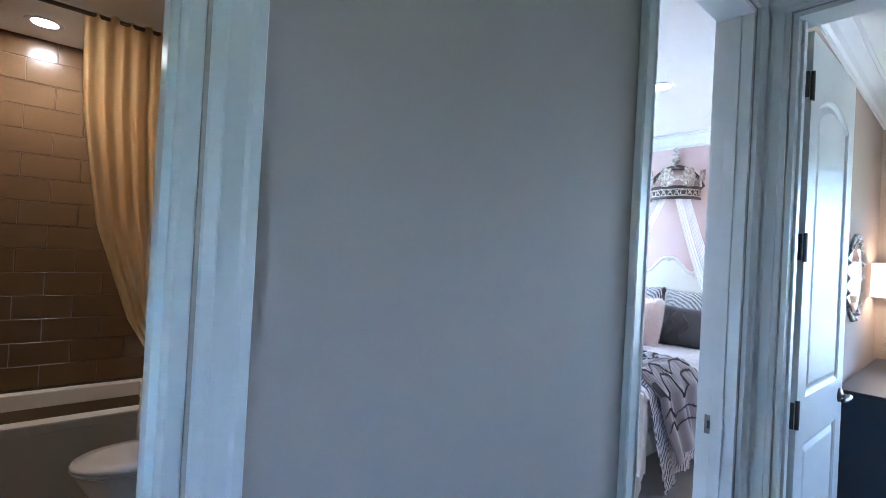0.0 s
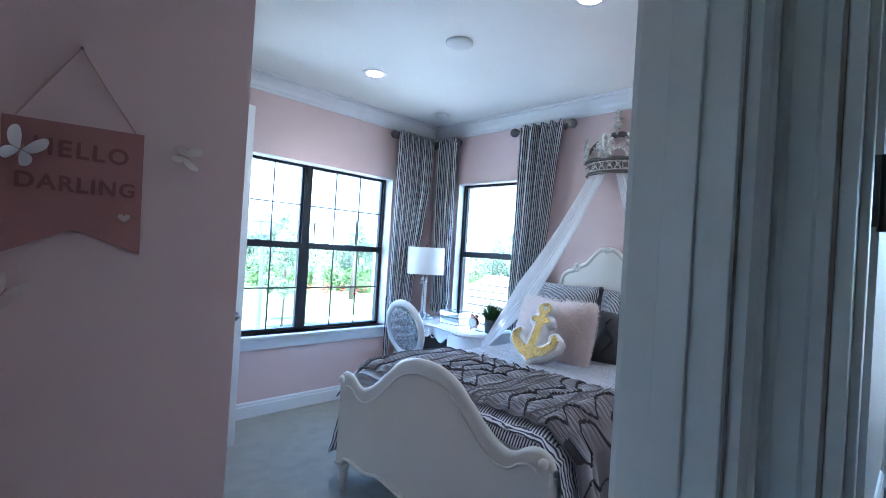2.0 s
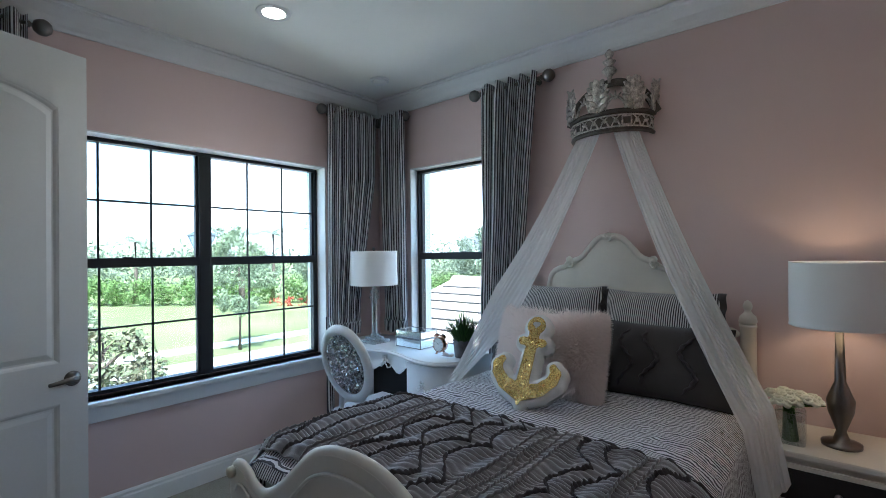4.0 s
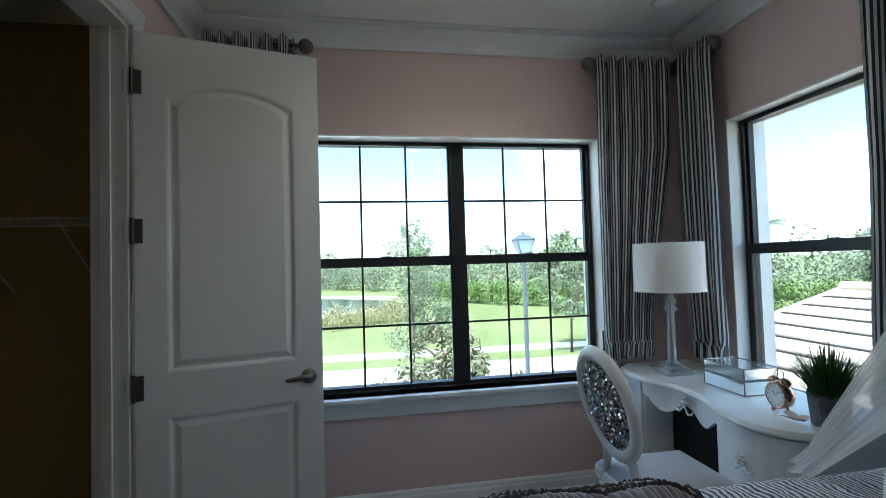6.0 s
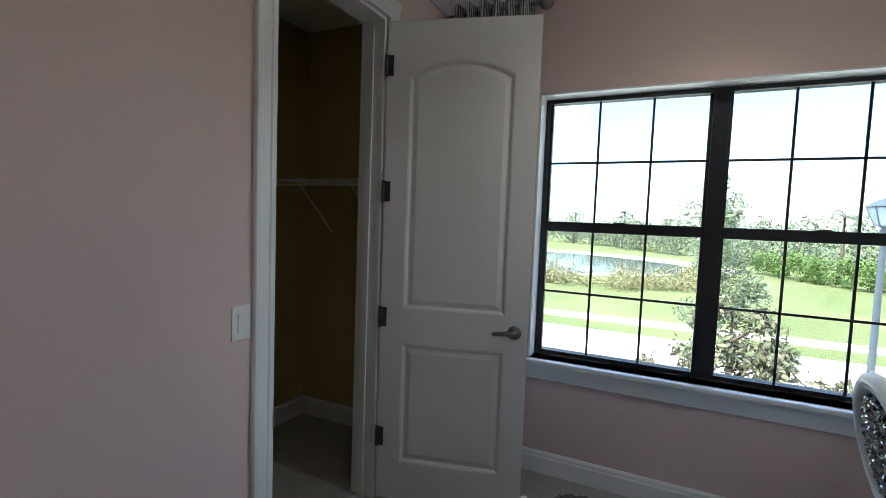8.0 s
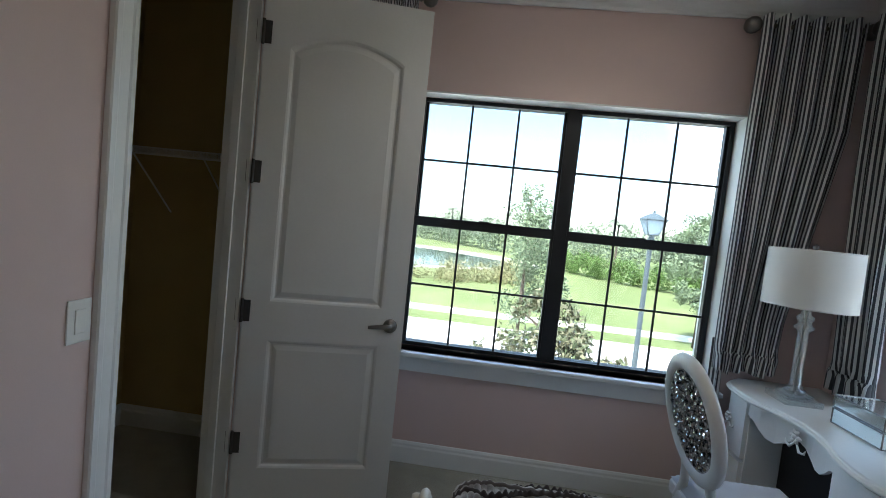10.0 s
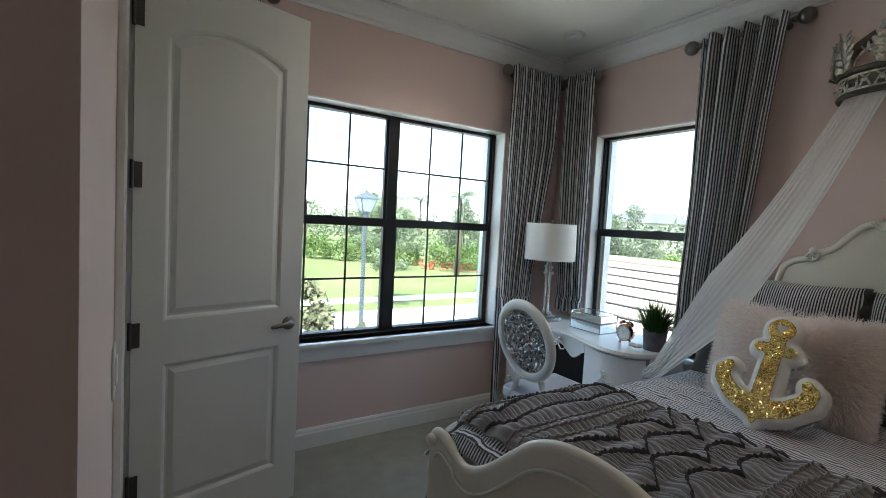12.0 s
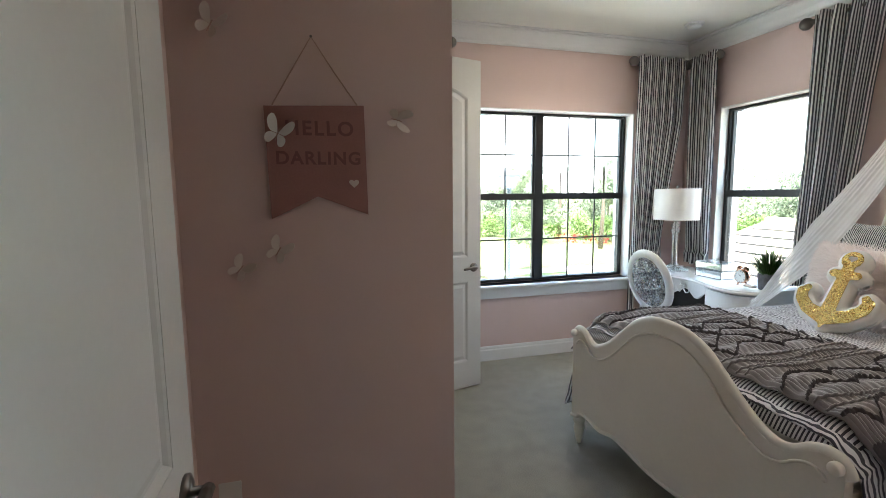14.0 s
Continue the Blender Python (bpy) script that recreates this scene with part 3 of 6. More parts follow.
# ---- windows ----
def window(name, label, place, a, b, z0, z1, lights, grid):
    """A black sash window. place(along, depth, z) gives world points, depth measured outwards from the inner face of the sash."""
    w = tagged(new(name), label, kind="structure")

    def bar(nm, s, e, lo, hi, d0, d1, parent=w, bev=0.002):
        p, q = place(s, d0, lo), place(e, d1, hi)
        return part(nm, cube([min(p[i], q[i]) for i in range(3)], [max(p[i], q[i]) for i in range(3)], bev), BLACKF, parent)
    f = 0.023
    bar("window_frame", a, a + f, z0, z1, 0, 0.07)
    bar("window_frame", b - f, b, z0, z1, 0, 0.07)
    bar("window_frame", a + f, b - f, z1 - f, z1, 0, 0.07)
    bar("window_frame", a + f, b - f, z0, z0 + f, 0, 0.07)
    span = (b - a) / lights
    mid = (z0 + z1) / 2 + 0.015
    for k in range(lights):
        s, e = a + span * k, a + span * (k + 1)
        if k:
            bar("mullion", s - 0.037, s + 0.037, z0 + f, z1 - f, -0.004, 0.07)
        s += f if k == 0 else 0.037
        e -= f if k == lights - 1 else 0.037
        r = bar("meeting_rail", s, e, mid - 0.029, mid + 0.029, -0.008, 0.05)
        part("sash_lock", cube(*[[min(place((s + e) / 2 - 0.03, -0.02, mid + 0.029)[i], place((s + e) / 2 + 0.03, 0.0, mid + 0.035)[i]) for i in range(3)],
                                 [max(place((s + e) / 2 - 0.03, -0.02, mid + 0.029)[i], place((s + e) / 2 + 0.03, 0.0, mid + 0.035)[i]) for i in range(3)]], 0.003), BLACKF, r)
        for lo, hi, dep in ((z0 + f, mid - 0.029, 0.012), (mid + 0.029, z1 - f, 0.03)):
            for s2, e2 in ((s, s + 0.016), (e - 0.016, e)):
                bar("sash_stile", s2, e2, lo, hi, dep - 0.012, dep + 0.02)
            p, q = place(s, dep + 0.006, lo), place(e, dep + 0.010, hi)
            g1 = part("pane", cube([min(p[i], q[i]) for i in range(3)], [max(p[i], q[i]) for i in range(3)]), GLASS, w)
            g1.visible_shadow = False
            if grid:
                for c in range(1, grid):
                    x = s + (e - s) * c / grid
                    bar("muntin", x - 0.0062, x + 0.0062, lo, hi, dep - 0.003, dep + 0.004, bev=0)
                z = (lo + hi) / 2
                bar("muntin", s, e, z - 0.0062, z + 0.0062, dep - 0.004, dep + 0.0035, bev=0)
    return w


window("window_1", "wide black-framed double window with grids", lambda s, d, z: (s, 4.855 + d, z), W1[0] + 0.012, W1[1] - 0.012, W1[2] + 0.005, W1[3] - 0.012, 2, 3)
window("window_2", "single black-framed sash window beside the bed", lambda s, d, z: (6.13 + d, s, z), W2[0] + 0.012, W2[1] - 0.012, W2[2] + 0.005, W2[3] - 0.012, 1, 0)
window("window_3", "black-framed sash window of the next room", lambda s, d, z: (6.45 + d, s, z), -1.49, 0.29, 0.71, 2.24, 2, 0)


def sill(name, label, a, b, z, place):
    t = tagged(new(name), label, kind="structure")
    for nm, s, e, lo, hi, d0, d1, bev in (("sill_board", a - 0.05, b + 0.05, z - 0.028, z, -0.05, -0.001, 0.008), ("sill_board", a + 0.002, b - 0.002, z - 0.02, z, 0.0, 0.11, 0.001),
                                          ("apron", a - 0.035, b + 0.035, z - 0.118, z - 0.029, -0.018, -0.001, 0.004)):
        p, q = place(s, d0, lo), place(e, d1, hi)
        part(nm, cube([min(p[i], q[i]) for i in range(3)], [max(p[i], q[i]) for i in range(3)], bev), TRIM, t)


def reveal(name, a, b, z0, z1, place, depth):
    """White lining boards of a window opening, between the wall's face and the sash."""
    t = tagged(new(name), "white painted lining of the window opening", kind="structure")
    for s, e, lo, hi in ((a, a + 0.009, z0, z1), (b - 0.009, b, z0, z1), (a + 0.009, b - 0.009, z1 - 0.009, z1)):
        p, q = place(s, -0.002, lo), place(e, depth, hi)
        part("lining_board", cube([min(p[i], q[i]) for i in range(3)], [max(p[i], q[i]) for i in range(3)]), TRIM, t)


reveal("trim_window_north", W1[0] + 0.001, W1[1] - 0.001, W1[2] + 0.001, W1[3] - 0.001, lambda s, d, z: (s, WY + d, z), 0.108)
reveal("trim_window_east", W2[0] + 0.001, W2[1] - 0.001, W2[2] + 0.001, W2[3] - 0.001, lambda s, d, z: (WX + d, s, z), 0.078)
reveal("trim_window_north_outer", W1[0] + 0.001, W1[1] - 0.001, W1[2] + 0.001, W1[3] - 0.001, lambda s, d, z: (s, 4.93 + d, z), 0.068)
reveal("trim_window_east_outer", W2[0] + 0.001, W2[1] - 0.001, W2[2] + 0.001, W2[3] - 0.001, lambda s, d, z: (6.205 + d, s, z), 0.093)
sill("sill_north", "white painted window sill and apron", W1[0], W1[1], 0.685, lambda s, d, z: (s, WY + d, z))
sill("sill_east", "white painted window sill and apron", W2[0], W2[1], 0.70, lambda s, d, z: (WX + d, s, z))


# ---- curtains ----
def rod(name, a, b, ends, wall_way, label="brushed nickel curtain rod with ball finials"):
    """A rod between a and b with a bracket at each; ends: which ends carry a finial."""
    r = thing(name, label, "curtain rod", "curtain rods", at=a)
    a, b = Vector(a), Vector(b)
    d = (b - a).normalized()
    part("pole", tube(bmesh.new(), [a, b], 0.0115, 12), STEEL, r, smooth=True)
    for on, p, s in ((ends[0], a, -1), (ends[1], b, 1)):
        if on:
            bm = bmesh.new()
            q = Matrix((d * s).to_track_quat("Z", "Y").to_matrix())
            lathe(bm, [(0.0, -0.002), (0.013, -0.002), (0.017, 0.006), (0.017, 0.012), (0.010, 0.016), (0.010, 0.021), (0.026, 0.026), (0.039, 0.044), (0.043, 0.062), (0.039, 0.08), (0.024, 0.098), (0.0, 0.105)], p, 18, q)
            part("finial", bm, STEEL, r, smooth=True)
    for p in (a + d * 0.05, b - d * 0.05):
        bm = bmesh.new()
        wv = Vector(wall_way)
        tube(bm, [p, p + wv * 0.075], 0.006, 8)
        lathe(bm, [(0.02, 0), (0.02, 0.008), (0.012, 0.012)], p + wv * 0.082, 12, Matrix((-wv).to_track_quat("Z", "Y").to_matrix()))
        part("bracket", bm, STEEL, r)
    return r


def curtain(name, label, origin, along, out, table, z_top, z_bot, folds, depth=0.035, hem=0.0, stripes_n=30, nv=40, seedv=0.0):
    """A pleated panel. table: (height share from the top, start, end) along the rod; out: way off the wall."""
    o, al, ou = Vector(origin), Vector(along), Vector(out)
    c = thing(name, label, "curtain", "striped curtains", at=origin)

    rg = random.Random(int(seedv * 10) + folds)
    hump = [rg.uniform(0.72, 1.15) for _ in range(folds + 2)]
    skew = [rg.uniform(-0.16, 0.16) for _ in range(folds + 2)]

    def wave(u):
        """Way off the rod's line and shift along it, in fold depths: round pleats of uneven depth."""
        q = u * folds
        k = min(int(q), folds - 1)
        t = q - k
        h = hump[k] + (hump[k + 1] - hump[k]) * t
        w = math.sin(2 * math.pi * (t + skew[k] * math.sin(math.pi * t) ** 2))
        return h * math.copysign(abs(w) ** 0.8, w)
    run_len, us = [0.0], [i / 900 for i in range(901)]
    wide = table[0][2] - table[0][1]
    for p, q in zip(us, us[1:]):
        run_len.append(run_len[-1] + math.hypot((q - p) * wide, (wave(q) - wave(p)) * depth))
    run_len = np.array(run_len) / run_len[-1]

    def f(u, v):
        z = z_top + (z_bot - z_top) * v
        u = float(np.interp(u, run_len, us))
        s0, s1 = interp([(t[0], t[1]) for t in table], v), interp([(t[0], t[2]) for t in table], v)
        amp = depth * (1.0 + 0.12 * math.sin(v * 5 + u * 6 + seedv)) * (1 - 0.25 * max(0, 0.06 - v) / 0.06)
        p = o + al * (s0 + u * (s1 - s0) + 0.006 * math.sin(v * 6 + u * 11 + seedv) * v) + ou * (amp * wave(u) + 0.022 + 0.012 * v)
        if hem and v > 0.945:
            p += ou * 0.008 * math.sin(u * 70) + al * 0.003 * math.sin(u * 45 + 1)
        return (p.x, p.y, z + (0.01 * math.sin(u * 14 + seedv) if v > 0.97 else 0) + (0.007 * wave(u) if v < 0.02 else 0))
    surf("panel", f, folds * 26, nv, CURTAIN, c, su=stripes_n, sv=1, thick=0.003)
    if hem:
        def h(u, v):
            p = Vector(f(u, 0.945 + 0.055 * v))
            return tuple(p + ou * (0.012 + 0.014 * math.sin(u * 80) * v))
        surf("hem_ruffle", h, folds * 18, 5, CURTAIN, c, su=stripes_n, sv=1, thick=0.003)
    if folds > 2:
        for k in range(folds):
            s = table[0][1] + (k + 0.5) / folds * wide
            bm = bmesh.new()
            ctr = Vector((0, 0, o.z)) + al * s + (o - Vector((0, 0, o.z)) - al * o.dot(al))
            tube(bm, [ctr + al * (0.021 * math.cos(q * math.pi / 6)) + Vector((0, 0, 0.021 * math.sin(q * math.pi / 6))) for q in range(12)], 0.0035, 6, True, up=ou)
            part("grommet", bm, STEEL, c)
    return c


RZ = 2.668
rod("curtain_rod", (3.06, 4.655, RZ + 0.03), (3.60, 4.655, RZ + 0.03), (False, True), (0, 1, 0))
rod("curtain_rod", (5.435, 4.655, RZ), (5.90, 4.655, RZ), (True, True), (0, 1, 0))
rod("curtain_rod", (5.965, 4.375, RZ), (5.965, 4.54, RZ), (True, True), (1, 0, 0))
rod("curtain_rod", (5.965, 3.515, RZ), (5.965, 3.03, RZ), (True, True), (1, 0, 0))
curtain("curtain", "grey and white striped curtain behind the closet door", (0, 4.655, RZ), (1, 0, 0), (0, -1, 0), [(0, 3.12, 3.60), (1, 3.10, 3.62)], 2.74, 0.012, 6, stripes_n=56)
curtain("curtain", "grey and white striped curtain drawn up over the desk", (0, 4.655, RZ), (1, 0, 0), (0, -1, 0),
        [(0, 5.41, 5.92), (0.3, 5.40, 5.90), (0.6, 5.40, 5.80), (0.85, 5.39, 5.73), (1, 5.385, 5.71)], 2.705, 0.84, 6, 0.042, 1.0, 56, seedv=1.3)
curtain("curtain", "narrow striped curtain end falling to the floor beside the desk", (0, 4.69, RZ), (1, 0, 0), (0, -1, 0),
        [(0, 5.40, 5.47), (1, 5.40, 5.47)], 1.0, 0.012, 1, 0.012, 0, 4, seedv=0.6)
curtain("curtain", "grey and white striped curtain in the room corner", (5.965, 0, RZ), (0, 1, 0), (-1, 0, 0),
        [(0, 4.30, 4.60), (0.4, 4.29, 4.59), (0.7, 4.28, 4.57), (1, 4.26, 4.54)], 2.705, 0.84, 4, 0.042, 1.0, 38, seedv=2.1)
curtain("curtain", "grey and white striped curtain beside the bed canopy", (5.965, 0, RZ), (0, 1, 0), (-1, 0, 0),
        [(0, 3.04, 3.50), (0.3, 3.10, 3.50), (0.5, 3.13, 3.50), (0.8, 3.18, 3.52), (1, 3.20, 3.52)], 2.705, 0.80, 5, 0.05, 1.0, 54, seedv=3.0)

# ---- the bed ----
BC = 2.585                                   # middle line of the bed
bed = thing("bed", "cream painted bed with a scalloped footboard and arched headboard", "bed", at=(5.0, BC, 0))
FOOT = [(0, 0.915), (0.10, 0.905), (0.20, 0.865), (0.28, 0.80), (0.37, 0.722), (0.45, 0.668), (0.52, 0.645), (0.58, 0.655), (0.63, 0.688), (0.68, 0.703), (0.715, 0.69), (0.735, 0.655)]
LOWF = [(0.735, 0.155), (0.68, 0.165), (0.64, 0.20), (0.56, 0.205), (0.45, 0.19), (0.33, 0.215), (0.2, 0.20), (0.1, 0.185), (0, 0.18)]


def mirrored(half, x):
    pts = smooth_line([(x, BC + d, z) for d, z in half], 4)
    return [Vector((p.x, 2 * BC - p.y, p.z)) for p in pts[::-1]][:-1] + pts


top_f = mirrored(FOOT, 4.005)
low_f = mirrored(LOWF[::-1], 4.005)
fb = part("footboard", prism(bmesh.new(), [*top_f, *low_f[::-1]], (0.036, 0, 0)), CREAM, bed)
part("rim_moulding", tube(bmesh.new(), [p + Vector((0.018, 0, -0.004)) for p in top_f], 0.029, 10, flat=0.62, up=(1, 0, 0)), CREAM, fb, smooth=True)
part("inner_bead", tube(bmesh.new(), [Vector((3.999, BC + (p.y - BC) * 0.945, p.z - 0.052)) for p in top_f[2:-2]], 0.006, 6, up=(1, 0, 0)), CREAM, fb, smooth=True)
part("lower_bead", tube(bmesh.new(), [p + Vector((-0.002, 0, 0.012)) for p in low_f], 0.010, 6, up=(1, 0, 0)), CREAM, fb, smooth=True)
for s in (-1, 1):
    part("scroll", lathe(bmesh.new(), [(0.0, -0.016), (0.018, -0.015), (0.022, -0.006), (0.022, 0.03), (0.018, 0.042), (0.0, 0.045)], (4.0, BC + s * 0.712, 0.678), 14, Matrix.Rotation(radians(90), 3, "Y")), CREAM, fb, smooth=True)
    part("leg", lathe(bmesh.new(), [(0.012, 0), (0.016, 0.012), (0.02, 0.03), (0.03, 0.07), (0.034, 0.1), (0.026, 0.12), (0.036, 0.135), (0.036, 0.165)], (4.035, BC + s * 0.695, 0.001), 14), CREAM, bed, smooth=True)
    part("corner_block", cube((4.042, BC + s * 0.70 - 0.03, 0.165), (4.09, BC + s * 0.70 + 0.03, 0.6), 0.006), CREAM, bed)
    part("side_rail", cube((4.09, BC + s * 0.70 - 0.014, 0.26), (5.965, BC + s * 0.70 + 0.014, 0.42), 0.006), CREAM, bed)
    bm = bmesh.new()
    lathe(bm, [(0.022, 0), (0.03, 0.03), (0.036, 0.1), (0.03, 0.14), (0.037, 0.18), (0.037, 0.6), (0.036, 1.10), (0.04, 1.105), (0.04, 1.118)], (5.99, BC + s * 0.70, 0.001), 18)
    post = part("post", bm, CREAM, bed, smooth=True)
    part("finial", lathe(bmesh.new(), [(0.036, 1.1195), (0.042, 1.135), (0.036, 1.16), (0.02, 1.178), (0.014, 1.19), (0.02, 1.2), (0.022, 1.215), (0.014, 1.235), (0.0, 1.245)], (5.99, BC + s * 0.70, 0), 18), CREAM, post, smooth=True)
HEADB = [(0, 1.60), (0.07, 1.585), (0.13, 1.525), (0.18, 1.47), (0.235, 1.445), (0.29, 1.41), (0.34, 1.395), (0.385, 1.36), (0.405, 1.29), (0.43, 1.20), (0.49, 1.12), (0.56, 1.085), (0.63, 1.085), (0.655, 1.06)]
top_h = mirrored(HEADB, 5.975)
inner_side = [Vector((5.975, BC + s * d, z)) for s, d, z in ((1, 0.60, 0.98), (1, 0.58, 0.85), (1, 0.60, 0.72), (1, 0.655, 0.62), (1, 0.655, 0.40), (-1, 0.655, 0.40), (-1, 0.655, 0.62), (-1, 0.60, 0.72), (-1, 0.58, 0.85), (-1, 0.60, 0.98))]
hb = part("headboard", prism(bmesh.new(), [*top_h, *inner_side], (0.03, 0, 0)), CREAM, bed)
part("rim_moulding", tube(bmesh.new(), [p + Vector((0.006, 0, -0.006)) for p in top_h], 0.019, 8, up=(1, 0, 0)), CREAM, hb, smooth=True)
for s in (-1, 1):
    part("rosette", ball(bmesh.new(), (5.965, BC + s * 0.255, 1.45), 0.022), CREAM, hb, smooth=True)
    bm = bmesh.new()
    tube(bm, [(5.962, BC + s * (0.255 + 0.03 * math.cos(q * 0.5) * (1 - q / 16)), 1.415 + 0.03 * math.sin(q * 0.5) * (1 - q / 16)) for q in range(14)], 0.007, 6, up=(1, 0, 0))
    part("carved_curl", bm, CREAM, hb, smooth=True)
bm = bmesh.new()
for a in (-50, -25, 0, 25, 50):
    tube(bm, [(5.965, BC, 1.565), (5.958, BC + 0.03 * math.sin(radians(a)), 1.565 + 0.03 * math.cos(radians(a))), (5.963, BC + 0.055 * math.sin(radians(a)), 1.565 + 0.05 * math.cos(radians(a)))], [0.006, 0.011, 0.004], 6)
part("carved_crest", bm, CREAM, hb, smooth=True)

mattress = tagged(part("mattress", cube((4.10, BC - 0.675, 0.30), (5.955, BC + 0.675, 0.725), 0.05, 3), LINEN), "white mattress lying in the bed", "mattress")


def bed_top(x, d):
    """Height of the made bed at x, d metres off its middle line."""
    edge = max(0.0, abs(d) - 0.60) / 0.13
    return 0.757 - 0.075 * min(edge, 1.0) ** 2 - 0.05 * max(0, (4.20 - x) / 0.16) ** 2 + 0.006 * math.sin(x * 9 + d * 4) * math.sin(d * 7 + 1)


def cover(u, v, x0, x1, drop_l, drop_r, lift, wave=0.0):
    """A point of a cover across the bed: v runs over the width, down both sides."""
    x = x0 + (x1 - x0) * u
    total = 1.46 + drop_l + drop_r
    s = v * total
    if s < drop_r:
        k = 1 - s / drop_r
        d = -0.735 - (0.05 + 0.10 * math.exp((4.066 - x) / 0.25)) * k - 0.018 * math.sin(x * 21 + 1) * k
        z = bed_top(x, -0.73) - k * drop_r
    elif s > drop_r + 1.46:
        k = (s - drop_r - 1.46) / drop_l
        d = 0.735 + (0.05 + 0.11 * math.exp((4.066 - x) / 0.25)) * k + 0.018 * math.sin(x * 19) * k
        z = bed_top(x, 0.73) - k * drop_l
    else:
        d = -0.73 + (s - drop_r)
        z = bed_top(x, d)
    n = lift if abs(d) < 0.73 else 0.0
    o = lift * 0.9 if abs(d) >= 0.73 else 0
    return Vector((x, BC + d + math.copysign(o, d), z + n + wave * math.sin(x * 55 + 2 * math.sin(d * 8)) * (0.4 + 0.6 * math.sin(d * 5 + x * 6))))


coverlet = thing("coverlet", "black and white striped coverlet hanging over both bed sides", "coverlet", at=(5.0, BC, 0.75))


def cov_f(u, v):
    p = cover(u, v, 4.065, 5.955, 0.50, 0.56, 0.004, 0.0028)
    return (p.x, p.y, p.z)


for edge in (0.0, 1.0):
    part("hem", tube(bmesh.new(), [cov_f(i / 80, edge) for i in range(81)], 0.005, 6), SHEETM, coverlet, smooth=True)
surf("striped_cloth", cov_f, 150, 90, SHEETM, coverlet, su=104, sv=1, thick=0.006)

def foot_f(u, v):
    d = -0.70 + 1.40 * u
    x = 4.05 + 0.11 * v
    return (x, BC + d, bed_top(x, d) + 0.014 - 0.05 * (1 - v) ** 3 + 0.003 * math.sin(d * 40 + v * 2))


surf("foot_fold", foot_f, 140, 8, FOLDM, coverlet, su=96, sv=1, thick=0.004)

quilt = thing("quilt", "grey ruffled quilt folded across the foot of the bed", "quilt", at=(4.4, BC, 0.78))


def quilt_lift(x, d):
    return 0.035 * min(1, (x - 4.095) / 0.05 + 0.25, max(0, (4.87 - x)) / 0.07 + 0.15) + 0.007 * math.sin(d * 2 * math.pi / 0.11 + 0.8 * math.sin(x * 14))


def quilt_f(u, v):
    x0 = 4.10 + 0.03 * (1 - v) ** 1.5
    x = x0 + (4.866 - x0) * u
    p = cover(u, v, x0, 4.866, 0.16, 0.40, 0.03)
    d = p.y - BC
    n = quilt_lift(x, d) - 0.02
    if abs(d) < 0.735:
        p.z += n + 0.003 * math.sin(x * 330 + 5 * math.sin(d * 7) + 4 * math.sin(x * 19 + d * 5)) * (0.5 + 0.5 * math.sin(d * 19 + x * 23 + 1)) + 0.002 * math.sin(x * 170 + 13 * d + 3 * math.sin(d * 31))
    else:
        p.y += math.copysign(max(n, 0.0) + 0.012 * math.sin(x * 26), d)
    return (p.x, p.y, p.z)


surf("quilt_body", quilt_f, 340, 150, QUILTM, quilt, thick=0.012)


def quilt_v(d):
    """Where on the quilt's width a line d metres off the middle lies, measured over the drop."""
    return min(max((1.13 + d) / 2.02, 0.0), 1.0)


def on_quilt(u, d, lift):
    p = Vector(quilt_f(u, quilt_v(d)))
    if abs(p.y - BC) > 0.735:
        return p + Vector((0, math.copysign(lift, p.y - BC), 0))
    return p + Vector((0, 0, lift))


for k, d0 in enumerate((0.70, 0.585, 0.49, 0.24, 0.14, 0.02, -0.08, -0.40, -0.49, -0.66, -0.745, -0.87, -0.95)):
    amp = 0.008 if k == 0 else 0.046

    def rfl(u, v, d0=d0, k=k, amp=amp):
        d = d0 + amp * (abs(math.sin(u * 8 + ((k + 1) // 2) * 1.7 + 0.5 * math.sin(u * 5 + (k + 1) // 2))) * 1.6 - 0.8) + amp * 0.4 * math.sin(u * 11 + (k + 1) // 2 + 0.3 * (k % 2))
        d += (v - 0.5) * 0.010 + 0.0022 * math.sin(u * 260 + k + 3 * math.sin(u * 37)) * (1 if v > 0.4 else 0.3) + 0.0018 * math.sin(u * 83 + 2.3 * k)
        return tuple(on_quilt(u, d, 0.004 + 0.011 * math.sin(v * math.pi * 0.6) + 0.003 * math.sin(u * 310 + 2 * k + 3 * math.sin(u * 29)) * v))
    surf("ruffle", rfl, 420, 4, RUFFLE, quilt, thick=0.003)
for k, d0 in enumerate((0.645, 0.415, 0.365, 0.315, -0.185, -0.225, -0.265, -0.305, -0.555, -0.595)):
    def pleat(u, v, d0=d0, k=k):
        d = d0 + 0.006 * math.sin(u * 9 + k * 0.3) + (v - 0.5) * 0.009
        return tuple(on_quilt(u, d, 0.005 + 0.010 * math.sin(v * math.pi)))
    surf("pleat", pleat, 150, 3, QUILTM, quilt, thick=0.002)
def hem(u, v):
    return tuple(on_quilt(0.985 + 0.015 * math.sin(v * math.pi), -1.1 + 1.96 * u, 0.008 + 0.010 * math.sin(v * math.pi) + 0.003 * math.sin(u * 260)))


surf("edge_ruffle", hem, 300, 4, RUFFLE, quilt, thick=0.003)


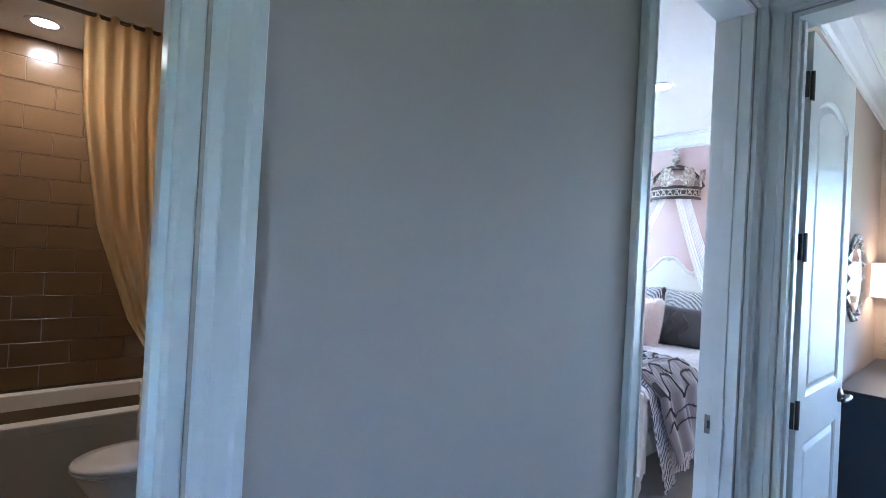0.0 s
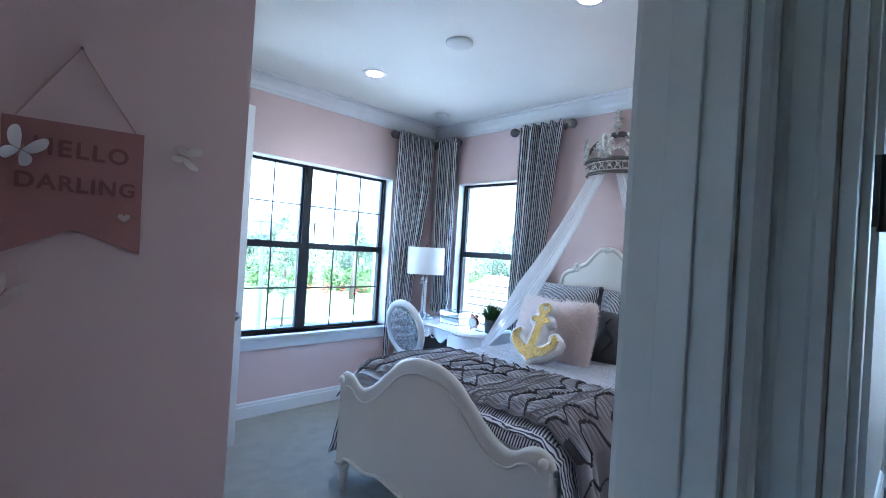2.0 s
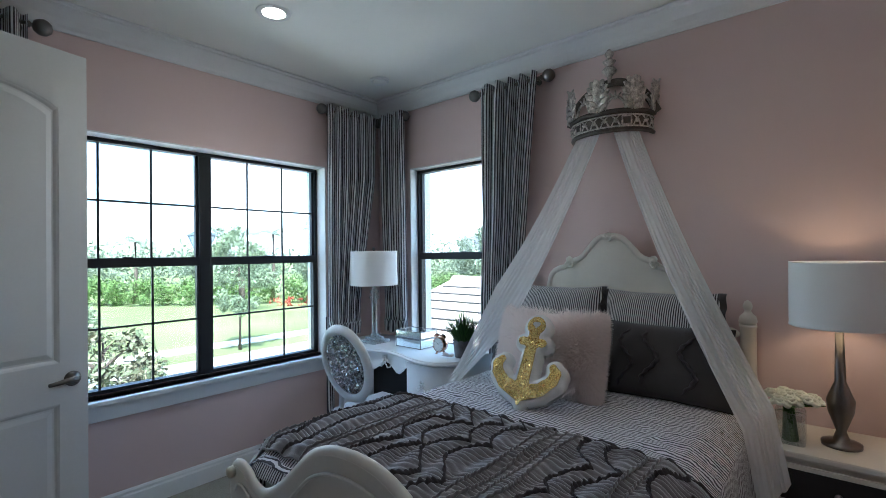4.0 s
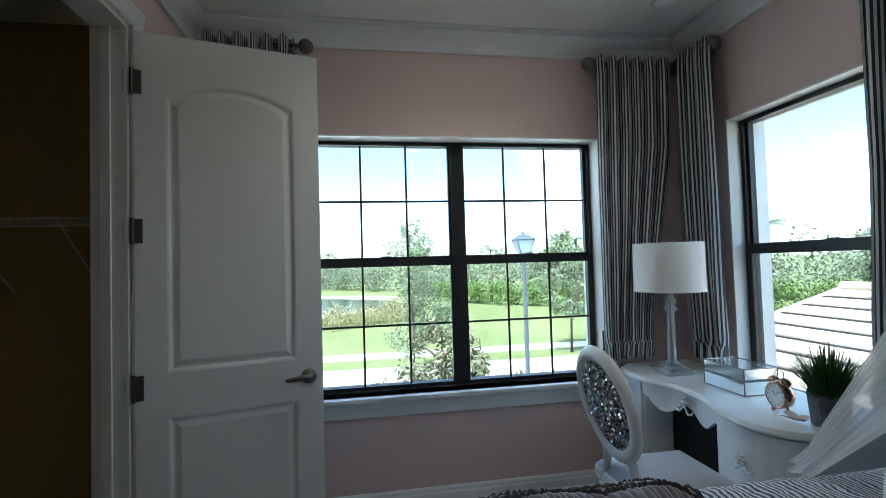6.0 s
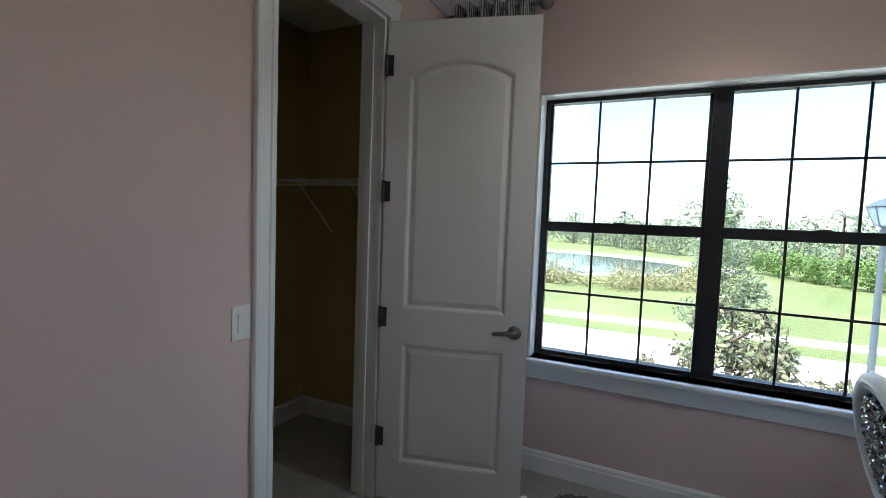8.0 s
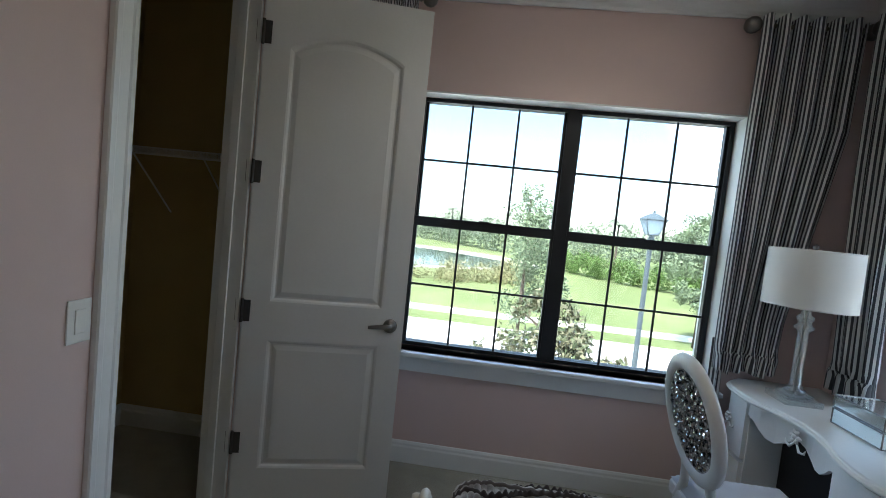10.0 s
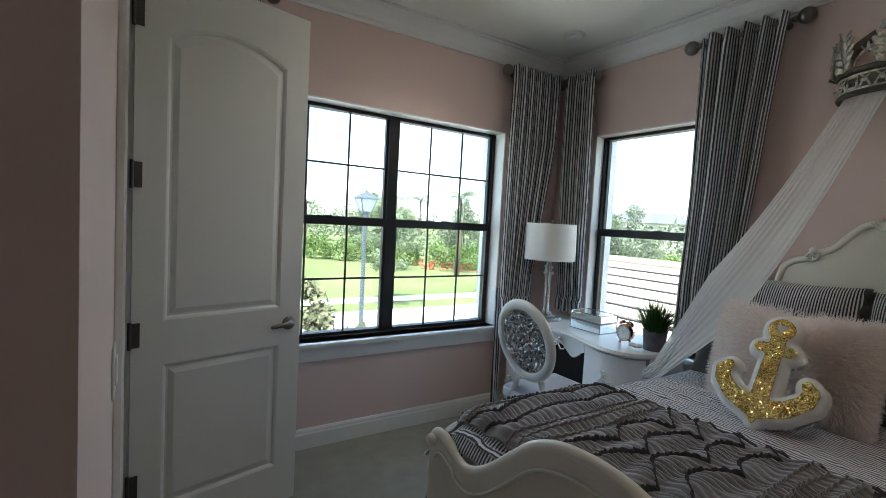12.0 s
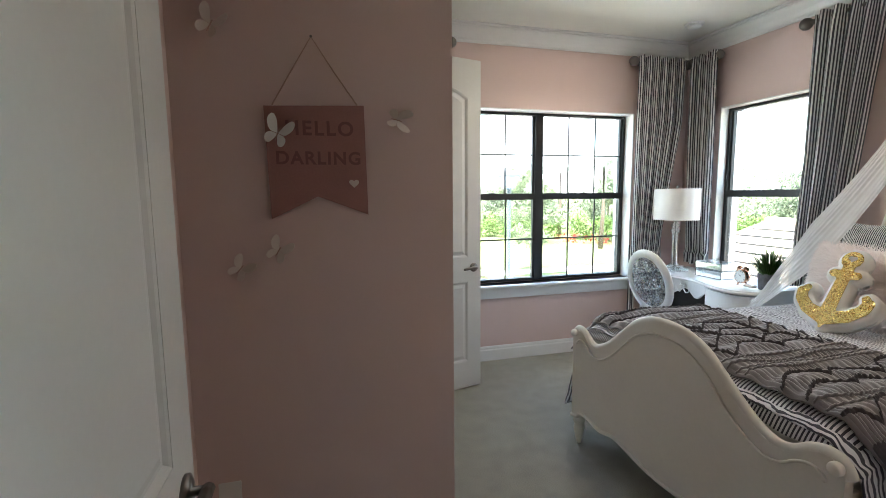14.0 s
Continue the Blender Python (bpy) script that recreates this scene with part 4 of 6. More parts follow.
def pillow(name, label, at, w, h, t, lean, yaw, material, stripes_n=0, flange=0.0, category="pillow", group=""):
    """A stuffed pillow leaning back; w across the bed, h up, t thick; at is the middle of its lower edge."""
    m = Matrix.Translation(at) @ Matrix.Rotation(radians(yaw), 4, "Z") @ Matrix.Rotation(radians(lean), 4, "Y")
    ob = thing(name, label, category, group, at=at)

    def f(u, v):
        # u runs round the front and back, v from bottom to top
        a = u * 2 * math.pi
        s, fr = math.cos(a), math.sin(a)
        e = abs(2 * v - 1)
        half = (w / 2) * (1 - 0.05 * math.cos((2 * v - 1) * math.pi / 2))
        y = half * math.copysign(abs(s) ** 0.55, s)
        bulge = (t / 2) * max(0.0, 1 - e ** 2.6) ** 0.6 * max(0.0, 1 - abs(y / half) ** 3) ** 0.6
        x = -math.copysign(bulge, fr)
        z = h * v + 0.03 * h * abs(y / half) ** 2 * math.copysign(e, 2 * v - 1)
        cr = 0.006 * math.sin(y * 40 + 5 * v) * math.sin(v * 9 + y * 12)
        return tuple(m @ Vector((x + cr, y, z)))
    if stripes_n:
        # stripes follow the width
        bm = bmesh.new()
        lay = bm.loops.layers.uv.new("UVMap")
        nu, nv = 64, 20
        gpts = [[bm.verts.new(f(i / nu, j / nv)) for i in range(nu)] for j in range(nv + 1)]
        inv = m.inverted()
        for j in range(nv):
            for i in range(nu):
                fc = bm.faces.new((gpts[j][i], gpts[j][(i + 1) % nu], gpts[j + 1][(i + 1) % nu], gpts[j + 1][i]))
                for lp in fc.loops:
                    q = inv @ lp.vert.co
                    lp[lay].uv = ((q.y / w + 0.5) * stripes_n, q.z)
        part("cover", bm, material, ob, smooth=True)
    else:
        surf("cover", f, 56, 22, material, ob, closed_u=True)
    if flange:
        for sy in (-1, 1):
            def fl(u, v, sy=sy):
                z = h * u
                return tuple(m @ Vector((0.014 * math.sin(u * 38) * (0.3 + v), sy * (w / 2 - 0.012 + flange * v), z + 0.03 * h * (2 * u - 1))))
            surf("flange", fl, 60, 4, GREYP, ob, thick=0.003)
    return ob, m


pillow("striped_pillow", "black and white striped sham against the headboard", (5.80, BC + 0.30, 0.79), 0.56, 0.50, 0.17, 14, 2, PILLOWM, 50, 0.035, group="striped pillows")
pillow("striped_pillow", "black and white striped sham against the headboard", (5.79, BC - 0.295, 0.79), 0.60, 0.49, 0.17, 15, -2, PILLOWM, 54, 0.035, group="striped pillows")
for yy, wd in ((BC + 0.40, 0.46), (BC - 0.39, 0.60)):
    ob, m = pillow("grey_pillow", "dark grey cotton pillow with ruffled trim", (5.60, yy, 0.772), wd, 0.36, 0.17, 17, 0, GREYP, group="grey pillows")
    for k, fy in enumerate((0.05, 0.17, -0.12)):
        if wd < 0.5 and k:
            continue

        def gr(u, v, fy=fy, m=m, k=k):
            y = fy + 0.035 * math.sin(u * 9 + k) + 0.02 * (v - 0.5) + 0.004 * math.sin(u * 60)
            e = abs(2 * u - 1)
            x = -(0.085 * max(0.0, 1 - e ** 2.6) ** 0.6 * max(0.0, 1 - abs(y / (wd / 2)) ** 3) ** 0.6 + 0.004 + 0.014 * math.sin(v * math.pi))
            return tuple(m @ Vector((x, y, 0.36 * (0.06 + 0.88 * u))))
        surf("ruffle", gr, 70, 4, RUFFLE, ob, thick=0.003)

fur, fm = pillow("fur_pillow", "fluffy pale pink fur cushion propped on the bed", (5.36, BC + 0.115, 0.782), 0.52, 0.40, 0.17, 16, 0, FURM)
rng = np.random.default_rng(5)
verts, faces = [], []
for k in range(62000):
    a, v = rng.uniform(0, 1), rng.uniform(0.0, 1)
    ang = a * 2 * math.pi
    s, fr = math.cos(ang), math.sin(ang)
    e = abs(2 * v - 1)
    half = 0.26
    y = half * math.copysign(abs(s) ** 0.55, s)
    bul = 0.085 * max(0, 1 - e ** 2.6) ** 0.6 * max(0, 1 - abs(y / half) ** 3) ** 0.6
    p0 = Vector((-math.copysign(bul, fr), y, 0.40 * v))
    nrm = Vector((-math.copysign(1.0 * (1 - e * 0.7), fr), 1.2 * (y / half) ** 3, 1.5 * (2 * v - 1) ** 3)).normalized()
    dr = (nrm + Vector(rng.normal(0, 0.42, 3))).normalized()
    ln = rng.uniform(0.024, 0.068)
    sd = dr.cross(Vector(rng.normal(0, 1, 3))).normalized() * 0.0009
    q = [p0 - sd, p0 + sd, p0 + dr * ln * 0.6 + sd * 0.7 - Vector((0, 0, 0.003)), p0 + dr * ln - Vector((0, 0, 0.01))]
    b0 = len(verts)
    verts += [tuple(fm @ c) for c in q]
    faces += [(b0, b0 + 1, b0 + 2), (b0, b0 + 2, b0 + 3)]
fme = bpy.data.meshes.new("fur")
fme.from_pydata(verts, [], faces)
fme.materials.append(FURS)
fo = tagged(new("fur", fme), kind="stuff")
fo.parent = fur
fo.location = -fur.location

# anchor cushion: a stuffed white body that follows the anchor at a border's distance, gold sequins on its face
AM = Matrix.Translation((5.075, BC + 0.09, 0.778)) @ Matrix.Rotation(radians(8), 4, "Z") @ Matrix.Rotation(radians(30), 4, "Y") @ Matrix.Rotation(radians(4), 4, "X") @ Matrix.Scale(1.02, 4)
anchor = thing("anchor_cushion", "white anchor-shaped cushion with gold sequins", "cushion", at=(5.075, BC + 0.09, 0.78))
ARM_LINE = [(-0.128, 0.190, 0.018), (-0.145, 0.165, 0.026), (-0.136, 0.128, 0.028), (-0.088, 0.080, 0.031), (0.0, 0.048, 0.038), (0.088, 0.080, 0.031), (0.136, 0.128, 0.028), (0.145, 0.165, 0.026), (0.128, 0.190, 0.018)]


def bar_way(d, z, a, b):
    """Distance from (d, z) to a bar that tapers from a to b, each (along, up, radius)."""
    ax, az, bx, bz = a[0], a[1], b[0], b[1]
    t = ((d - ax) * (bx - ax) + (z - az) * (bz - az)) / ((bx - ax) ** 2 + (bz - az) ** 2)
    t = min(max(t, 0.0), 1.0)
    return math.hypot(d - ax - t * (bx - ax), z - az - t * (bz - az)) - (a[2] + t * (b[2] - a[2]))


def anchor_way(d, z):
    """Distance to the anchor's edge, negative inside."""
    w = [bar_way(d, z, (0, 0.36, 0.026), (0, 0.07, 0.032)), bar_way(d, z, (-0.05, 0.295, 0.021), (0.05, 0.295, 0.021)), bar_way(d, z, (0, 0.05, 0.034), (0, 0.0, 0.008))]
    w += [bar_way(d, z, a, b) for a, b in zip(ARM_LINE, ARM_LINE[1:])]
    w.append(math.hypot(d, z - 0.378) - 0.046)
    return min(w)


def ring_hole(d, z):
    """Inside the heart cut out of the ring, positive."""
    return -min(math.hypot(d - 0.0085, z - 0.388) - 0.0105, math.hypot(d + 0.0085, z - 0.388) - 0.0105, bar_way(d, z, (0, 0.384, 0.013), (0, 0.367, 0.002)))


def padded(way, border, step, place):
    """A sheet over all places nearer than the border, its rim drawn onto the border line."""
    bm = bmesh.new()
    xs = [-0.24 + step * i for i in range(int(0.48 / step) + 1)]
    zs = [-0.05 + step * i for i in range(int(0.53 / step) + 1)]
    val = {(i, j): way(x, z) - border for i, x in enumerate(xs) for j, z in enumerate(zs)}
    vs = {}

    def vert(i, j):
        if (i, j) not in vs:
            x, z, w = xs[i], zs[j], val[i, j]
            for k in range(3):
                if w <= 0:
                    break
                e = 0.002
                gx, gz = (way(x + e, z) - way(x - e, z)) / (2 * e), (way(x, z + e) - way(x, z - e)) / (2 * e)
                g = max(gx * gx + gz * gz, 0.25)
                x, z = x - gx * w / g, z - gz * w / g
                w = way(x, z) - border
            vs[i, j] = bm.verts.new(place(x, z, min(w, 0.0)))
        return vs[i, j]
    for i in range(len(xs) - 1):
        for j in range(len(zs) - 1):
            c = [(i, j), (i + 1, j), (i + 1, j + 1), (i, j + 1)]
            if sum(val[q] < 0 for q in c) >= 2:
                bm.faces.new([vert(*q) for q in c])
    return bm


def body_side(s):
    def place(d, z, w):
        k = min(1.0, -w / 0.026)
        return tuple(AM @ Vector((s * 0.045 * math.sqrt(1 - (1 - k) ** 2) + 0.0015 * math.sin(d * 60) * math.sin(z * 70), -d, z)))
    return place


body = padded(anchor_way, 0.026, 0.007, body_side(-1))
back = padded(anchor_way, 0.026, 0.007, body_side(1))
me_back = bpy.data.meshes.new("back")
back.to_mesh(me_back)
body.from_mesh(me_back)
bmesh.ops.remove_doubles(body, verts=body.verts, dist=0.0008)
bmesh.ops.recalc_face_normals(body, faces=body.faces)
part("cushion_body", body, LINEN, anchor, smooth=True)


def sequin_place(d, z, w):
    k = min(1.0, (0.026 - w) / 0.026)
    return tuple(AM @ Vector((-0.045 * math.sqrt(1 - (1 - k) ** 2) - 0.004, -d, z)))


part("sequin_face", padded(lambda d, z: max(anchor_way(d, z), ring_hole(d, z)), 0.0, 0.006, sequin_place), GOLD, anchor, "gold sequin face")
rg1 = np.random.default_rng(23)
vs, fs = [], []
while len(fs) < 3600:
    d, z = rg1.uniform(-0.21, 0.21), rg1.uniform(-0.01, 0.44)
    w = anchor_way(d, z)
    if w > -0.003 or ring_hole(d, z) > -0.003:
        continue
    c0 = Vector(sequin_place(d, z, w)) + AM.to_3x3() @ Vector((-0.002, 0, 0))
    n0 = (AM.to_3x3() @ Vector((-1, *rg1.normal(0, 0.38, 2)))).normalized()
    s1 = n0.cross(Vector((0, 0.3, 1))).normalized() * 0.0034
    s2 = n0.cross(s1).normalized() * 0.0034
    fs.append(tuple(range(len(vs), len(vs) + 6)))
    vs += [tuple(c0 + s1 * math.cos(q * math.pi / 3) + s2 * math.sin(q * math.pi / 3)) for q in range(6)]
me = bpy.data.meshes.new("sequin_cloth")
me.from_pydata(vs, [], fs)
me.materials.append(SEQUIN)
sqo = tagged(new("sequin_cloth", me), "loose gold sequins", kind="stuff")
sqo.parent = anchor
sqo.location = -anchor.location


# ---- crown canopy ----
crown = thing("canopy_holder", "antique silver crown-shaped canopy holder on the wall above the bed", "canopy holder", at=(WX, 2.56, 2.25))
CA, CB, CY = 0.238, 0.215, 2.58


def arc(t, r=1.0, z=0.0):
    """t from 0 to 1 round the half oval in front of the wall."""
    a = math.pi * t
    return Vector((WX - 0.003 - CB * r * math.sin(a) ** 0.9, CY + CA * r * math.cos(a), z))


band_lo, band_hi = 2.195, 2.305
for z, r, rr in ((band_lo, 1.0, 0.012), (band_hi, 1.03, 0.013), (band_lo + 0.022, 1.0, 0.005), (band_hi - 0.024, 1.02, 0.005)):
    part("rim", tube(bmesh.new(), [arc(t / 36, r, z) for t in range(37)], rr, 8), CROWND if rr > 0.01 else CROWNM, crown, smooth=True)
bm = bmesh.new()
for k in range(12):
    t0, t1 = (k + 0.08) / 12, (k + 0.92) / 12
    lo, hi = band_lo + 0.02, band_hi - 0.022
    mid = (lo + hi) / 2
    if k in (3, 8):
        for a, b in (((t0, lo + 0.01), (t0, hi - 0.01)), ((t1, lo + 0.01), (t1, hi - 0.01)), ((t0, hi - 0.01), (t1, hi - 0.01)), ((t0, lo + 0.01), (t1, lo + 0.01))):
            tube(bm, [arc(a[0], 1.01, a[1]), arc((a[0] + b[0]) / 2, 1.015, (a[1] + b[1]) / 2), arc(b[0], 1.01, b[1])], 0.0055, 6)
    else:
        tm = (t0 + t1) / 2
        tube(bm, [arc(t0, 1.01, lo), arc(tm - 0.012, 1.015, mid), arc(t1, 1.01, hi)], 0.004, 6)
        tube(bm, [arc(t0, 1.01, hi), arc(tm + 0.012, 1.018, mid), arc(t1, 1.01, lo)], 0.0055, 6)
        if k % 2:
            ball(bm, arc(tm, 1.015, mid), 0.013, 8)
        else:
            tube(bm, [arc(tm - 0.022, 1.02, mid), arc(tm, 1.03, mid), arc(tm + 0.022, 1.02, mid)], [0.004, 0.022, 0.004], 6, flat=0.5)
part("lattice_band", bm, CROWNM, crown, smooth=True)
def band_f(u, v):
    return tuple(arc(u, 0.985 + 0.02 * v, band_lo + (band_hi - band_lo) * v))


surf("band", band_f, 48, 4, CROWND, crown, thick=0.006)
part("band_backing", tube(bmesh.new(), [arc(t / 36, 0.985, band_hi - 0.02) for t in range(37)], 0.008, 6), CROWND, crown, smooth=True)


def acanthus(t, hgt, wid):
    bm = bmesh.new()
    base = arc(t, 1.03, band_hi)
    outv = (arc(t, 1.3, band_hi) - base).normalized()
    if outv.length < 0.1 or t < 0.02 or t > 0.98:
        outv = Vector((0, math.copysign(1, math.cos(math.pi * t)), 0))
    side = outv.cross(Vector((0, 0, 1))).normalized()
    tube(bm, [base, base + Vector((0, 0, hgt * 0.5)) + outv * 0.015, base + Vector((0, 0, hgt * 0.92)) + outv * 0.03, base + Vector((0, 0, hgt)) + outv * 0.045], [0.030, 0.034, 0.022, 0.007], 8, flat=0.35, up=tuple(outv))
    for q, (hh, ww) in enumerate(((0.06, 0.75), (0.25, 0.9), (0.45, 0.92), (0.63, 0.75), (0.80, 0.5))):
        for s in (-1, 1):
            r0 = base + Vector((0, 0, hgt * hh)) + outv * 0.012
            tube(bm, [r0, r0 + side * s * wid * ww * 0.35 + Vector((0, 0, hgt * 0.06)) + outv * 0.012, r0 + side * s * wid * ww * 0.5 + Vector((0, 0, hgt * 0.2)) + outv * 0.006], [0.013, 0.021, 0.009], 6, flat=0.4, up=tuple(outv))
    return bm


for t in (0.03, 0.25, 0.5, 0.75, 0.97):
    part("acanthus_leaf", acanthus(t, 0.185, 0.15), CROWNM, crown, smooth=True)
for t in (0.14, 0.375, 0.625, 0.86):
    bm = bmesh.new()
    b0 = arc(t, 1.02, band_hi)
    tg = (arc(t + 0.02, 1.02, band_hi) - arc(t - 0.02, 1.02, band_hi)).normalized()
    tube(bm, [b0 + tg * 0.055 * math.cos(q * math.pi / 8) + Vector((0, 0, 0.005 + 0.075 * math.sin(q * math.pi / 8))) for q in range(9)], 0.008, 6)
    for s in (-1, 0, 1):
        tube(bm, [b0 + Vector((0, 0, 0.07)), b0 + tg * s * 0.03 + Vector((0, 0, 0.115 - 0.012 * abs(s)))], [0.008, 0.004], 6)
    part("arch_ornament", bm, CROWNM, crown, smooth=True)
for s in (-1, 1):
    part("crown_arm", tube(bmesh.new(), smooth_line([(WX - 0.03, CY + s * 0.27, band_hi), (WX - 0.05, CY + s * 0.2, 2.43), (WX - 0.05, CY + s * 0.08, 2.515), (WX - 0.04, CY, 2.53)], 5), 0.024, 10, flat=0.5, up=(1, 0, 0)), CROWND, crown, smooth=True)
part("finial", lathe(bmesh.new(), [(0.012, 2.53), (0.014, 2.57), (0.03, 2.585), (0.046, 2.605), (0.03, 2.625), (0.014, 2.635), (0.034, 2.652), (0.04, 2.662), (0.02, 2.675), (0.012, 2.682), (0.026, 2.70), (0.026, 2.715), (0.008, 2.735), (0.0, 2.74)], (WX - 0.045, CY, 0), 16), CROWNM, crown, smooth=True)


def drape(name, label, top, bottom, bow, w0, w1, tail, end=1.0):
    """A gathered length of tulle from the crown to the bed's edge."""
    d = thing(name, label, "canopy drape", "canopy drapes", at=top)
    a, b = Vector(top), Vector(bottom)

    def f(u, v):
        k = v
        p = a.lerp(b, k) + Vector(bow) * math.sin(math.pi * k) + Vector((0, 0, -0.03 * math.sin(math.pi * k)))
        w = interp([(0, w0), (0.35, 0.5 * (w0 + w1)), (0.72, w1), (1, w1 * end)], k)
        side = Vector((0.55, 0.62 * math.copysign(1, b.y - a.y), 0.56)).normalized()
        ph = u * 2 * math.pi * 9 + 1.6 * math.sin(v * 3) + 2.2 * math.sin(u * 7 + v * 2)
        p = p + side * (u - 0.5) * w + Vector((-1, 0, 0)) * (0.0035 * math.sin(ph) + 0.012 * math.sin(u * 9 + 2 * v))
        return tuple(p)
    surf("gathered_cloth", f, 150, 50, TULLE, d)
    if tail:
        def g2(u, v):
            p = Vector(f(u, 1.0))
            return tuple(p + Vector((0.02 * math.sin(u * 20) * v, math.copysign(0.05 * v, b.y - a.y), -tail * v)))
        surf("hanging_end", g2, 60, 10, TULLE, d)
    return d


drape("canopy_drape", "white sheer tulle gathered from the crown to the bed side", (5.925, 2.65, 2.27), (5.315, 3.245, 0.79), (0.02, -0.03, 0), 0.22, 0.38, 0.05, 0.32)
drape("canopy_drape", "white sheer tulle gathered from the crown to the bed side", (5.925, 2.48, 2.27), (5.46, 1.785, 0.80), (0.02, 0.03, 0), 0.15, 0.155, 0.30)

# ---- desk and what stands on it ----
DZ = 0.785
desk = thing("desk", "white kidney-shaped writing desk with carved fronts", "desk", at=(5.75, 4.05, 0))
FRONT = [(4.70, 5.56), (4.62, 5.48), (4.50, 5.45), (4.34, 5.455), (4.22, 5.50), (4.08, 5.525), (3.94, 5.50), (3.80, 5.45), (3.66, 5.425), (3.54, 5.45), (3.46, 5.53), (3.43, 5.64)]
edge = smooth_line([(x, y, DZ) for y, x in FRONT], 4)


def top_ring(off, z):
    return [(p.x + off, p.y, z) for p in edge] + [(6.0, 3.43, z), (6.0, 4.70, z)]


bm = bmesh.new()
prev = None
for off, z in ((0.018, DZ - 0.03), (0.006, DZ - 0.026), (0.0, DZ - 0.018), (0.002, DZ - 0.012), (0.012, DZ - 0.008), (0.014, DZ - 0.003), (0.02, DZ)):
    ring = [bm.verts.new(p) for p in top_ring(off, z)]
    if prev:
        for i in range(len(ring)):
            j = (i + 1) % len(ring)
            bm.faces.new((prev[i], prev[j], ring[j], ring[i]))
    else:
        bm.faces.new(ring[::-1])
    prev = ring
bm.faces.new(prev)
bmesh.ops.recalc_face_normals(bm, faces=bm.faces)
part("desktop", bm, WHITEF, desk)


def front_x(y):
    return float(np.interp(y, [p.y for p in edge[::-1]], [p.x for p in edge[::-1]]))


def curved_panel(nm, y0, y1, zl, zh, off, th, material, parent, low=None):
    bm = bmesh.new()
    n = 14
    ys = [y0 + (y1 - y0) * i / n for i in range(n + 1)]
    grid = []
    for y in ys:
        z0 = zl if low is None else low(y)
        x = front_x(y) + off
        grid.append([bm.verts.new(p) for p in ((x, y, z0), (x, y, zh), (x + th, y, zh), (x + th, y, z0))])
    for a, b in zip(grid, grid[1:]):
        for i in range(4):
            bm.faces.new((a[i], a[(i + 1) % 4], b[(i + 1) % 4], b[i]))
    bm.faces.new(grid[0])
    bm.faces.new(grid[-1][::-1])
    bmesh.ops.recalc_face_normals(bm, faces=bm.faces)
    return part(nm, bm, material, parent)


def applique(parent, y, z, s=1.0):
    """A little carved flower spray used as a pull."""
    bm = bmesh.new()
    x = front_x(y) + 0.022
    for a in range(0, 360, 60):
        c, d = math.cos(radians(a)), math.sin(radians(a))
        tube(bm, [(x, y + 0.006 * c * s, z + 0.006 * d * s), (x - 0.010, y + 0.02 * c * s, z + 0.02 * d * s), (x - 0.004, y + 0.032 * c * s, z + 0.03 * d * s)], [0.004, 0.009 * s, 0.003], 6)
    ball(bm, (x - 0.012, y, z), 0.009 * s, 8)
    for q in (-1, 1):
        tube(bm, [(x, y, z - 0.02 * s), (x - 0.006, y + q * 0.03 * s, z - 0.05 * s), (x - 0.004, y + q * 0.055 * s, z - 0.045 * s), (x - 0.003, y + q * 0.06 * s, z - 0.03 * s)], [0.004, 0.006, 0.005, 0.002], 6)
    part("carved_pull", bm, WHITEF, parent, "carved flower pull", True)


body = part("carcass", cube((5.62, 4.45, 0.14), (5.985, 4.66, DZ - 0.031), 0.004), WHITEF, desk)
part("carcass", cube((5.62, 3.47, 0.14), (5.985, 3.72, DZ - 0.031), 0.004), WHITEF, desk)
for y0, y1 in ((4.40, 4.68), (3.46, 3.86)):
    for z0, z1 in ((0.15, 0.44), (0.46, 0.745)):
        dr = curved_panel("drawer_front", y0 + 0.008, y1 - 0.004, z0, z1, 0.03, 0.03, WHITEF, desk)
        applique(dr, (y0 + y1) / 2, (z0 + z1) / 2 + 0.02, 0.9)
    part("pedestal_side", cube((5.50, y0 if y0 > 4 else y1 - 0.02, 0.14), (5.98, (y0 if y0 > 4 else y1 - 0.02) + 0.018, DZ - 0.032), 0.003), WHITEF, desk)
ap = curved_panel("apron", 3.87, 4.395, 0.62, DZ - 0.032, 0.035, 0.02, WHITEF, desk, low=lambda y: 0.655 + 0.035 * math.cos((y - 4.13) / 0.26 * 2 * math.pi))
applique(ap, 4.13, 0.71, 1.1)
# near-black block puts the knee hole's shade into colour
part("knee_shade_block", cube((5.66, 3.862, 0.14), (5.96, 4.398, 0.66), 0.01), DARKW, desk, "near-black block standing in for knee-hole shade")
for y in (3.50, 3.83, 4.43, 4.64):
    for x in (5.56, 5.95):
        part("leg", lathe(bmesh.new(), [(0.012, 0), (0.016, 0.02), (0.014, 0.06), (0.026, 0.12), (0.028, 0.14)], (x, y, 0.001), 10), WHITEF, desk, smooth=True)

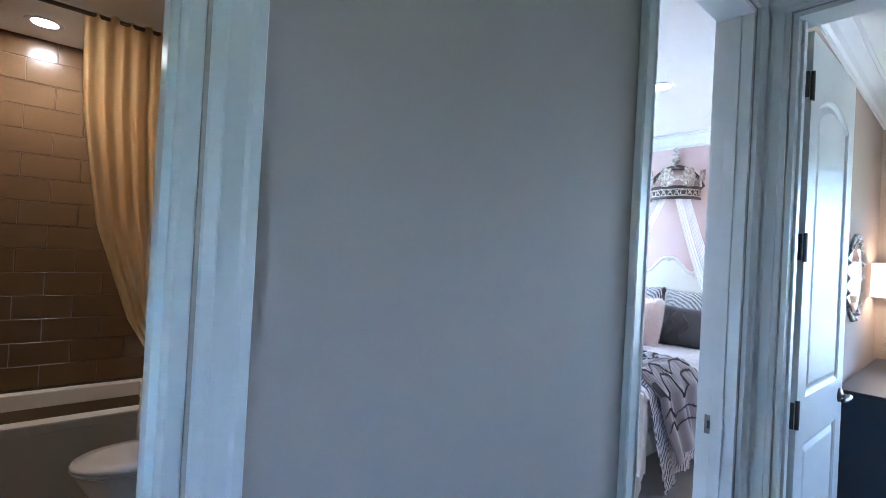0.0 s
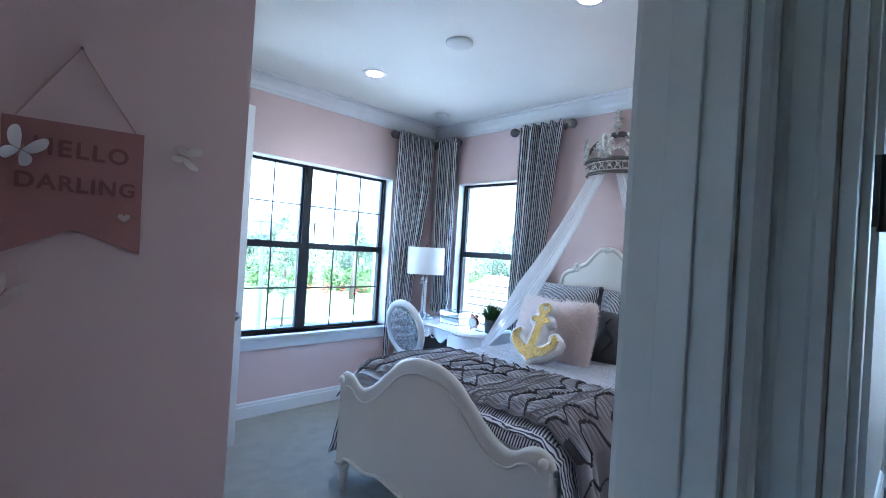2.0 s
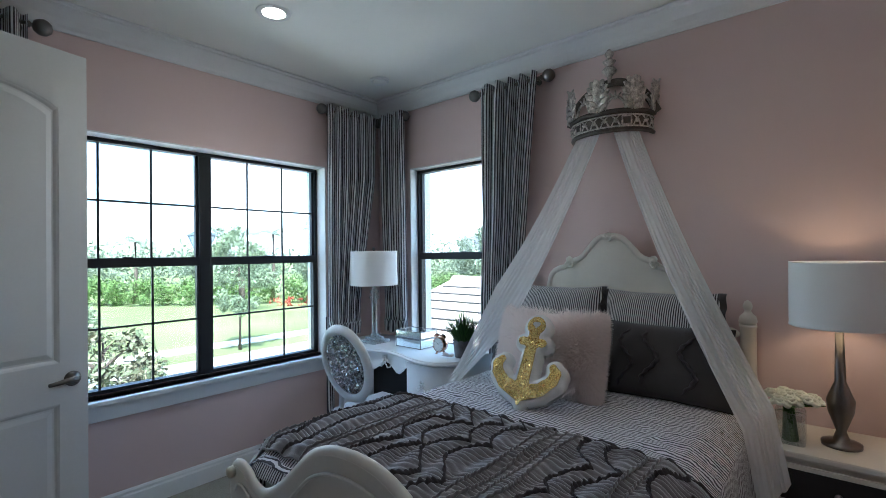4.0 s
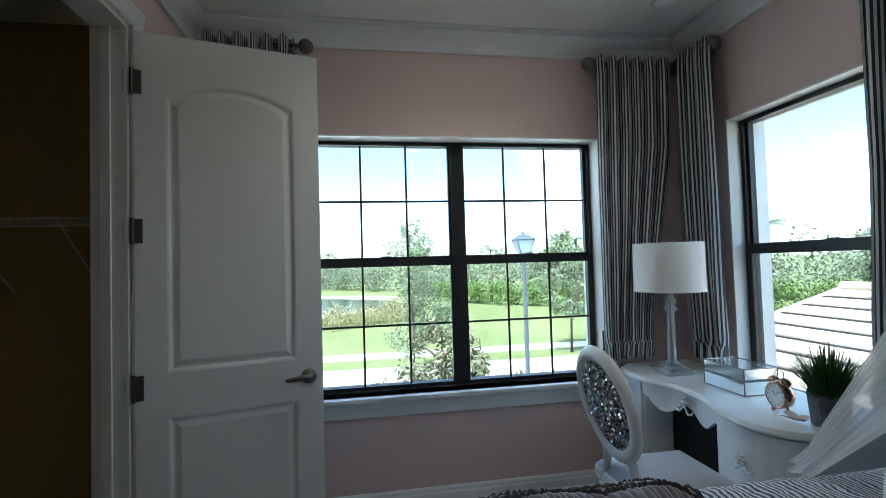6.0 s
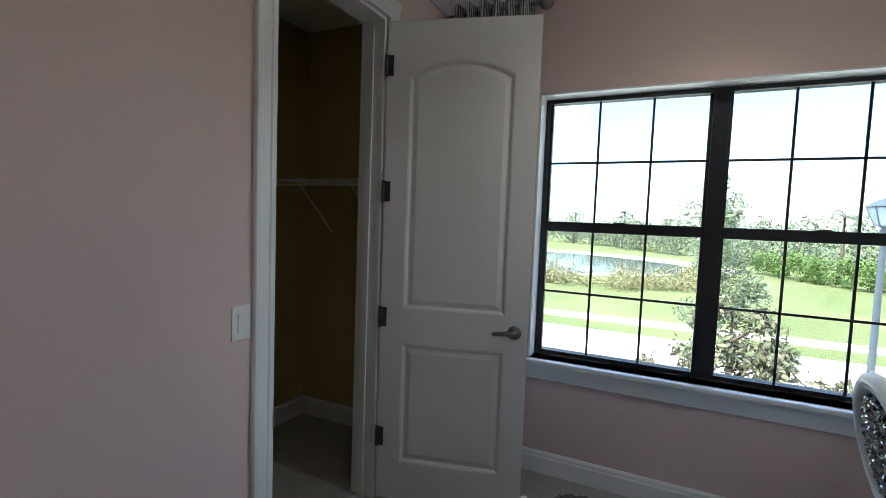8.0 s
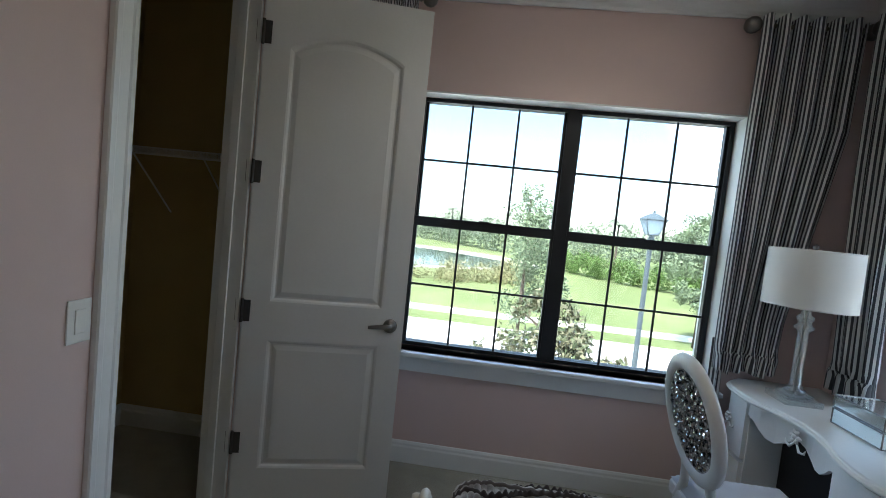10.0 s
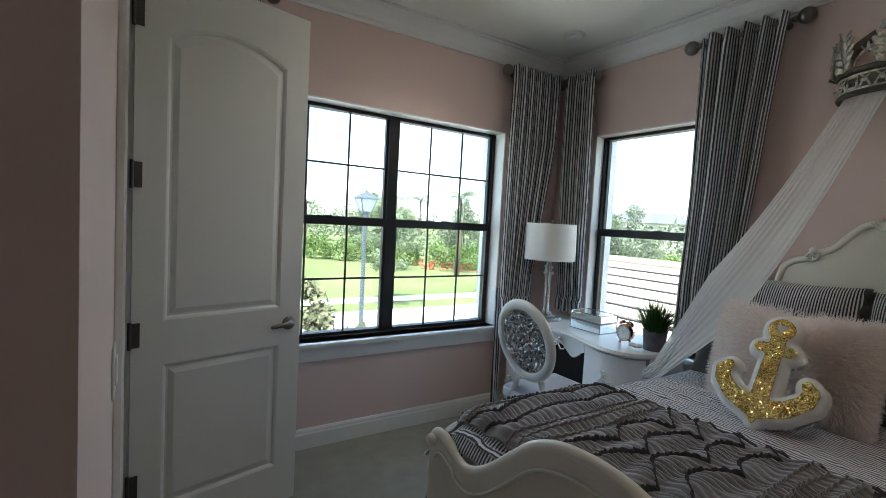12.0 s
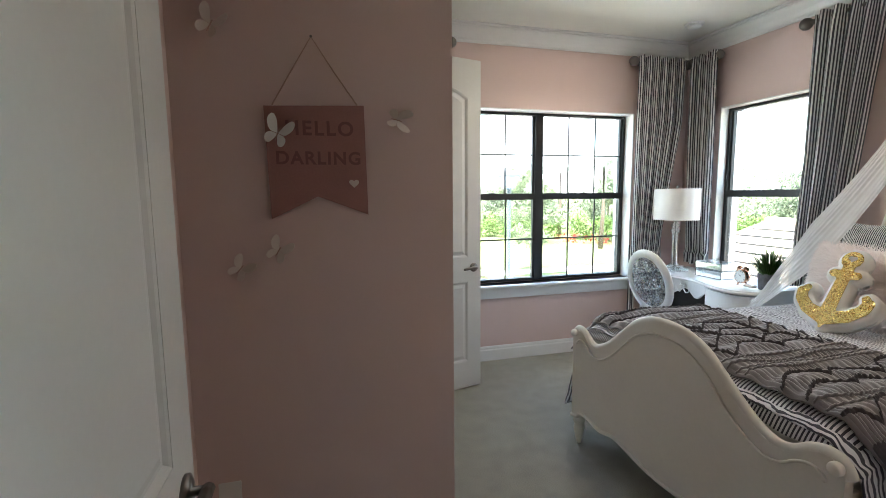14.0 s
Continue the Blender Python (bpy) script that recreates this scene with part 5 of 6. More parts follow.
lampd = thing("table_lamp", "crystal column table lamp with a white drum shade on the desk", "table lamp", at=(5.68, 4.40, DZ))
bm = cube((5.595, 4.315, DZ + 0.001), (5.765, 4.485, DZ + 0.028), 0.004)
part("foot_plate", bm, CRYSTAL, lampd)
part("step_base", cube((5.625, 4.345, DZ + 0.029), (5.735, 4.455, DZ + 0.05), 0.004), CRYSTAL, lampd)
part("column", lathe(bmesh.new(), [(0.045, 0.051), (0.048, 0.06), (0.03, 0.075), (0.024, 0.085), (0.023, 0.34), (0.03, 0.352), (0.042, 0.36), (0.042, 0.372), (0.028, 0.38), (0.026, 0.395), (0.036, 0.405), (0.036, 0.418), (0.02, 0.43), (0.02, 0.46)], (5.68, 4.40, DZ), 20), CRYSTAL, lampd, smooth=True)
part("stem", lathe(bmesh.new(), [(0.006, 0.05), (0.006, 0.73)], (5.68, 4.40, DZ), 10), STEEL, lampd)


def shade(cx, cy, r, z0, z1):
    """An open drum with a thin wall."""
    bm = bmesh.new()
    prof = [(r - 0.003, z0), (r + 0.001, z0), (r, z0 + 0.01), (r * 0.985, z1 - 0.01), (r * 0.985 + 0.001, z1), (r * 0.985 - 0.003, z1), (r * 0.985 - 0.003, z1 - 0.01), (r - 0.003, z0 + 0.01)]
    rings = [[bm.verts.new((cx + q * math.cos(2 * math.pi * i / 40), cy + q * math.sin(2 * math.pi * i / 40), z)) for i in range(40)] for q, z in prof]
    for k in range(len(rings)):
        a, b = rings[k], rings[(k + 1) % len(rings)]
        for i in range(40):
            bm.faces.new((a[i], a[(i + 1) % 40], b[(i + 1) % 40], b[i]))
    bmesh.ops.recalc_face_normals(bm, faces=bm.faces)
    return bm


part("shade", shade(5.68, 4.40, 0.19, 1.25, 1.525), SHADEM, lampd, "white linen drum shade", True)
bm = bmesh.new()
for a in (0, 120, 240):
    tube(bm, [(5.68, 4.40, 1.51), (5.68 + 0.186 * math.cos(radians(a)), 4.40 + 0.186 * math.sin(radians(a)), 1.51)], 0.002, 6)
part("shade_ring", bm, STEEL, lampd)
part("finial", lathe(bmesh.new(), [(0.004, 1.515), (0.008, 1.528), (0.014, 1.54), (0.008, 1.552), (0.0, 1.556)], (5.68, 4.40, 0), 12), STEEL, lampd, smooth=True)

jb = thing("jewelry_box", "mirrored glass jewelry box on the desk", "jewelry box", at=(5.775, 4.03, DZ))
BXA, BXB = (5.69, 3.90), (5.87, 4.16)
for z0, z1, nm in ((0.001, 0.066, "box_body"), (0.072, 0.125, "lid")):
    pc = part(nm, cube((BXA[0], BXA[1], DZ + z0), (BXB[0], BXB[1], DZ + z1), 0.003), MIRROR, jb)
    bm = bmesh.new()
    for x, y in ((BXA[0], BXA[1]), (BXA[0], BXB[1]), (BXB[0], BXA[1]), (BXB[0], BXB[1])):
        tube(bm, [(x, y, DZ + z0), (x, y, DZ + z1)], 0.003, 6)
    for z in (z0 + 0.002, z1):
        tube(bm, [(BXA[0], BXA[1], DZ + z), (BXB[0], BXA[1], DZ + z), (BXB[0], BXB[1], DZ + z), (BXA[0], BXB[1], DZ + z)], 0.003, 6, True)
    part("metal_edging", bm, STEEL, pc)
part("knob", lathe(bmesh.new(), [(0.004, 0), (0.004, 0.008), (0.01, 0.014), (0.006, 0.022), (0, 0.024)], (5.72, 4.03, DZ + 0.126), 10), CRYSTAL, jb, smooth=True)

ck = thing("alarm_clock", "rose gold twin-bell alarm clock standing on the desk", "alarm clock", at=(5.65, 3.67, DZ))
CM = Matrix.Translation((5.65, 3.67, DZ + 0.075)) @ Matrix.Rotation(radians(-92), 4, "Z")
C3 = CM.to_3x3() @ Matrix.Rotation(radians(90), 3, "X")


def cl(p):
    return CM @ Vector(p)


part("case", lathe(bmesh.new(), [(0.0, -0.03), (0.04, -0.03), (0.05, -0.022), (0.054, 0.0), (0.054, 0.022), (0.048, 0.026), (0.048, 0.02)], cl((0, 0, 0)), 24, C3), ROSEGOLD, ck, smooth=True)
dial = part("dial", lathe(bmesh.new(), [(0.0, 0.0215), (0.047, 0.0215), (0.047, 0.023), (0.0, 0.023)], cl((0, 0, 0)), 24, C3), DIAL, ck)
bm = bmesh.new()
tube(bm, [cl((0, -0.0235, 0)), cl((-0.014, -0.0235, 0.018))], 0.0013, 6)
tube(bm, [cl((0, -0.0235, 0)), cl((0.022, -0.0235, 0.022))], 0.001, 6)
for q in range(12):
    a = q * math.pi / 6
    bx(bm, cl((0.038 * math.cos(a), -0.0235, 0.038 * math.sin(a))) - Vector((0.0018, 0.0018, 0.0018)), cl((0.038 * math.cos(a), -0.0235, 0.038 * math.sin(a))) + Vector((0.0018, 0.0018, 0.0018)))
part("clock_marks", bm, BLACK, dial)
for s in (-1, 1):
    part("bell", lathe(bmesh.new(), [(0.024, 0), (0.023, 0.01), (0.014, 0.02), (0.0, 0.023)], cl((s * 0.026, 0, 0.052)), 14, CM.to_3x3() @ Matrix.Rotation(radians(s * 24), 3, "Y")), ROSEGOLD, ck, smooth=True)
    part("foot", tube(bmesh.new(), [cl((s * 0.03, 0, -0.042)), cl((s * 0.04, 0, -0.072))], [0.006, 0.008], 8), ROSEGOLD, ck)
part("carry_ring", tube(bmesh.new(), [cl((0.022 * math.cos(q * math.pi / 8), 0, 0.085 + 0.02 * math.sin(q * math.pi / 8))) for q in range(16)], 0.002, 6, True, up=(0, 1, 0.3)), ROSEGOLD, ck)
part("post", tube(bmesh.new(), [cl((0, 0, 0.05)), cl((0, 0, 0.068))], 0.003, 6), ROSEGOLD, ck)


def potted_grass(name, label, at, r, hp, blades, bl, seedv, pot_mat=POTM):
    p = thing(name, label, "potted plant", at=at)
    part("pot", lathe(bmesh.new(), [(r * 0.82, 0.001), (r * 0.85, 0.004), (r, hp * 0.97), (r, hp), (r * 0.93, hp), (r * 0.9, hp * 0.85), (0.0, hp * 0.84)], at, 24), pot_mat, p, smooth=False)
    rg = np.random.default_rng(seedv)
    vs, fs = [], []
    for k in range(blades):
        a, rr = rg.uniform(0, 2 * math.pi), r * 0.75 * math.sqrt(rg.uniform(0, 1))
        tilt = rg.uniform(0.05, 0.9) * (0.35 + rr / r)
        ln = bl * rg.uniform(0.6, 1.1)
        d = np.array([math.cos(a), math.sin(a), 0])
        sd = np.array([-d[1], d[0], 0]) * rg.uniform(0.0025, 0.0045)
        base = np.array(at) + d * rr + np.array([0, 0, hp * 0.84])
        b0 = len(vs)
        for q in range(4):
            t = q / 3
            c = base + d * ln * (math.sin(tilt) * t + 0.35 * tilt * t * t) + np.array([0, 0, ln * (t * math.cos(tilt) - 0.25 * tilt * t * t)])
            w = sd * (1 - t * 0.85)
            vs += [tuple(c - w), tuple(c + w)]
        for q in range(3):
            fs.append((b0 + 2 * q, b0 + 2 * q + 1, b0 + 2 * q + 3, b0 + 2 * q + 2))
    me = bpy.data.meshes.new("grass_tuft")
    me.from_pydata(vs, [], fs)
    me.materials.append(GREENP)
    o = new("grass_tuft", me)
    o.parent = p
    o.location = -p.location
    return p


potted_grass("potted_plant", "spiky green grass in a dark grey pot on the desk", (5.70, 3.505, DZ), 0.07, 0.122, 620, 0.20, 3)
sh = thing("butterfly_ornament", "small white butterfly ornament lying on the desk", "ornament", at=(5.62, 3.565, DZ))


def butterfly(owner, m, s, fold, material):
    """Four wings about a slim body, in the plane of m, each a part of its owner."""
    for side in (-1, 1):
        rot = Matrix.Rotation(radians(fold * side), 4, "Y")
        for pts in ([(0.002, 0.004), (0.016, 0.034), (0.032, 0.05), (0.044, 0.046), (0.046, 0.026), (0.028, 0.004)], [(0.002, 0.002), (0.024, 0.0), (0.036, -0.012), (0.033, -0.028), (0.018, -0.032), (0.006, -0.014)]):
            line = smooth_line([(x, y, 0) for x, y in pts + [pts[0]]], 3)[:-1]
            ring = [m @ (rot @ Vector((side * p.x * s, p.y * s, 0.0))) for p in line]
            part("wing", prism(bmesh.new(), ring, m.to_3x3() @ (rot.to_3x3() @ Vector((0, 0, 0.0012)))), material, owner)
    part("body", tube(bmesh.new(), [m @ Vector((0, -0.02 * s, 0.001)), m @ Vector((0, 0.0, 0.001)), m @ Vector((0, 0.018 * s, 0.001))], [0.001, 0.0028 * s, 0.0015], 6), TWINE, owner)


butterfly(sh, Matrix.Translation((5.62, 3.565, DZ + 0.006)) @ Matrix.Rotation(0.6, 4, "Z"), 1.0, -28, PAPER)

# ---- chair ----
chair = thing("desk_chair", "white oval-back chair with silver sequins pushed to the desk", "chair", at=(5.15, 3.87, 0))
CHM = Matrix.Translation((5.03, 3.87, 0.60)) @ Matrix.Rotation(radians(-12), 4, "Y")


def oval(t, a, b, x=0.0):
    return CHM @ Vector((x, a * math.cos(t), 0.225 + b * math.sin(t)))


N = 48
part("back_rail", tube(bmesh.new(), [oval(2 * math.pi * i / N, 0.207, 0.222) for i in range(N)], 0.032, 10, True, flat=0.75, up=(1, 0, 0)), WHITEF, chair, smooth=True)
bm = bmesh.new()
for xs in (-0.012, 0.012):
    c = bm.verts.new(CHM @ Vector((xs * 1.6, 0, 0.225)))
    rg = [bm.verts.new(oval(2 * math.pi * i / N, 0.18, 0.195, xs)) for i in range(N)]
    for i in range(N):
        bm.faces.new((c, rg[i], rg[(i + 1) % N]))
sq = part("sequin_back", bm, SILVER, chair, "silver sequin oval panel")
rg0 = np.random.default_rng(11)
vs, fs = [], []
for k in range(900):
    r, a = math.sqrt(rg0.uniform(0, 1)) * 0.95, rg0.uniform(0, 2 * math.pi)
    for xs in (-0.021, 0.021):
        n0 = Vector((math.copysign(1, xs), *rg0.normal(0, 0.45, 2))).normalized()
        c0 = Vector((xs * (1 - 0.35 * r * r), 0.182 * r * math.cos(a), 0.225 + 0.194 * r * math.sin(a)))
        s1 = n0.cross(Vector((0, 0.3, 1))).normalized() * 0.0065
        s2 = n0.cross(s1).normalized() * 0.0065
        b0 = len(vs)
        vs += [tuple(CHM @ (c0 + s1 * math.cos(q * math.pi / 3) + s2 * math.sin(q * math.pi / 3))) for q in range(6)]
        fs.append(tuple(range(b0, b0 + 6)))
me = bpy.data.meshes.new("sequin_cloth")
me.from_pydata(vs, [], fs)
me.materials.append(SILVER)
so = tagged(new("sequin_cloth", me), kind="stuff")
so.parent = sq
bpy.context.view_layer.update()
so.matrix_parent_inverse = sq.matrix_world.inverted()
for s in (-1, 1):
    part("back_post", tube(bmesh.new(), smooth_line([CHM @ Vector((0, s * 0.10, 0.035)), (5.04, 3.87 + s * 0.12, 0.52), (5.04, 3.87 + s * 0.17, 0.42)], 4), 0.019, 8), WHITEF, chair, smooth=True)
    for x in (5.06, 5.46):
        part("leg", lathe(bmesh.new(), [(0.012, 0), (0.015, 0.02), (0.024, 0.30), (0.028, 0.33), (0.02, 0.345), (0.028, 0.36), (0.028, 0.405)], (x, 3.87 + s * 0.185, 0.001), 12), WHITEF, chair, smooth=True)
part("seat_rail", cube((5.025, 3.64, 0.405), (5.50, 4.10, 0.47), 0.02, 3), WHITEF, chair)


def seat_f(u, v):
    x, y = 5.03 + 0.465 * u, 3.642 + 0.456 * v
    e = max(abs(2 * u - 1), abs(2 * v - 1))
    return (x, y, 0.471 + 0.06 * max(0.0, 1 - e ** 4))


surf("seat", seat_f, 24, 24, SEATM, chair, label="pale upholstered seat pad")

# ---- nightstand ----
ns = thing("nightstand", "cream painted nightstand with a dark open drawer front", "nightstand", at=(5.83, 1.52, 0))
part("top", cube((5.60, 1.235, 0.625), (6.03, 1.845, 0.655), 0.008), CREAM, ns)
part("body", cube((5.625, 1.26, 0.12), (6.025, 1.82, 0.6245), 0.004), CREAM, ns)
dn = part("drawer", cube((5.612, 1.29, 0.43), (5.6245, 1.79, 0.60), 0.003), CREAM, ns)
part("dark_inlay", cube((5.6085, 1.31, 0.45), (5.6118, 1.77, 0.58), 0.001), DARKW, dn)
dn2 = part("drawer", cube((5.612, 1.29, 0.17), (5.6245, 1.79, 0.41), 0.003), CREAM, ns)
for z, d in ((0.515, dn), (0.29, dn2)):
    part("knob", lathe(bmesh.new(), [(0.005, 0), (0.005, 0.014), (0.014, 0.022), (0.01, 0.03), (0, 0.032)], (5.6085, 1.54, z), 12, Matrix.Rotation(radians(-90), 3, "Y")), STEEL, d, smooth=True)
for x in (5.65, 6.0):
    for y in (1.285, 1.795):
        part("leg", lathe(bmesh.new(), [(0.014, 0), (0.022, 0.06), (0.026, 0.119)], (x, y, 0.001), 10), CREAM, ns, smooth=True)
nl = thing("bedside_lamp", "lit table lamp with a pale drum shade on the nightstand", "table lamp", at=(5.80, 1.53, 0.655))
part("base", lathe(bmesh.new(), [(0.07, 0.656), (0.07, 0.672), (0.03, 0.68), (0.018, 0.72), (0.045, 0.80), (0.05, 0.85), (0.02, 0.93), (0.014, 1.16), (0.0, 1.165)], (5.80, 1.53, 0), 20), STEEL, nl, smooth=True)
part("shade", shade(5.80, 1.53, 0.175, 1.165, 1.445), SHADEM, nl, "pale lit drum shade", True)
bm = bmesh.new()
for a in (30, 150, 270):
    tube(bm, [(5.80, 1.53, 1.17), (5.80 + 0.172 * math.cos(radians(a)), 1.53 + 0.172 * math.sin(radians(a)), 1.18)], 0.002, 6)
part("shade_ring", bm, STEEL, nl)
vs_ = thing("flower_vase", "clear glass vase of white roses on the nightstand", "vase", at=(5.72, 1.70, 0.655))
part("glass_vase", cube((5.665, 1.645, 0.656), (5.775, 1.755, 0.80), 0.012, 3), CRYSTAL, vs_)
part("stems", tube(bmesh.new(), [(5.72, 1.70, 0.665), (5.715, 1.705, 0.82)], [0.03, 0.02], 8), GREENP, vs_)
rg1 = random.Random(4)
for k in range(11):
    a, r = k * 2.4, 0.018 * math.sqrt(k)
    c = Vector((5.72 + r * 1.35 * math.cos(a), 1.70 + r * 1.5 * math.sin(a), 0.865 - 0.35 * r + rg1.uniform(-0.008, 0.008)))
    bm = bmesh.new()
    for q in range(9):
        th, rr = q * 2.4, 0.006 + 0.0032 * q
        ctr = c + Vector((rr * math.cos(th), rr * math.sin(th), 0.012 - 0.0028 * q))
        lathe(bm, [(0.0, -0.012), (0.014, -0.006), (0.019, 0.004), (0.016, 0.012), (0.011, 0.009), (0.0, -0.004)], ctr, 8, Matrix.Rotation(rr * 22, 3, Vector((-math.sin(th), math.cos(th), 0))))
    part("rose", bm, ROSE, vs_, smooth=True)
bm = bmesh.new()
for a in (0.4, 1.9, 3.3, 4.6, 5.6):
    d = Vector((math.cos(a), math.sin(a), 0))
    sd = Vector((-d.y, d.x, 0)) * 0.018
    c = Vector((5.72, 1.70, 0.825))
    v = [bm.verts.new(p) for p in (c, c + d * 0.06 + sd, c + d * 0.125 + Vector((0, 0, 0.012)), c + d * 0.06 - sd)]
    bm.faces.new(v)
lf = part("leaves", bm, GREENP, vs_)
lf.modifiers.new("thickness", "SOLIDIFY").thickness = 0.0015

# ---- ceiling fittings ----
for x, y in ((4.55, 3.93), (4.58, 2.11)):
    dl = thing("downlight", "round recessed ceiling downlight switched on", "downlight", "ceiling downlights", at=(x, y, CZ))
    bm = bmesh.new()
    lathe(bm, [(0.062, CZ - 0.006), (0.092, CZ - 0.006), (0.096, CZ - 0.001), (0.062, CZ - 0.001), (0.062, CZ - 0.006)], (x, y, 0), 32, None, False)
    part("trim_ring", bm, TRIM, dl)
    part("lens", lathe(bmesh.new(), [(0.0, CZ - 0.004), (0.062, CZ - 0.004), (0.062, CZ - 0.002), (0.0, CZ - 0.002)], (x, y, 0), 32), DISC, dl)
cp = thing("ceiling_cover", "round white blank cover plate on the ceiling", "cover plate", at=(4.555, 3.02, CZ))
part("disc", lathe(bmesh.new(), [(0.0, CZ - 0.022), (0.07, CZ - 0.02), (0.088, CZ - 0.012), (0.09, CZ - 0.001), (0.0, CZ - 0.001)], (4.555, 3.02, 0), 32), TRIM, cp, smooth=True)
sd_ = thing("smoke_detector", "round white smoke detector on the ceiling", "smoke detector", at=(5.63, 4.25, CZ))
part("base", lathe(bmesh.new(), [(0.0, CZ - 0.014), (0.072, CZ - 0.014), (0.075, CZ - 0.001), (0.0, CZ - 0.001)], (5.63, 4.25, 0), 28), TRIM, sd_)
part("sensor_dome", lathe(bmesh.new(), [(0.0, CZ - 0.044), (0.03, CZ - 0.042), (0.05, CZ - 0.034), (0.058, CZ - 0.0145), (0.0, CZ - 0.0145)], (5.63, 4.25, 0), 28), TRIM, sd_, smooth=True)

# ---- wall with the plaque ----
pq = thing("hanging_plaque", "rose wooden banner plaque hung on twine", "wall plaque", at=(2.562, SY - 0.006, 1.6))
ring = [(2.41, SY - 0.014, 1.768), (2.716, SY - 0.014, 1.78), (2.722, SY - 0.014, 1.428), (2.562, SY - 0.014, 1.489), (2.418, SY - 0.014, 1.419)]
part("board", prism(bmesh.new(), ring, (0, 0.011, 0)), PLAQUE, pq)
part("twine", tube(bmesh.new(), [(2.435, SY - 0.010, 1.772), (2.50, SY - 0.006, 1.885), (2.559, SY - 0.004, 1.985), (2.62, SY - 0.006, 1.89), (2.695, SY - 0.010, 1.781)], 0.0022, 6, up=(0, 1, 0)), TWINE, pq)
part("nail", lathe(bmesh.new(), [(0.004, 0), (0.004, 0.008), (0, 0.01)], (2.559, SY - 0.001, 1.985), 8, Matrix.Rotation(radians(90), 3, "X")), STEEL, pq)


def lettering(text, x, z, size, parent, spacing=1.15):
    cu = bpy.data.curves.new("lettering", "FONT")
    cu.body, cu.size, cu.extrude, cu.offset, cu.space_character, cu.align_x = text, size, 0.0008, 0.0016, spacing, "CENTER"
    tmp = bpy.data.objects.new("lettering", cu)
    me = bpy.data.meshes.new_from_object(tmp)
    bpy.data.objects.remove(tmp)
    me.materials.append(LETTERM)
    o = new("lettering", me)
    o.rotation_euler = (radians(90), 0, radians(0.0))
    o.parent = parent
    o.location = Vector((x, SY - 0.0153, z)) - parent.location
    return o


lettering("HELLO", 2.575, 1.683, 0.062, pq, 1.2)
lettering("DARLING", 2.570, 1.592, 0.056, pq, 1.15)
bm = bmesh.new()
hp = [(0.014 * 1.15 * math.sin(t) ** 3, 0.0155 * (0.8125 * math.cos(t) - 0.3125 * math.cos(2 * t) - 0.125 * math.cos(3 * t) - 0.0625 * math.cos(4 * t))) for t in [i * 2 * math.pi / 28 for i in range(28)]]
part("heart", prism(bm, [(2.678 + a, SY - 0.0185, 1.531 + b) for a, b in hp], (0, 0.003, 0)), PAPER, pq, "white wooden heart")
for x, z, s, rot, lab in ((2.447, 1.682, 1.05, 0.5, "white paper butterfly on the plaque"), (2.825, 1.74, 0.95, -0.9, "pink-white paper butterfly on the wall"), (2.432, 1.315, 0.95, 0.35, "white paper butterfly on the wall"),
                          (2.315, 1.262, 0.9, 0.2, "pink-white paper butterfly on the wall"), (2.272, 1.995, 1.0, 0.4, "white paper butterfly on the wall")):
    on = x == 2.447
    yb = SY - (0.0155 if on else 0.002)
    bt = thing("paper_butterfly", lab, "butterfly", "paper butterflies", at=(x, yb, z))
    butterfly(bt, Matrix.Translation((x, yb, z)) @ Matrix.Rotation(radians(90), 4, "X") @ Matrix.Rotation(rot - 0.9, 4, "Z"), s, -34, LINEN if on else PAPER)
sw = thing("light_switch", "white rocker light switch on the pink wall", "light switch", at=(SX, 3.19, 1.10))
part("plate", cube((SX + 0.001, 3.152, 1.04), (SX + 0.006, 3.228, 1.162), 0.002), SWITCHM, sw)
part("rocker", cube((SX + 0.0062, 3.173, 1.067), (SX + 0.0105, 3.207, 1.135), 0.002), SWITCHM, sw)
ol = thing("wall_outlet", "white wall outlet near the floor", "outlet", at=(2.245, SY, 0.50))
part("plate", cube((2.21, SY - 0.006, 0.44), (2.28, SY - 0.001, 0.555), 0.002), SWITCHM, ol)

# ---- closet ----
cs = thing("closet_shelf", "white wire closet shelf on the end wall", "wire shelf", at=(2.4, 4.5, 1.70))
for y in (4.30, 4.66):
    part("rail", tube(bmesh.new(), [(1.955, y, 1.70), (2.875, y, 1.70)], 0.004, 6), SWITCHM, cs)
part("front_lip", tube(bmesh.new(), [(1.955, 4.30, 1.665), (2.875, 4.30, 1.665)], 0.004, 6), SWITCHM, cs)
for k in range(24):
    x = 1.98 + 0.037 * k
    part("wire", tube(bmesh.new(), [(x, 4.66, 1.703), (x, 4.30, 1.703), (x, 4.30, 1.665)], 0.002, 5), SWITCHM, cs)
for x in (2.2, 2.6):
    part("brace", tube(bmesh.new(), [(x, 4.32, 1.695), (x, 4.675, 1.36)], 0.005, 6), SWITCHM, cs)

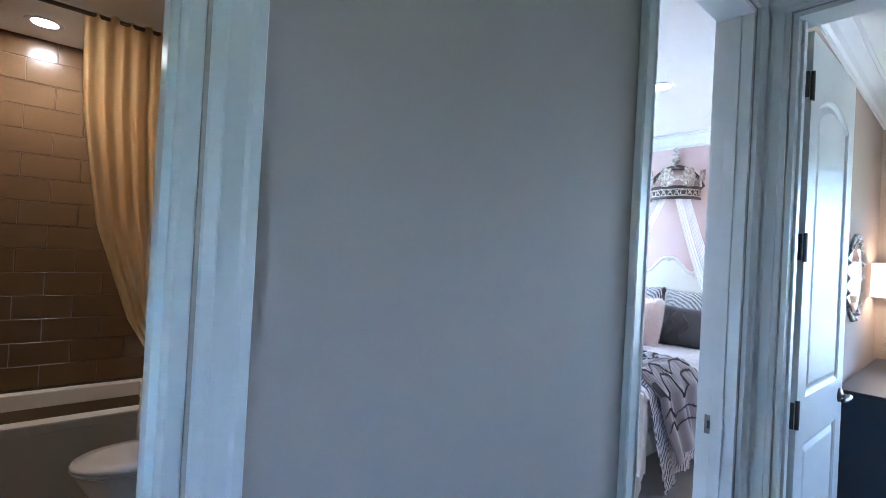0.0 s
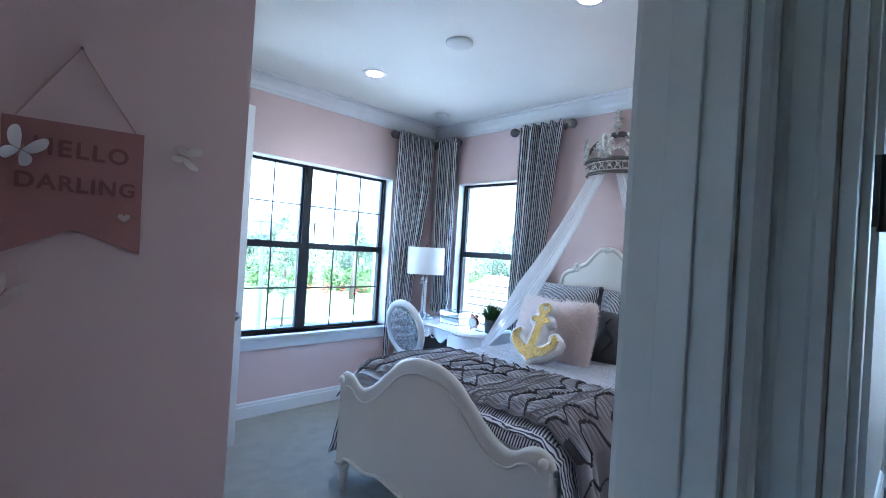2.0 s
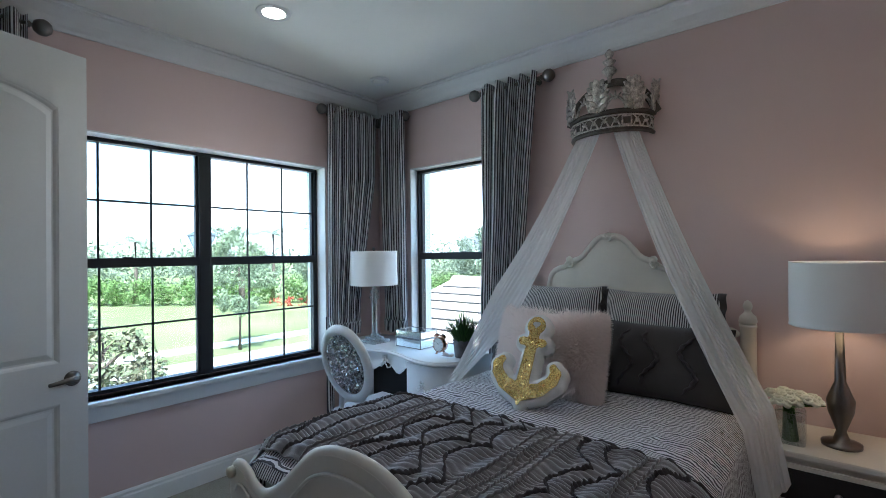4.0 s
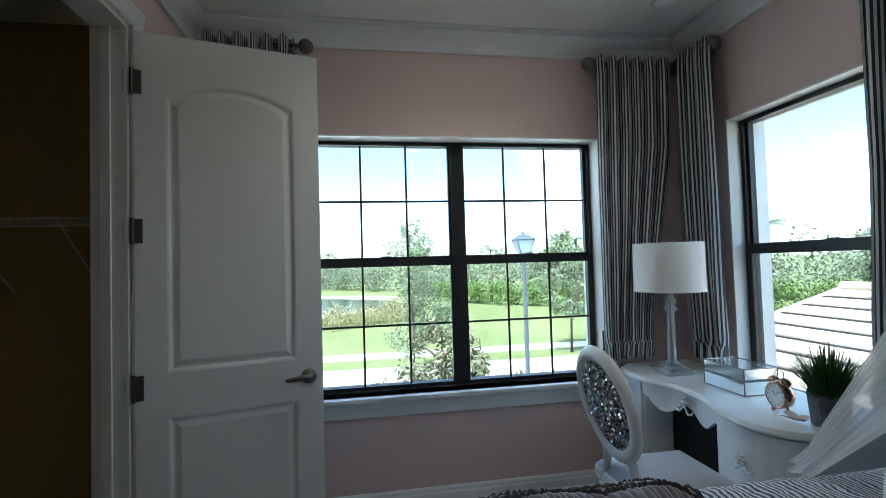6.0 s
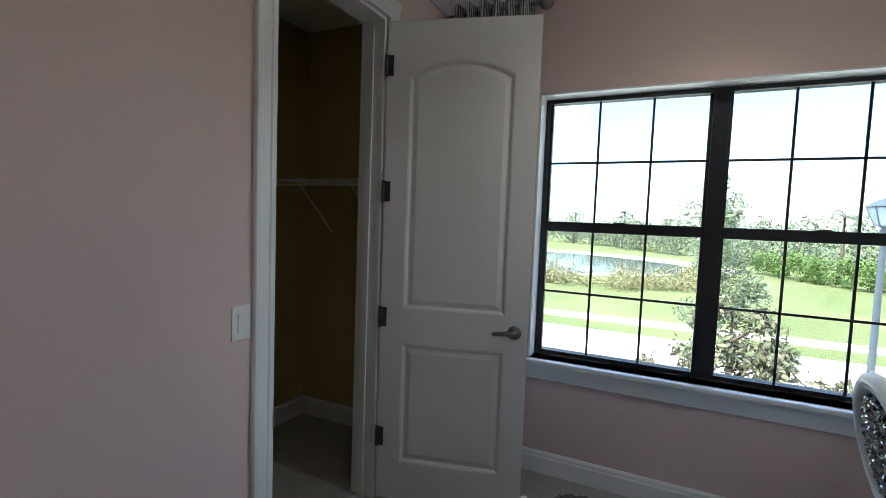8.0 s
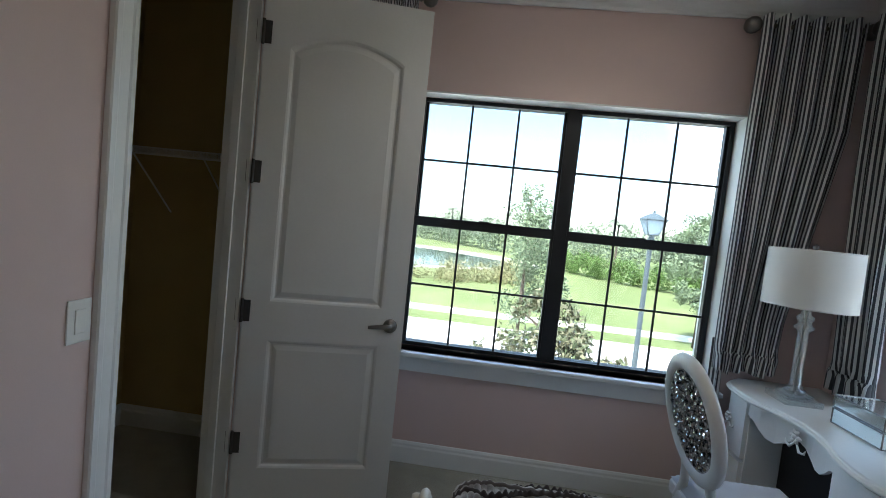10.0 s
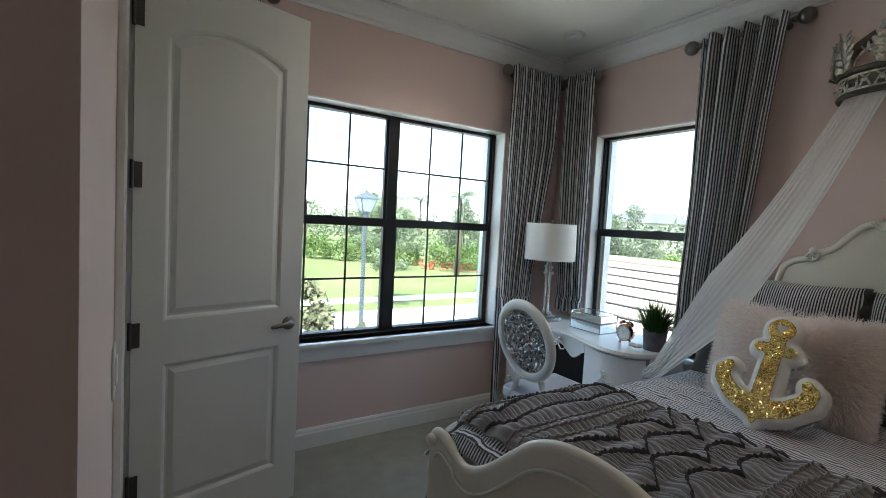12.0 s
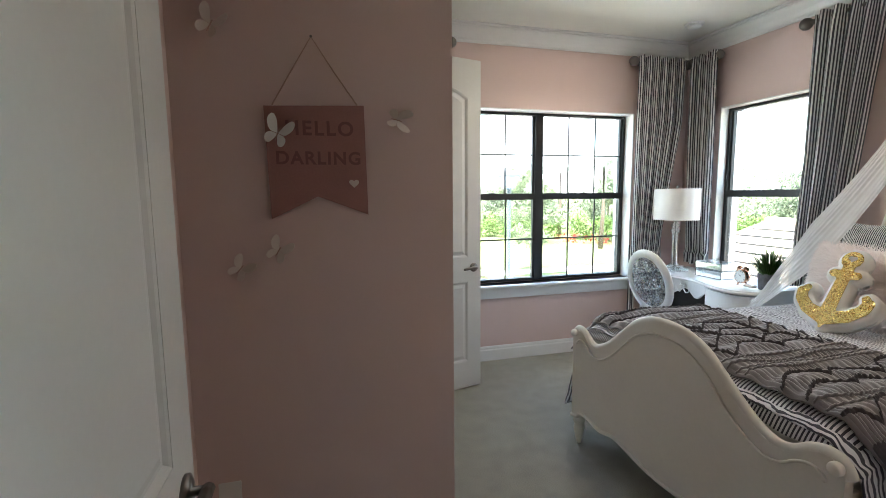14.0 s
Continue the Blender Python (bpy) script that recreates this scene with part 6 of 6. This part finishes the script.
# ---- bathroom ----
tub = thing("bathtub", "cream built-in bathtub with a flat apron", "bathtub", at=(0.85, 4.05, 0))
bm = bmesh.new()
bx(bm, (-0.09, 4.34, 0.40), (1.74, 4.418, 0.50), 0.01)
bx(bm, (-0.09, 3.80, 0.40), (0.0, 4.34, 0.50))
bx(bm, (1.64, 3.80, 0.40), (1.74, 4.34, 0.50))
bx(bm, (-0.09, 3.76, 0.05), (1.74, 4.34, 0.12))
part("tub_basin", bm, PORCELAIN, tub)
part("apron", cube((-0.09, 3.72, 0.001), (1.74, 3.758, 0.439), 0.004), PORCELAIN, tub)
part("front_rim", cube((-0.09, 3.70, 0.44), (1.74, 3.80, 0.50), 0.012), PORCELAIN, tub)
scu = thing("shower_curtain", "beige striped shower curtain gathered with a tie", "shower curtain", at=(1.5, 3.68, 2.4))
SCT = [(0, 1.19, 1.74), (0.2, 1.21, 1.74), (0.45, 1.30, 1.74), (0.66, 1.47, 1.74), (0.74, 1.58, 1.72), (0.78, 1.565, 1.73), (1, 1.53, 1.74)]


def sc_f(u, v):
    a, b = interp([(t[0], t[1]) for t in SCT], v), interp([(t[0], t[2]) for t in SCT], v)
    return (a + (b - a) * u, 3.66 + 0.022 * math.sin(u * 44 + v) + 0.012 * math.sin(u * 19 + 2 * v), 2.72 - 2.55 * v)


surf("curtain_cloth", sc_f, 90, 44, SHOWER, scu, thick=0.003)
part("tie_band", cube((1.59, 3.625, 0.815), (1.745, 3.695, 0.845), 0.006), SHOWER, scu)
part("rail", tube(bmesh.new(), [(-0.098, 3.66, 2.705), (1.748, 3.66, 2.705)], 0.012, 8), STEEL, scu)
toilet = thing("toilet", "cream toilet with a closed lid", "toilet", at=(1.45, 3.24, 0))


def bowl(nm, prof, material, cx=1.46, sx=1.32):
    bm = lathe(bmesh.new(), prof, (0, 0, 0), 28)
    for v in bm.verts:
        v.co = Vector((cx + v.co.x * sx, 3.24 + v.co.y, v.co.z))
    return part(nm, bm, material, toilet, smooth=True)


bowl("bowl", [(0.10, 0.001), (0.10, 0.03), (0.085, 0.1), (0.10, 0.2), (0.15, 0.32), (0.172, 0.375), (0.172, 0.385), (0, 0.386)], PORCELAIN)
bowl("seat", [(0.0, 0.388), (0.178, 0.388), (0.182, 0.396), (0.178, 0.405), (0, 0.406)], PORCELAIN)
bowl("lid", [(0.0, 0.409), (0.18, 0.409), (0.184, 0.417), (0.178, 0.428), (0.12, 0.436), (0, 0.438)], PORCELAIN)
part("tank", cube((1.60, 3.03, 0.38), (1.745, 3.45, 0.76), 0.02, 3), PORCELAIN, toilet)
part("tank_lid", cube((1.59, 3.02, 0.762), (1.747, 3.46, 0.79), 0.01), PORCELAIN, toilet)
bl = thing("bath_downlight", "round recessed bathroom downlight switched on", "downlight", at=(1.03, 4.10, 2.74))
part("trim_ring", lathe(bmesh.new(), [(0.062, 2.733), (0.09, 2.734), (0.094, 2.739), (0.062, 2.739), (0.062, 2.733)], (1.03, 4.10, 0), 28, None, False), TRIM, bl)
part("lens", lathe(bmesh.new(), [(0.0, 2.736), (0.062, 2.736), (0.062, 2.738), (0.0, 2.738)], (1.03, 4.10, 0), 28), BATHDISC, bl)

# ---- the next room ----
drs = thing("dresser", "navy blue dresser with crystal knobs along the wall", "dresser", at=(5.45, 0.8, 0))
part("body", cube((4.66, 0.60, 0.05), (6.27, 1.015, 0.82), 0.004), NAVY, drs)
part("top", cube((4.64, 0.585, 0.821), (6.28, 1.02, 0.85), 0.005), NAVY, drs)
for i in range(3):
    for j in range(3):
        x0 = 4.70 + 0.52 * j
        dd = part("drawer_front", cube((x0, 0.583, 0.09 + 0.245 * i), (x0 + 0.49, 0.5995, 0.31 + 0.245 * i), 0.003), NAVY, drs)
        for kx in (0.12, 0.37):
            part("knob", ball(bmesh.new(), (x0 + kx, 0.565, 0.20 + 0.245 * i), 0.018, 10), STEEL, dd, smooth=True)
potted_grass("potted_plant", "leafy green plant in a grey pot on the dresser", (5.70, 0.80, 0.85), 0.075, 0.11, 200, 0.17, 8)
olp = thing("dresser_lamp", "lit lamp with a tapered metal base and oval shade", "table lamp", at=(5.95, 0.80, 0.85))
part("base", lathe(bmesh.new(), [(0.07, 0.851), (0.07, 0.86), (0.055, 0.88), (0.03, 1.05), (0.028, 1.09), (0.06, 1.26), (0.062, 1.27), (0.01, 1.275), (0.01, 1.36), (0, 1.365)], (5.95, 0.80, 0), 20), STEEL, olp, smooth=True)
part("shade", shade(5.95, 0.80, 0.24, 1.36, 1.62), SHADEWARM, olp, "glowing pale shade", True)
mir = thing("wall_mirror", "scalloped silver-framed mirror on the tan wall", "mirror", at=(5.10, 1.04, 1.5))
bm = bmesh.new()
lathe(bm, [(0.0, 0.0), (0.24, 0.0), (0.25, 0.02), (0.22, 0.03), (0.19, 0.022), (0.0, 0.02)], (5.10, HY - 0.002, 1.50), 24, Matrix.Rotation(radians(90), 3, "X"))
part("mirror_disc", bm, MIRROR, mir)
bm = bmesh.new()
for q in range(18):
    a = q * math.pi / 9
    tube(bm, [(5.10 + r * math.cos(a + w), HY - 0.02 - o, 1.50 + r * math.sin(a + w)) for r, w, o in ((0.245, -0.14, 0), (0.275, 0, 0.012), (0.245, 0.14, 0))], [0.008, 0.016, 0.008], 6)
part("scalloped_rim", bm, CROWNM, mir, smooth=True)
oc = thing("black_curtain", "black curtain with grommets on a nickel rod", "curtain", at=(6.22, 0.6, 2.6))


def oc_f(u, v):
    return (6.22 - 0.035 * math.sin(u * 34), 0.78 - 0.55 * u, 2.72 - 2.68 * v)


surf("panel", oc_f, 80, 20, BLACKCLOTH, oc, thick=0.003)
rod("curtain_rod", (6.22, 0.80, 2.68), (6.22, -1.9, 2.68), (True, True), (1, 0, 0))

# ---- outside ----
GZ = -2.9


def sheet(name, a, b, z0, z1, material, label):
    return tagged(part(name, cube((a[0], a[1], z0), (b[0], b[1], z1)), material), label, kind="structure")


bm = bmesh.new()
bmesh.ops.create_grid(bm, x_segments=60, y_segments=60, size=1500)
for v in bm.verts:
    v.co.z = GZ
tagged(part("ground", bm, GRASS), "mown green lawn reaching to the horizon", kind="structure")
sheet("road", (-200, 8.2), (300, 21.4), GZ + 0.004, GZ + 0.02, PAVER, "pale paver road in front of the house")
sheet("kerb", (-200, 21.4), (300, 21.6), GZ + 0.004, GZ + 0.12, CONCRETE, "pale concrete kerb beside the road")
sheet("pavement", (-200, 24.0), (300, 25.3), GZ + 0.004, GZ + 0.05, CONCRETE, "pale concrete footpath across the lawn")


def disc(name, cx, cy, rx, ry, z, material, label, seed):
    bm = bmesh.new()
    vs = [bm.verts.new((cx + rx * (1 + 0.1 * math.sin(3 * t + seed)) * math.cos(t), cy + ry * (1 + 0.08 * math.sin(2 * t + seed)) * math.sin(t), z)) for t in [i * math.pi / 32 for i in range(64)]]
    bm.faces.new(vs)
    return tagged(part(name, bm, material), label, kind="structure")


disc("sand_bank", -13, 58, 22, 20, GZ + 0.03, SAND, "pale sandy bank round the pond", 1)
disc("water", -14, 57, 20, 15, GZ + 0.06, WATERM, "calm pond beyond the lawn", 2)


def leaf_cloud(centres, n, size, seed, squash=1.0):
    """n small leaf blades spread through balls of leaves; centres: (x, y, z, radius)."""
    rg = np.random.default_rng(seed)
    c = np.array(centres, float)
    k = rg.choice(len(c), n, p=c[:, 3] ** 2 / (c[:, 3] ** 2).sum())
    d = rg.normal(0, 1, (n, 3))
    d /= np.linalg.norm(d, axis=1)[:, None]
    r = c[k, 3] * rg.uniform(0.45, 1.08, n)
    p = c[k, :3] + d * r[:, None] * np.array([1, 1, squash])
    a = rg.normal(0, 1, (n, 3))
    a /= np.linalg.norm(a, axis=1)[:, None]
    b = np.cross(a, d + 0.3 * rg.normal(0, 1, (n, 3)))
    b /= np.linalg.norm(b, axis=1)[:, None]
    s = size * rg.uniform(0.6, 1.3, n)[:, None]
    v = np.stack([p - a * s, p + b * s * 0.38, p + a * s, p - b * s * 0.38], 1).reshape(-1, 3)
    f = np.arange(4 * n).reshape(-1, 4)
    return v, f


def leaf_part(name, v, f, material, parent=None, label="", kind=""):
    me = bpy.data.meshes.new(name)
    me.from_pydata(v.tolist(), [], f.tolist())
    me.materials.append(material)
    o = new(name, me)
    if parent:
        o.parent = parent
        o.location = -parent.location
    return tagged(o, label, kind=kind)


def tree(name, label, x, y, h, crown_r, crown_lo, n, size, material, seed, conic=False, trunk_r=0.1):
    rg = random.Random(seed)
    t = thing(name, label, "tree", at=(x, y, GZ))
    bm = bmesh.new()
    tube(bm, [(x, y, GZ), (x + 0.03, y, GZ + h * 0.3), (x, y + 0.04, GZ + h * 0.65), (x, y, GZ + h * 0.92)], [trunk_r, trunk_r * 0.85, trunk_r * 0.5, trunk_r * 0.15], 8)
    part("trunk", bm, BARK, t, smooth=True)
    cs = []
    for k in range(34):
        q = rg.random()
        z = GZ + crown_lo + (h - crown_lo) * q
        prof = (1 - q) ** 0.8 + 0.12 if conic else math.sqrt(max(0.05, 1 - (2 * q - 0.9) ** 2))
        a, r = rg.uniform(0, 2 * math.pi), crown_r * prof * math.sqrt(rg.random())
        cs.append((x + r * math.cos(a), y + r * math.sin(a), z, crown_r * rg.uniform(0.2, 0.38) * (0.5 + 0.5 * prof)))
        if k < 14:
            bm = bmesh.new()
            zb = max(GZ + h * 0.22, z - r * 0.7)
            tube(bm, [(x, y, zb), (x + 0.5 * r * math.cos(a), y + 0.5 * r * math.sin(a), zb + (z - zb) * 0.6), (x + r * math.cos(a), y + r * math.sin(a), z)], [trunk_r * 0.35, trunk_r * 0.22, trunk_r * 0.08], 5)
            part("limb", bm, BARK, t)
    v, f = leaf_cloud(cs, n, size, seed)
    leaf_part("crown", v, f, material, t)
    return t


tree("magnolia", "young magnolia with glossy and bronze leaves below the window", 5.36, 10.8, 3.25, 0.95, 0.7, 3200, 0.075, LEAF2, 3)
tree("magnolia", "low magnolia shrub with bronze leaves by the road", 6.6, 10.3, 2.4, 0.45, 0.7, 600, 0.09, LEAF2, 9)
tree("magnolia", "low magnolia shrub with bronze leaves by the road", 4.2, 10.2, 2.35, 0.35, 0.7, 420, 0.09, LEAF2, 19)
tree("street_tree", "airy light green street tree across the road", 5.65, 19.9, 5.9, 1.75, 1.0, 7500, 0.08, LEAF1, 5)
tree("street_tree", "airy light green street tree by the footpath", 13.5, 22.9, 5.7, 1.4, 1.9, 5000, 0.10, LEAF1, 6, trunk_r=0.08)
tree("street_tree", "airy light green street tree by the footpath", 21.0, 22.8, 5.9, 1.6, 1.9, 4500, 0.11, LEAF1, 7, trunk_r=0.08)
tree("lawn_tree", "rounded green tree beyond the lawn", 30.0, 40.0, 6.5, 2.6, 1.6, 6000, 0.15, LEAF4, 12)
tree("lawn_tree", "rounded green tree beyond the lawn", 23.0, 47.0, 7.0, 2.8, 1.6, 6000, 0.16, LEAF4, 13)
tree("lawn_tree", "rounded green tree beyond the lawn", 39.0, 27.0, 6.5, 2.8, 1.6, 6000, 0.15, LEAF4, 14)


def palm(x, y, h, n, seed, ln=2.0):
    rg = random.Random(seed)
    p = thing("palm_tree", "tall palm with feathery fronds in the distance", "palm", "palm trees", at=(x, y, GZ))
    part("trunk", tube(bmesh.new(), [(x, y, GZ), (x + 0.15, y, GZ + h * 0.5), (x + 0.1, y, GZ + h)], [0.2, 0.15, 0.12], 8), BARK, p, smooth=True)
    vs, fs = [], []
    for k in range(n):
        a = k * 2.399 + rg.uniform(-0.2, 0.2)
        el = rg.uniform(-0.1, 1.2)
        d = np.array([math.cos(a), math.sin(a), 0])
        sd = np.array([-d[1], d[0], 0])
        for q in range(14):
            t = (q + 1) / 14
            c = np.array([x + 0.1, y, GZ + h]) + d * ln * t * math.cos(el * (1 - 0.4 * t)) + np.array([0, 0, ln * (t * math.sin(el) - 0.75 * t * t)])
            w = 0.5 * ln * 0.5 * math.sin(math.pi * (0.12 + 0.85 * t))
            for s in (-1, 1):
                b0 = len(vs)
                tip = c + sd * s * w + d * 0.25 * w - np.array([0, 0, 0.5 * w])
                vs += [tuple(c), tuple(c + d * 0.09 * ln / 2), tuple(tip)]
                fs.append((b0, b0 + 1, b0 + 2))
    leaf_part("fronds", np.array(vs), np.array(fs), LEAF4, p)
    return p


for i, (x, y, h) in enumerate(((-3.5, 98, 6.8), (-14, 105, 6.6), (17.5, 52, 5.8), (20, 36, 6.0), (24.5, 33, 6.4), (9, 55, 5.6), (31, 30, 6.2), (40, 20, 6.2), (46, 14, 5.6), (-30, 72, 6), (27, 44, 6.5), (52, 26, 6.5))):
    palm(x, y, h, 16, i + 20, 2.1)


def hedge_row(name, label, pts, h, w, n, size, material, seed, kind="stuff"):
    rg = random.Random(seed)
    cs = []
    for (x0, y0), (x1, y1) in zip(pts, pts[1:]):
        m = max(2, int(math.hypot(x1 - x0, y1 - y0) / (w * 0.5)))
        for k in range(m):
            t = (k + rg.random()) / m
            hh = h * rg.uniform(0.8, 1.1)
            for zf in (0.3, 0.72):
                cs.append((x0 + (x1 - x0) * t + rg.uniform(-w, w) * 0.35, y0 + (y1 - y0) * t + rg.uniform(-w, w) * 0.35, GZ + hh * zf, max(w * 0.45, h * 0.3) * rg.uniform(0.8, 1.15)))
    v, f = leaf_cloud(cs, n, size, seed)
    return leaf_part(name, v, f, material, None, label, kind)


hedge_row("hedge", "clipped bright green hedge at the lawn's edge", [(13.0, 58), (16, 50), (21.5, 44.5), (28, 38.5), (36, 30), (44, 20), (50, 10)], 2.4, 1.8, 26000, 0.15, LEAF3, 31)
hedge_row("hedge", "flowering red shrubs before the hedge", [(24, 39), (27, 35.5), (31, 31.5)], 0.8, 0.8, 260, 0.16, FLOWER, 32)
hedge_row("woodland", "distant belt of mixed green trees", [(-140, 150), (-60, 130), (-10, 105), (14, 72), (30, 56), (44, 42), (56, 28), (66, 10), (70, -8)], 4.4, 5.0, 60000, 0.24, LEAF4, 33)
hedge_row("woodland", "distant belt of mixed green trees", [(-200, 200), (-60, 185), (20, 150), (70, 90), (100, 40), (110, -40)], 6.5, 9.0, 22000, 0.55, LEAF4, 34)
hedge_row("reeds", "tan reeds along the pond bank", [(-14, 38), (-5, 36.5), (1, 36), (5, 38), (7.5, 44)], 0.42, 3.2, 22000, 0.11, REED, 35)

lp = thing("street_lamp", "dark street lamp post with a glazed lantern", "street lamp", at=(7.81, 12.97, GZ))
part("pole", lathe(bmesh.new(), [(0.13, 0), (0.13, 0.35), (0.08, 0.45), (0.065, 0.6), (0.05, 4.35), (0.06, 4.4), (0.075, 4.45), (0.05, 4.5), (0.09, 4.54)], (7.81, 12.97, GZ), 14), POSTM, lp, smooth=True)
bm = bmesh.new()
lo, hi, zb, zt = 0.11, 0.22, 1.65, 1.98
for s1 in (-1, 1):
    for s2 in (-1, 1):
        tube(bm, [(7.81 + s1 * lo, 12.97 + s2 * lo, zb), (7.81 + s1 * hi, 12.97 + s2 * hi, zt)], 0.014, 6)
for r, z in ((lo, zb), (hi, zt)):
    tube(bm, [(7.81 - r, 12.97 - r, z), (7.81 + r, 12.97 - r, z), (7.81 + r, 12.97 + r, z), (7.81 - r, 12.97 + r, z)], 0.015, 6, True)
part("lantern_frame", bm, POSTM, lp)
for k in range(4):
    m = Matrix.Translation((7.81, 12.97, 0)) @ Matrix.Rotation(k * math.pi / 2, 4, "Z")
    part("pane", prism(bmesh.new(), [tuple(m @ Vector(p)) for p in ((-lo, lo, zb), (lo, lo, zb), (hi, hi, zt), (-hi, hi, zt))], m.to_3x3() @ Vector((0, 0.006, 0))), MILK, lp)
part("cap", lathe(bmesh.new(), [(0.36, 1.985), (0.35, 2.0), (0.12, 2.12), (0.05, 2.13), (0.03, 2.17), (0.035, 2.19), (0.0, 2.21)], (7.81, 12.97, 0), 4, Matrix.Rotation(math.pi / 4, 3, "Z")), POSTM, lp)

# low house far beyond the hedge
far = thing("far_house", "long low stucco house with a grey hip roof", "house", at=(101.0, 67.0, GZ))
FA = Matrix.Translation((101.0, 67.0, GZ)) @ Matrix.Rotation(radians(-56), 4, "Z")


def far_part(nm, bm, material, parent):
    bm.transform(FA)
    return part(nm, bm, material, parent)


far_wall = far_part("wall", cube((-9, -5, 0), (9, 5, 6.6)), STUCCO, far)
bm = bmesh.new()
lo = [bm.verts.new(p) for p in ((-9.9, -5.9, 6.605), (9.9, -5.9, 6.605), (9.9, 5.9, 6.605), (-9.9, 5.9, 6.605))]
hi = [bm.verts.new(p) for p in ((-5.5, 0, 9.0), (5.5, 0, 9.0))]
for ring in ((lo[0], lo[1], hi[1], hi[0]), (lo[1], lo[2], hi[1]), (lo[2], lo[3], hi[0], hi[1]), (lo[3], lo[0], hi[0]), lo[::-1]):
    bm.faces.new(ring)
far_part("roof", bm, POTM, far)
for x in (-7, -3.5, 0, 3.5, 7):
    far_part("window", cube((x - 0.9, -5.03, 4.0), (x + 0.9, -4.995, 5.9), 0.01), BLACKF, far)

# tiled wing of the house below the east window
wing = thing("house_wing", "stucco wing with a pale tiled hip roof", "house", at=(10, 4, GZ))
part("wall", cube((6.9, -4.0, GZ), (16.5, 8.7, -0.85)), STUCCO, wing)
RE, RR, RX0, RX1 = -0.75, 0.80, 6.7, 12.2


rows = 13
for k in range(rows):
    x0, x1 = RX0 + (RX1 - RX0) * k / rows, RX0 + (RX1 - RX0) * (k + 1) / rows
    y_hi = 8.9
    bm = bmesh.new()
    z0, z1 = RE + (x0 - RX0) * 0.285, RE + (x1 - RX0) * 0.285
    ring = [(x0, -4.2, z0 + 0.03), (x1 + 0.04, -4.2, z1 + 0.006), (x1 + 0.04, -4.2, z1 - 0.05), (x0, -4.2, z0 - 0.03)]
    prism(bm, ring, (0, y_hi + 4.2, 0))
    part("roof_tile_course", bm, ROOFM, wing)
    # dark joint bar, also painted in for the shadow line under the course
    part("joint_shadow_bar", cube((x0 - 0.05, -4.2, z0 - 0.028), (x0 - 0.002, y_hi, z0 + 0.01)), DARKW, wing)
part("roof_back", prism(bmesh.new(), [(RX1, -4.2, RR + 0.01), (RX1 + 5.4, -4.2, RE), (RX1 + 5.4, -4.2, RE - 0.06), (RX1, -4.2, RR - 0.05)], (0, 13.1, 0)), ROOFM, wing)
part("gable", prism(bmesh.new(), [(6.9, 8.68, -0.85), (16.5, 8.68, -0.85), (RX1, 8.68, RR - 0.06)], (0, 0.02, 0)), STUCCO, wing)
part("rake_board", tube(bmesh.new(), [(RX0, 8.9, RE), (RX1, 8.9, RR)], 0.06, 6), ROOFM, wing)
part("ridge", tube(bmesh.new(), [(RX1, -4.2, RR + 0.04), (RX1, 8.9, RR + 0.04)], 0.1, 8), ROOFM, wing)

# tiles of the tub wall, each its own piece
tile_w, tile_h = 0.30, 0.15
tbm = cube((0.002, 0, 0.002), (tile_w - 0.002, 0.008, tile_h - 0.002), 0.0015, 1)
tile_mesh = bpy.data.meshes.new("tile")
tbm.to_mesh(tile_mesh)
tbm.free()
tile_mesh.materials.append(BATHTILE)
tile_wall = bpy.data.objects["wall_bath_north"]
for r in range(15):
    for c in range(7):
        x = -0.1 + c * tile_w - (tile_w / 2 if r % 2 else 0)
        if x < -0.15 or x + tile_w > 1.76:
            continue
        o = new("tile", tile_mesh)
        o.parent = tile_wall
        o.location = (x, 4.43, 0.505 + r * tile_h)
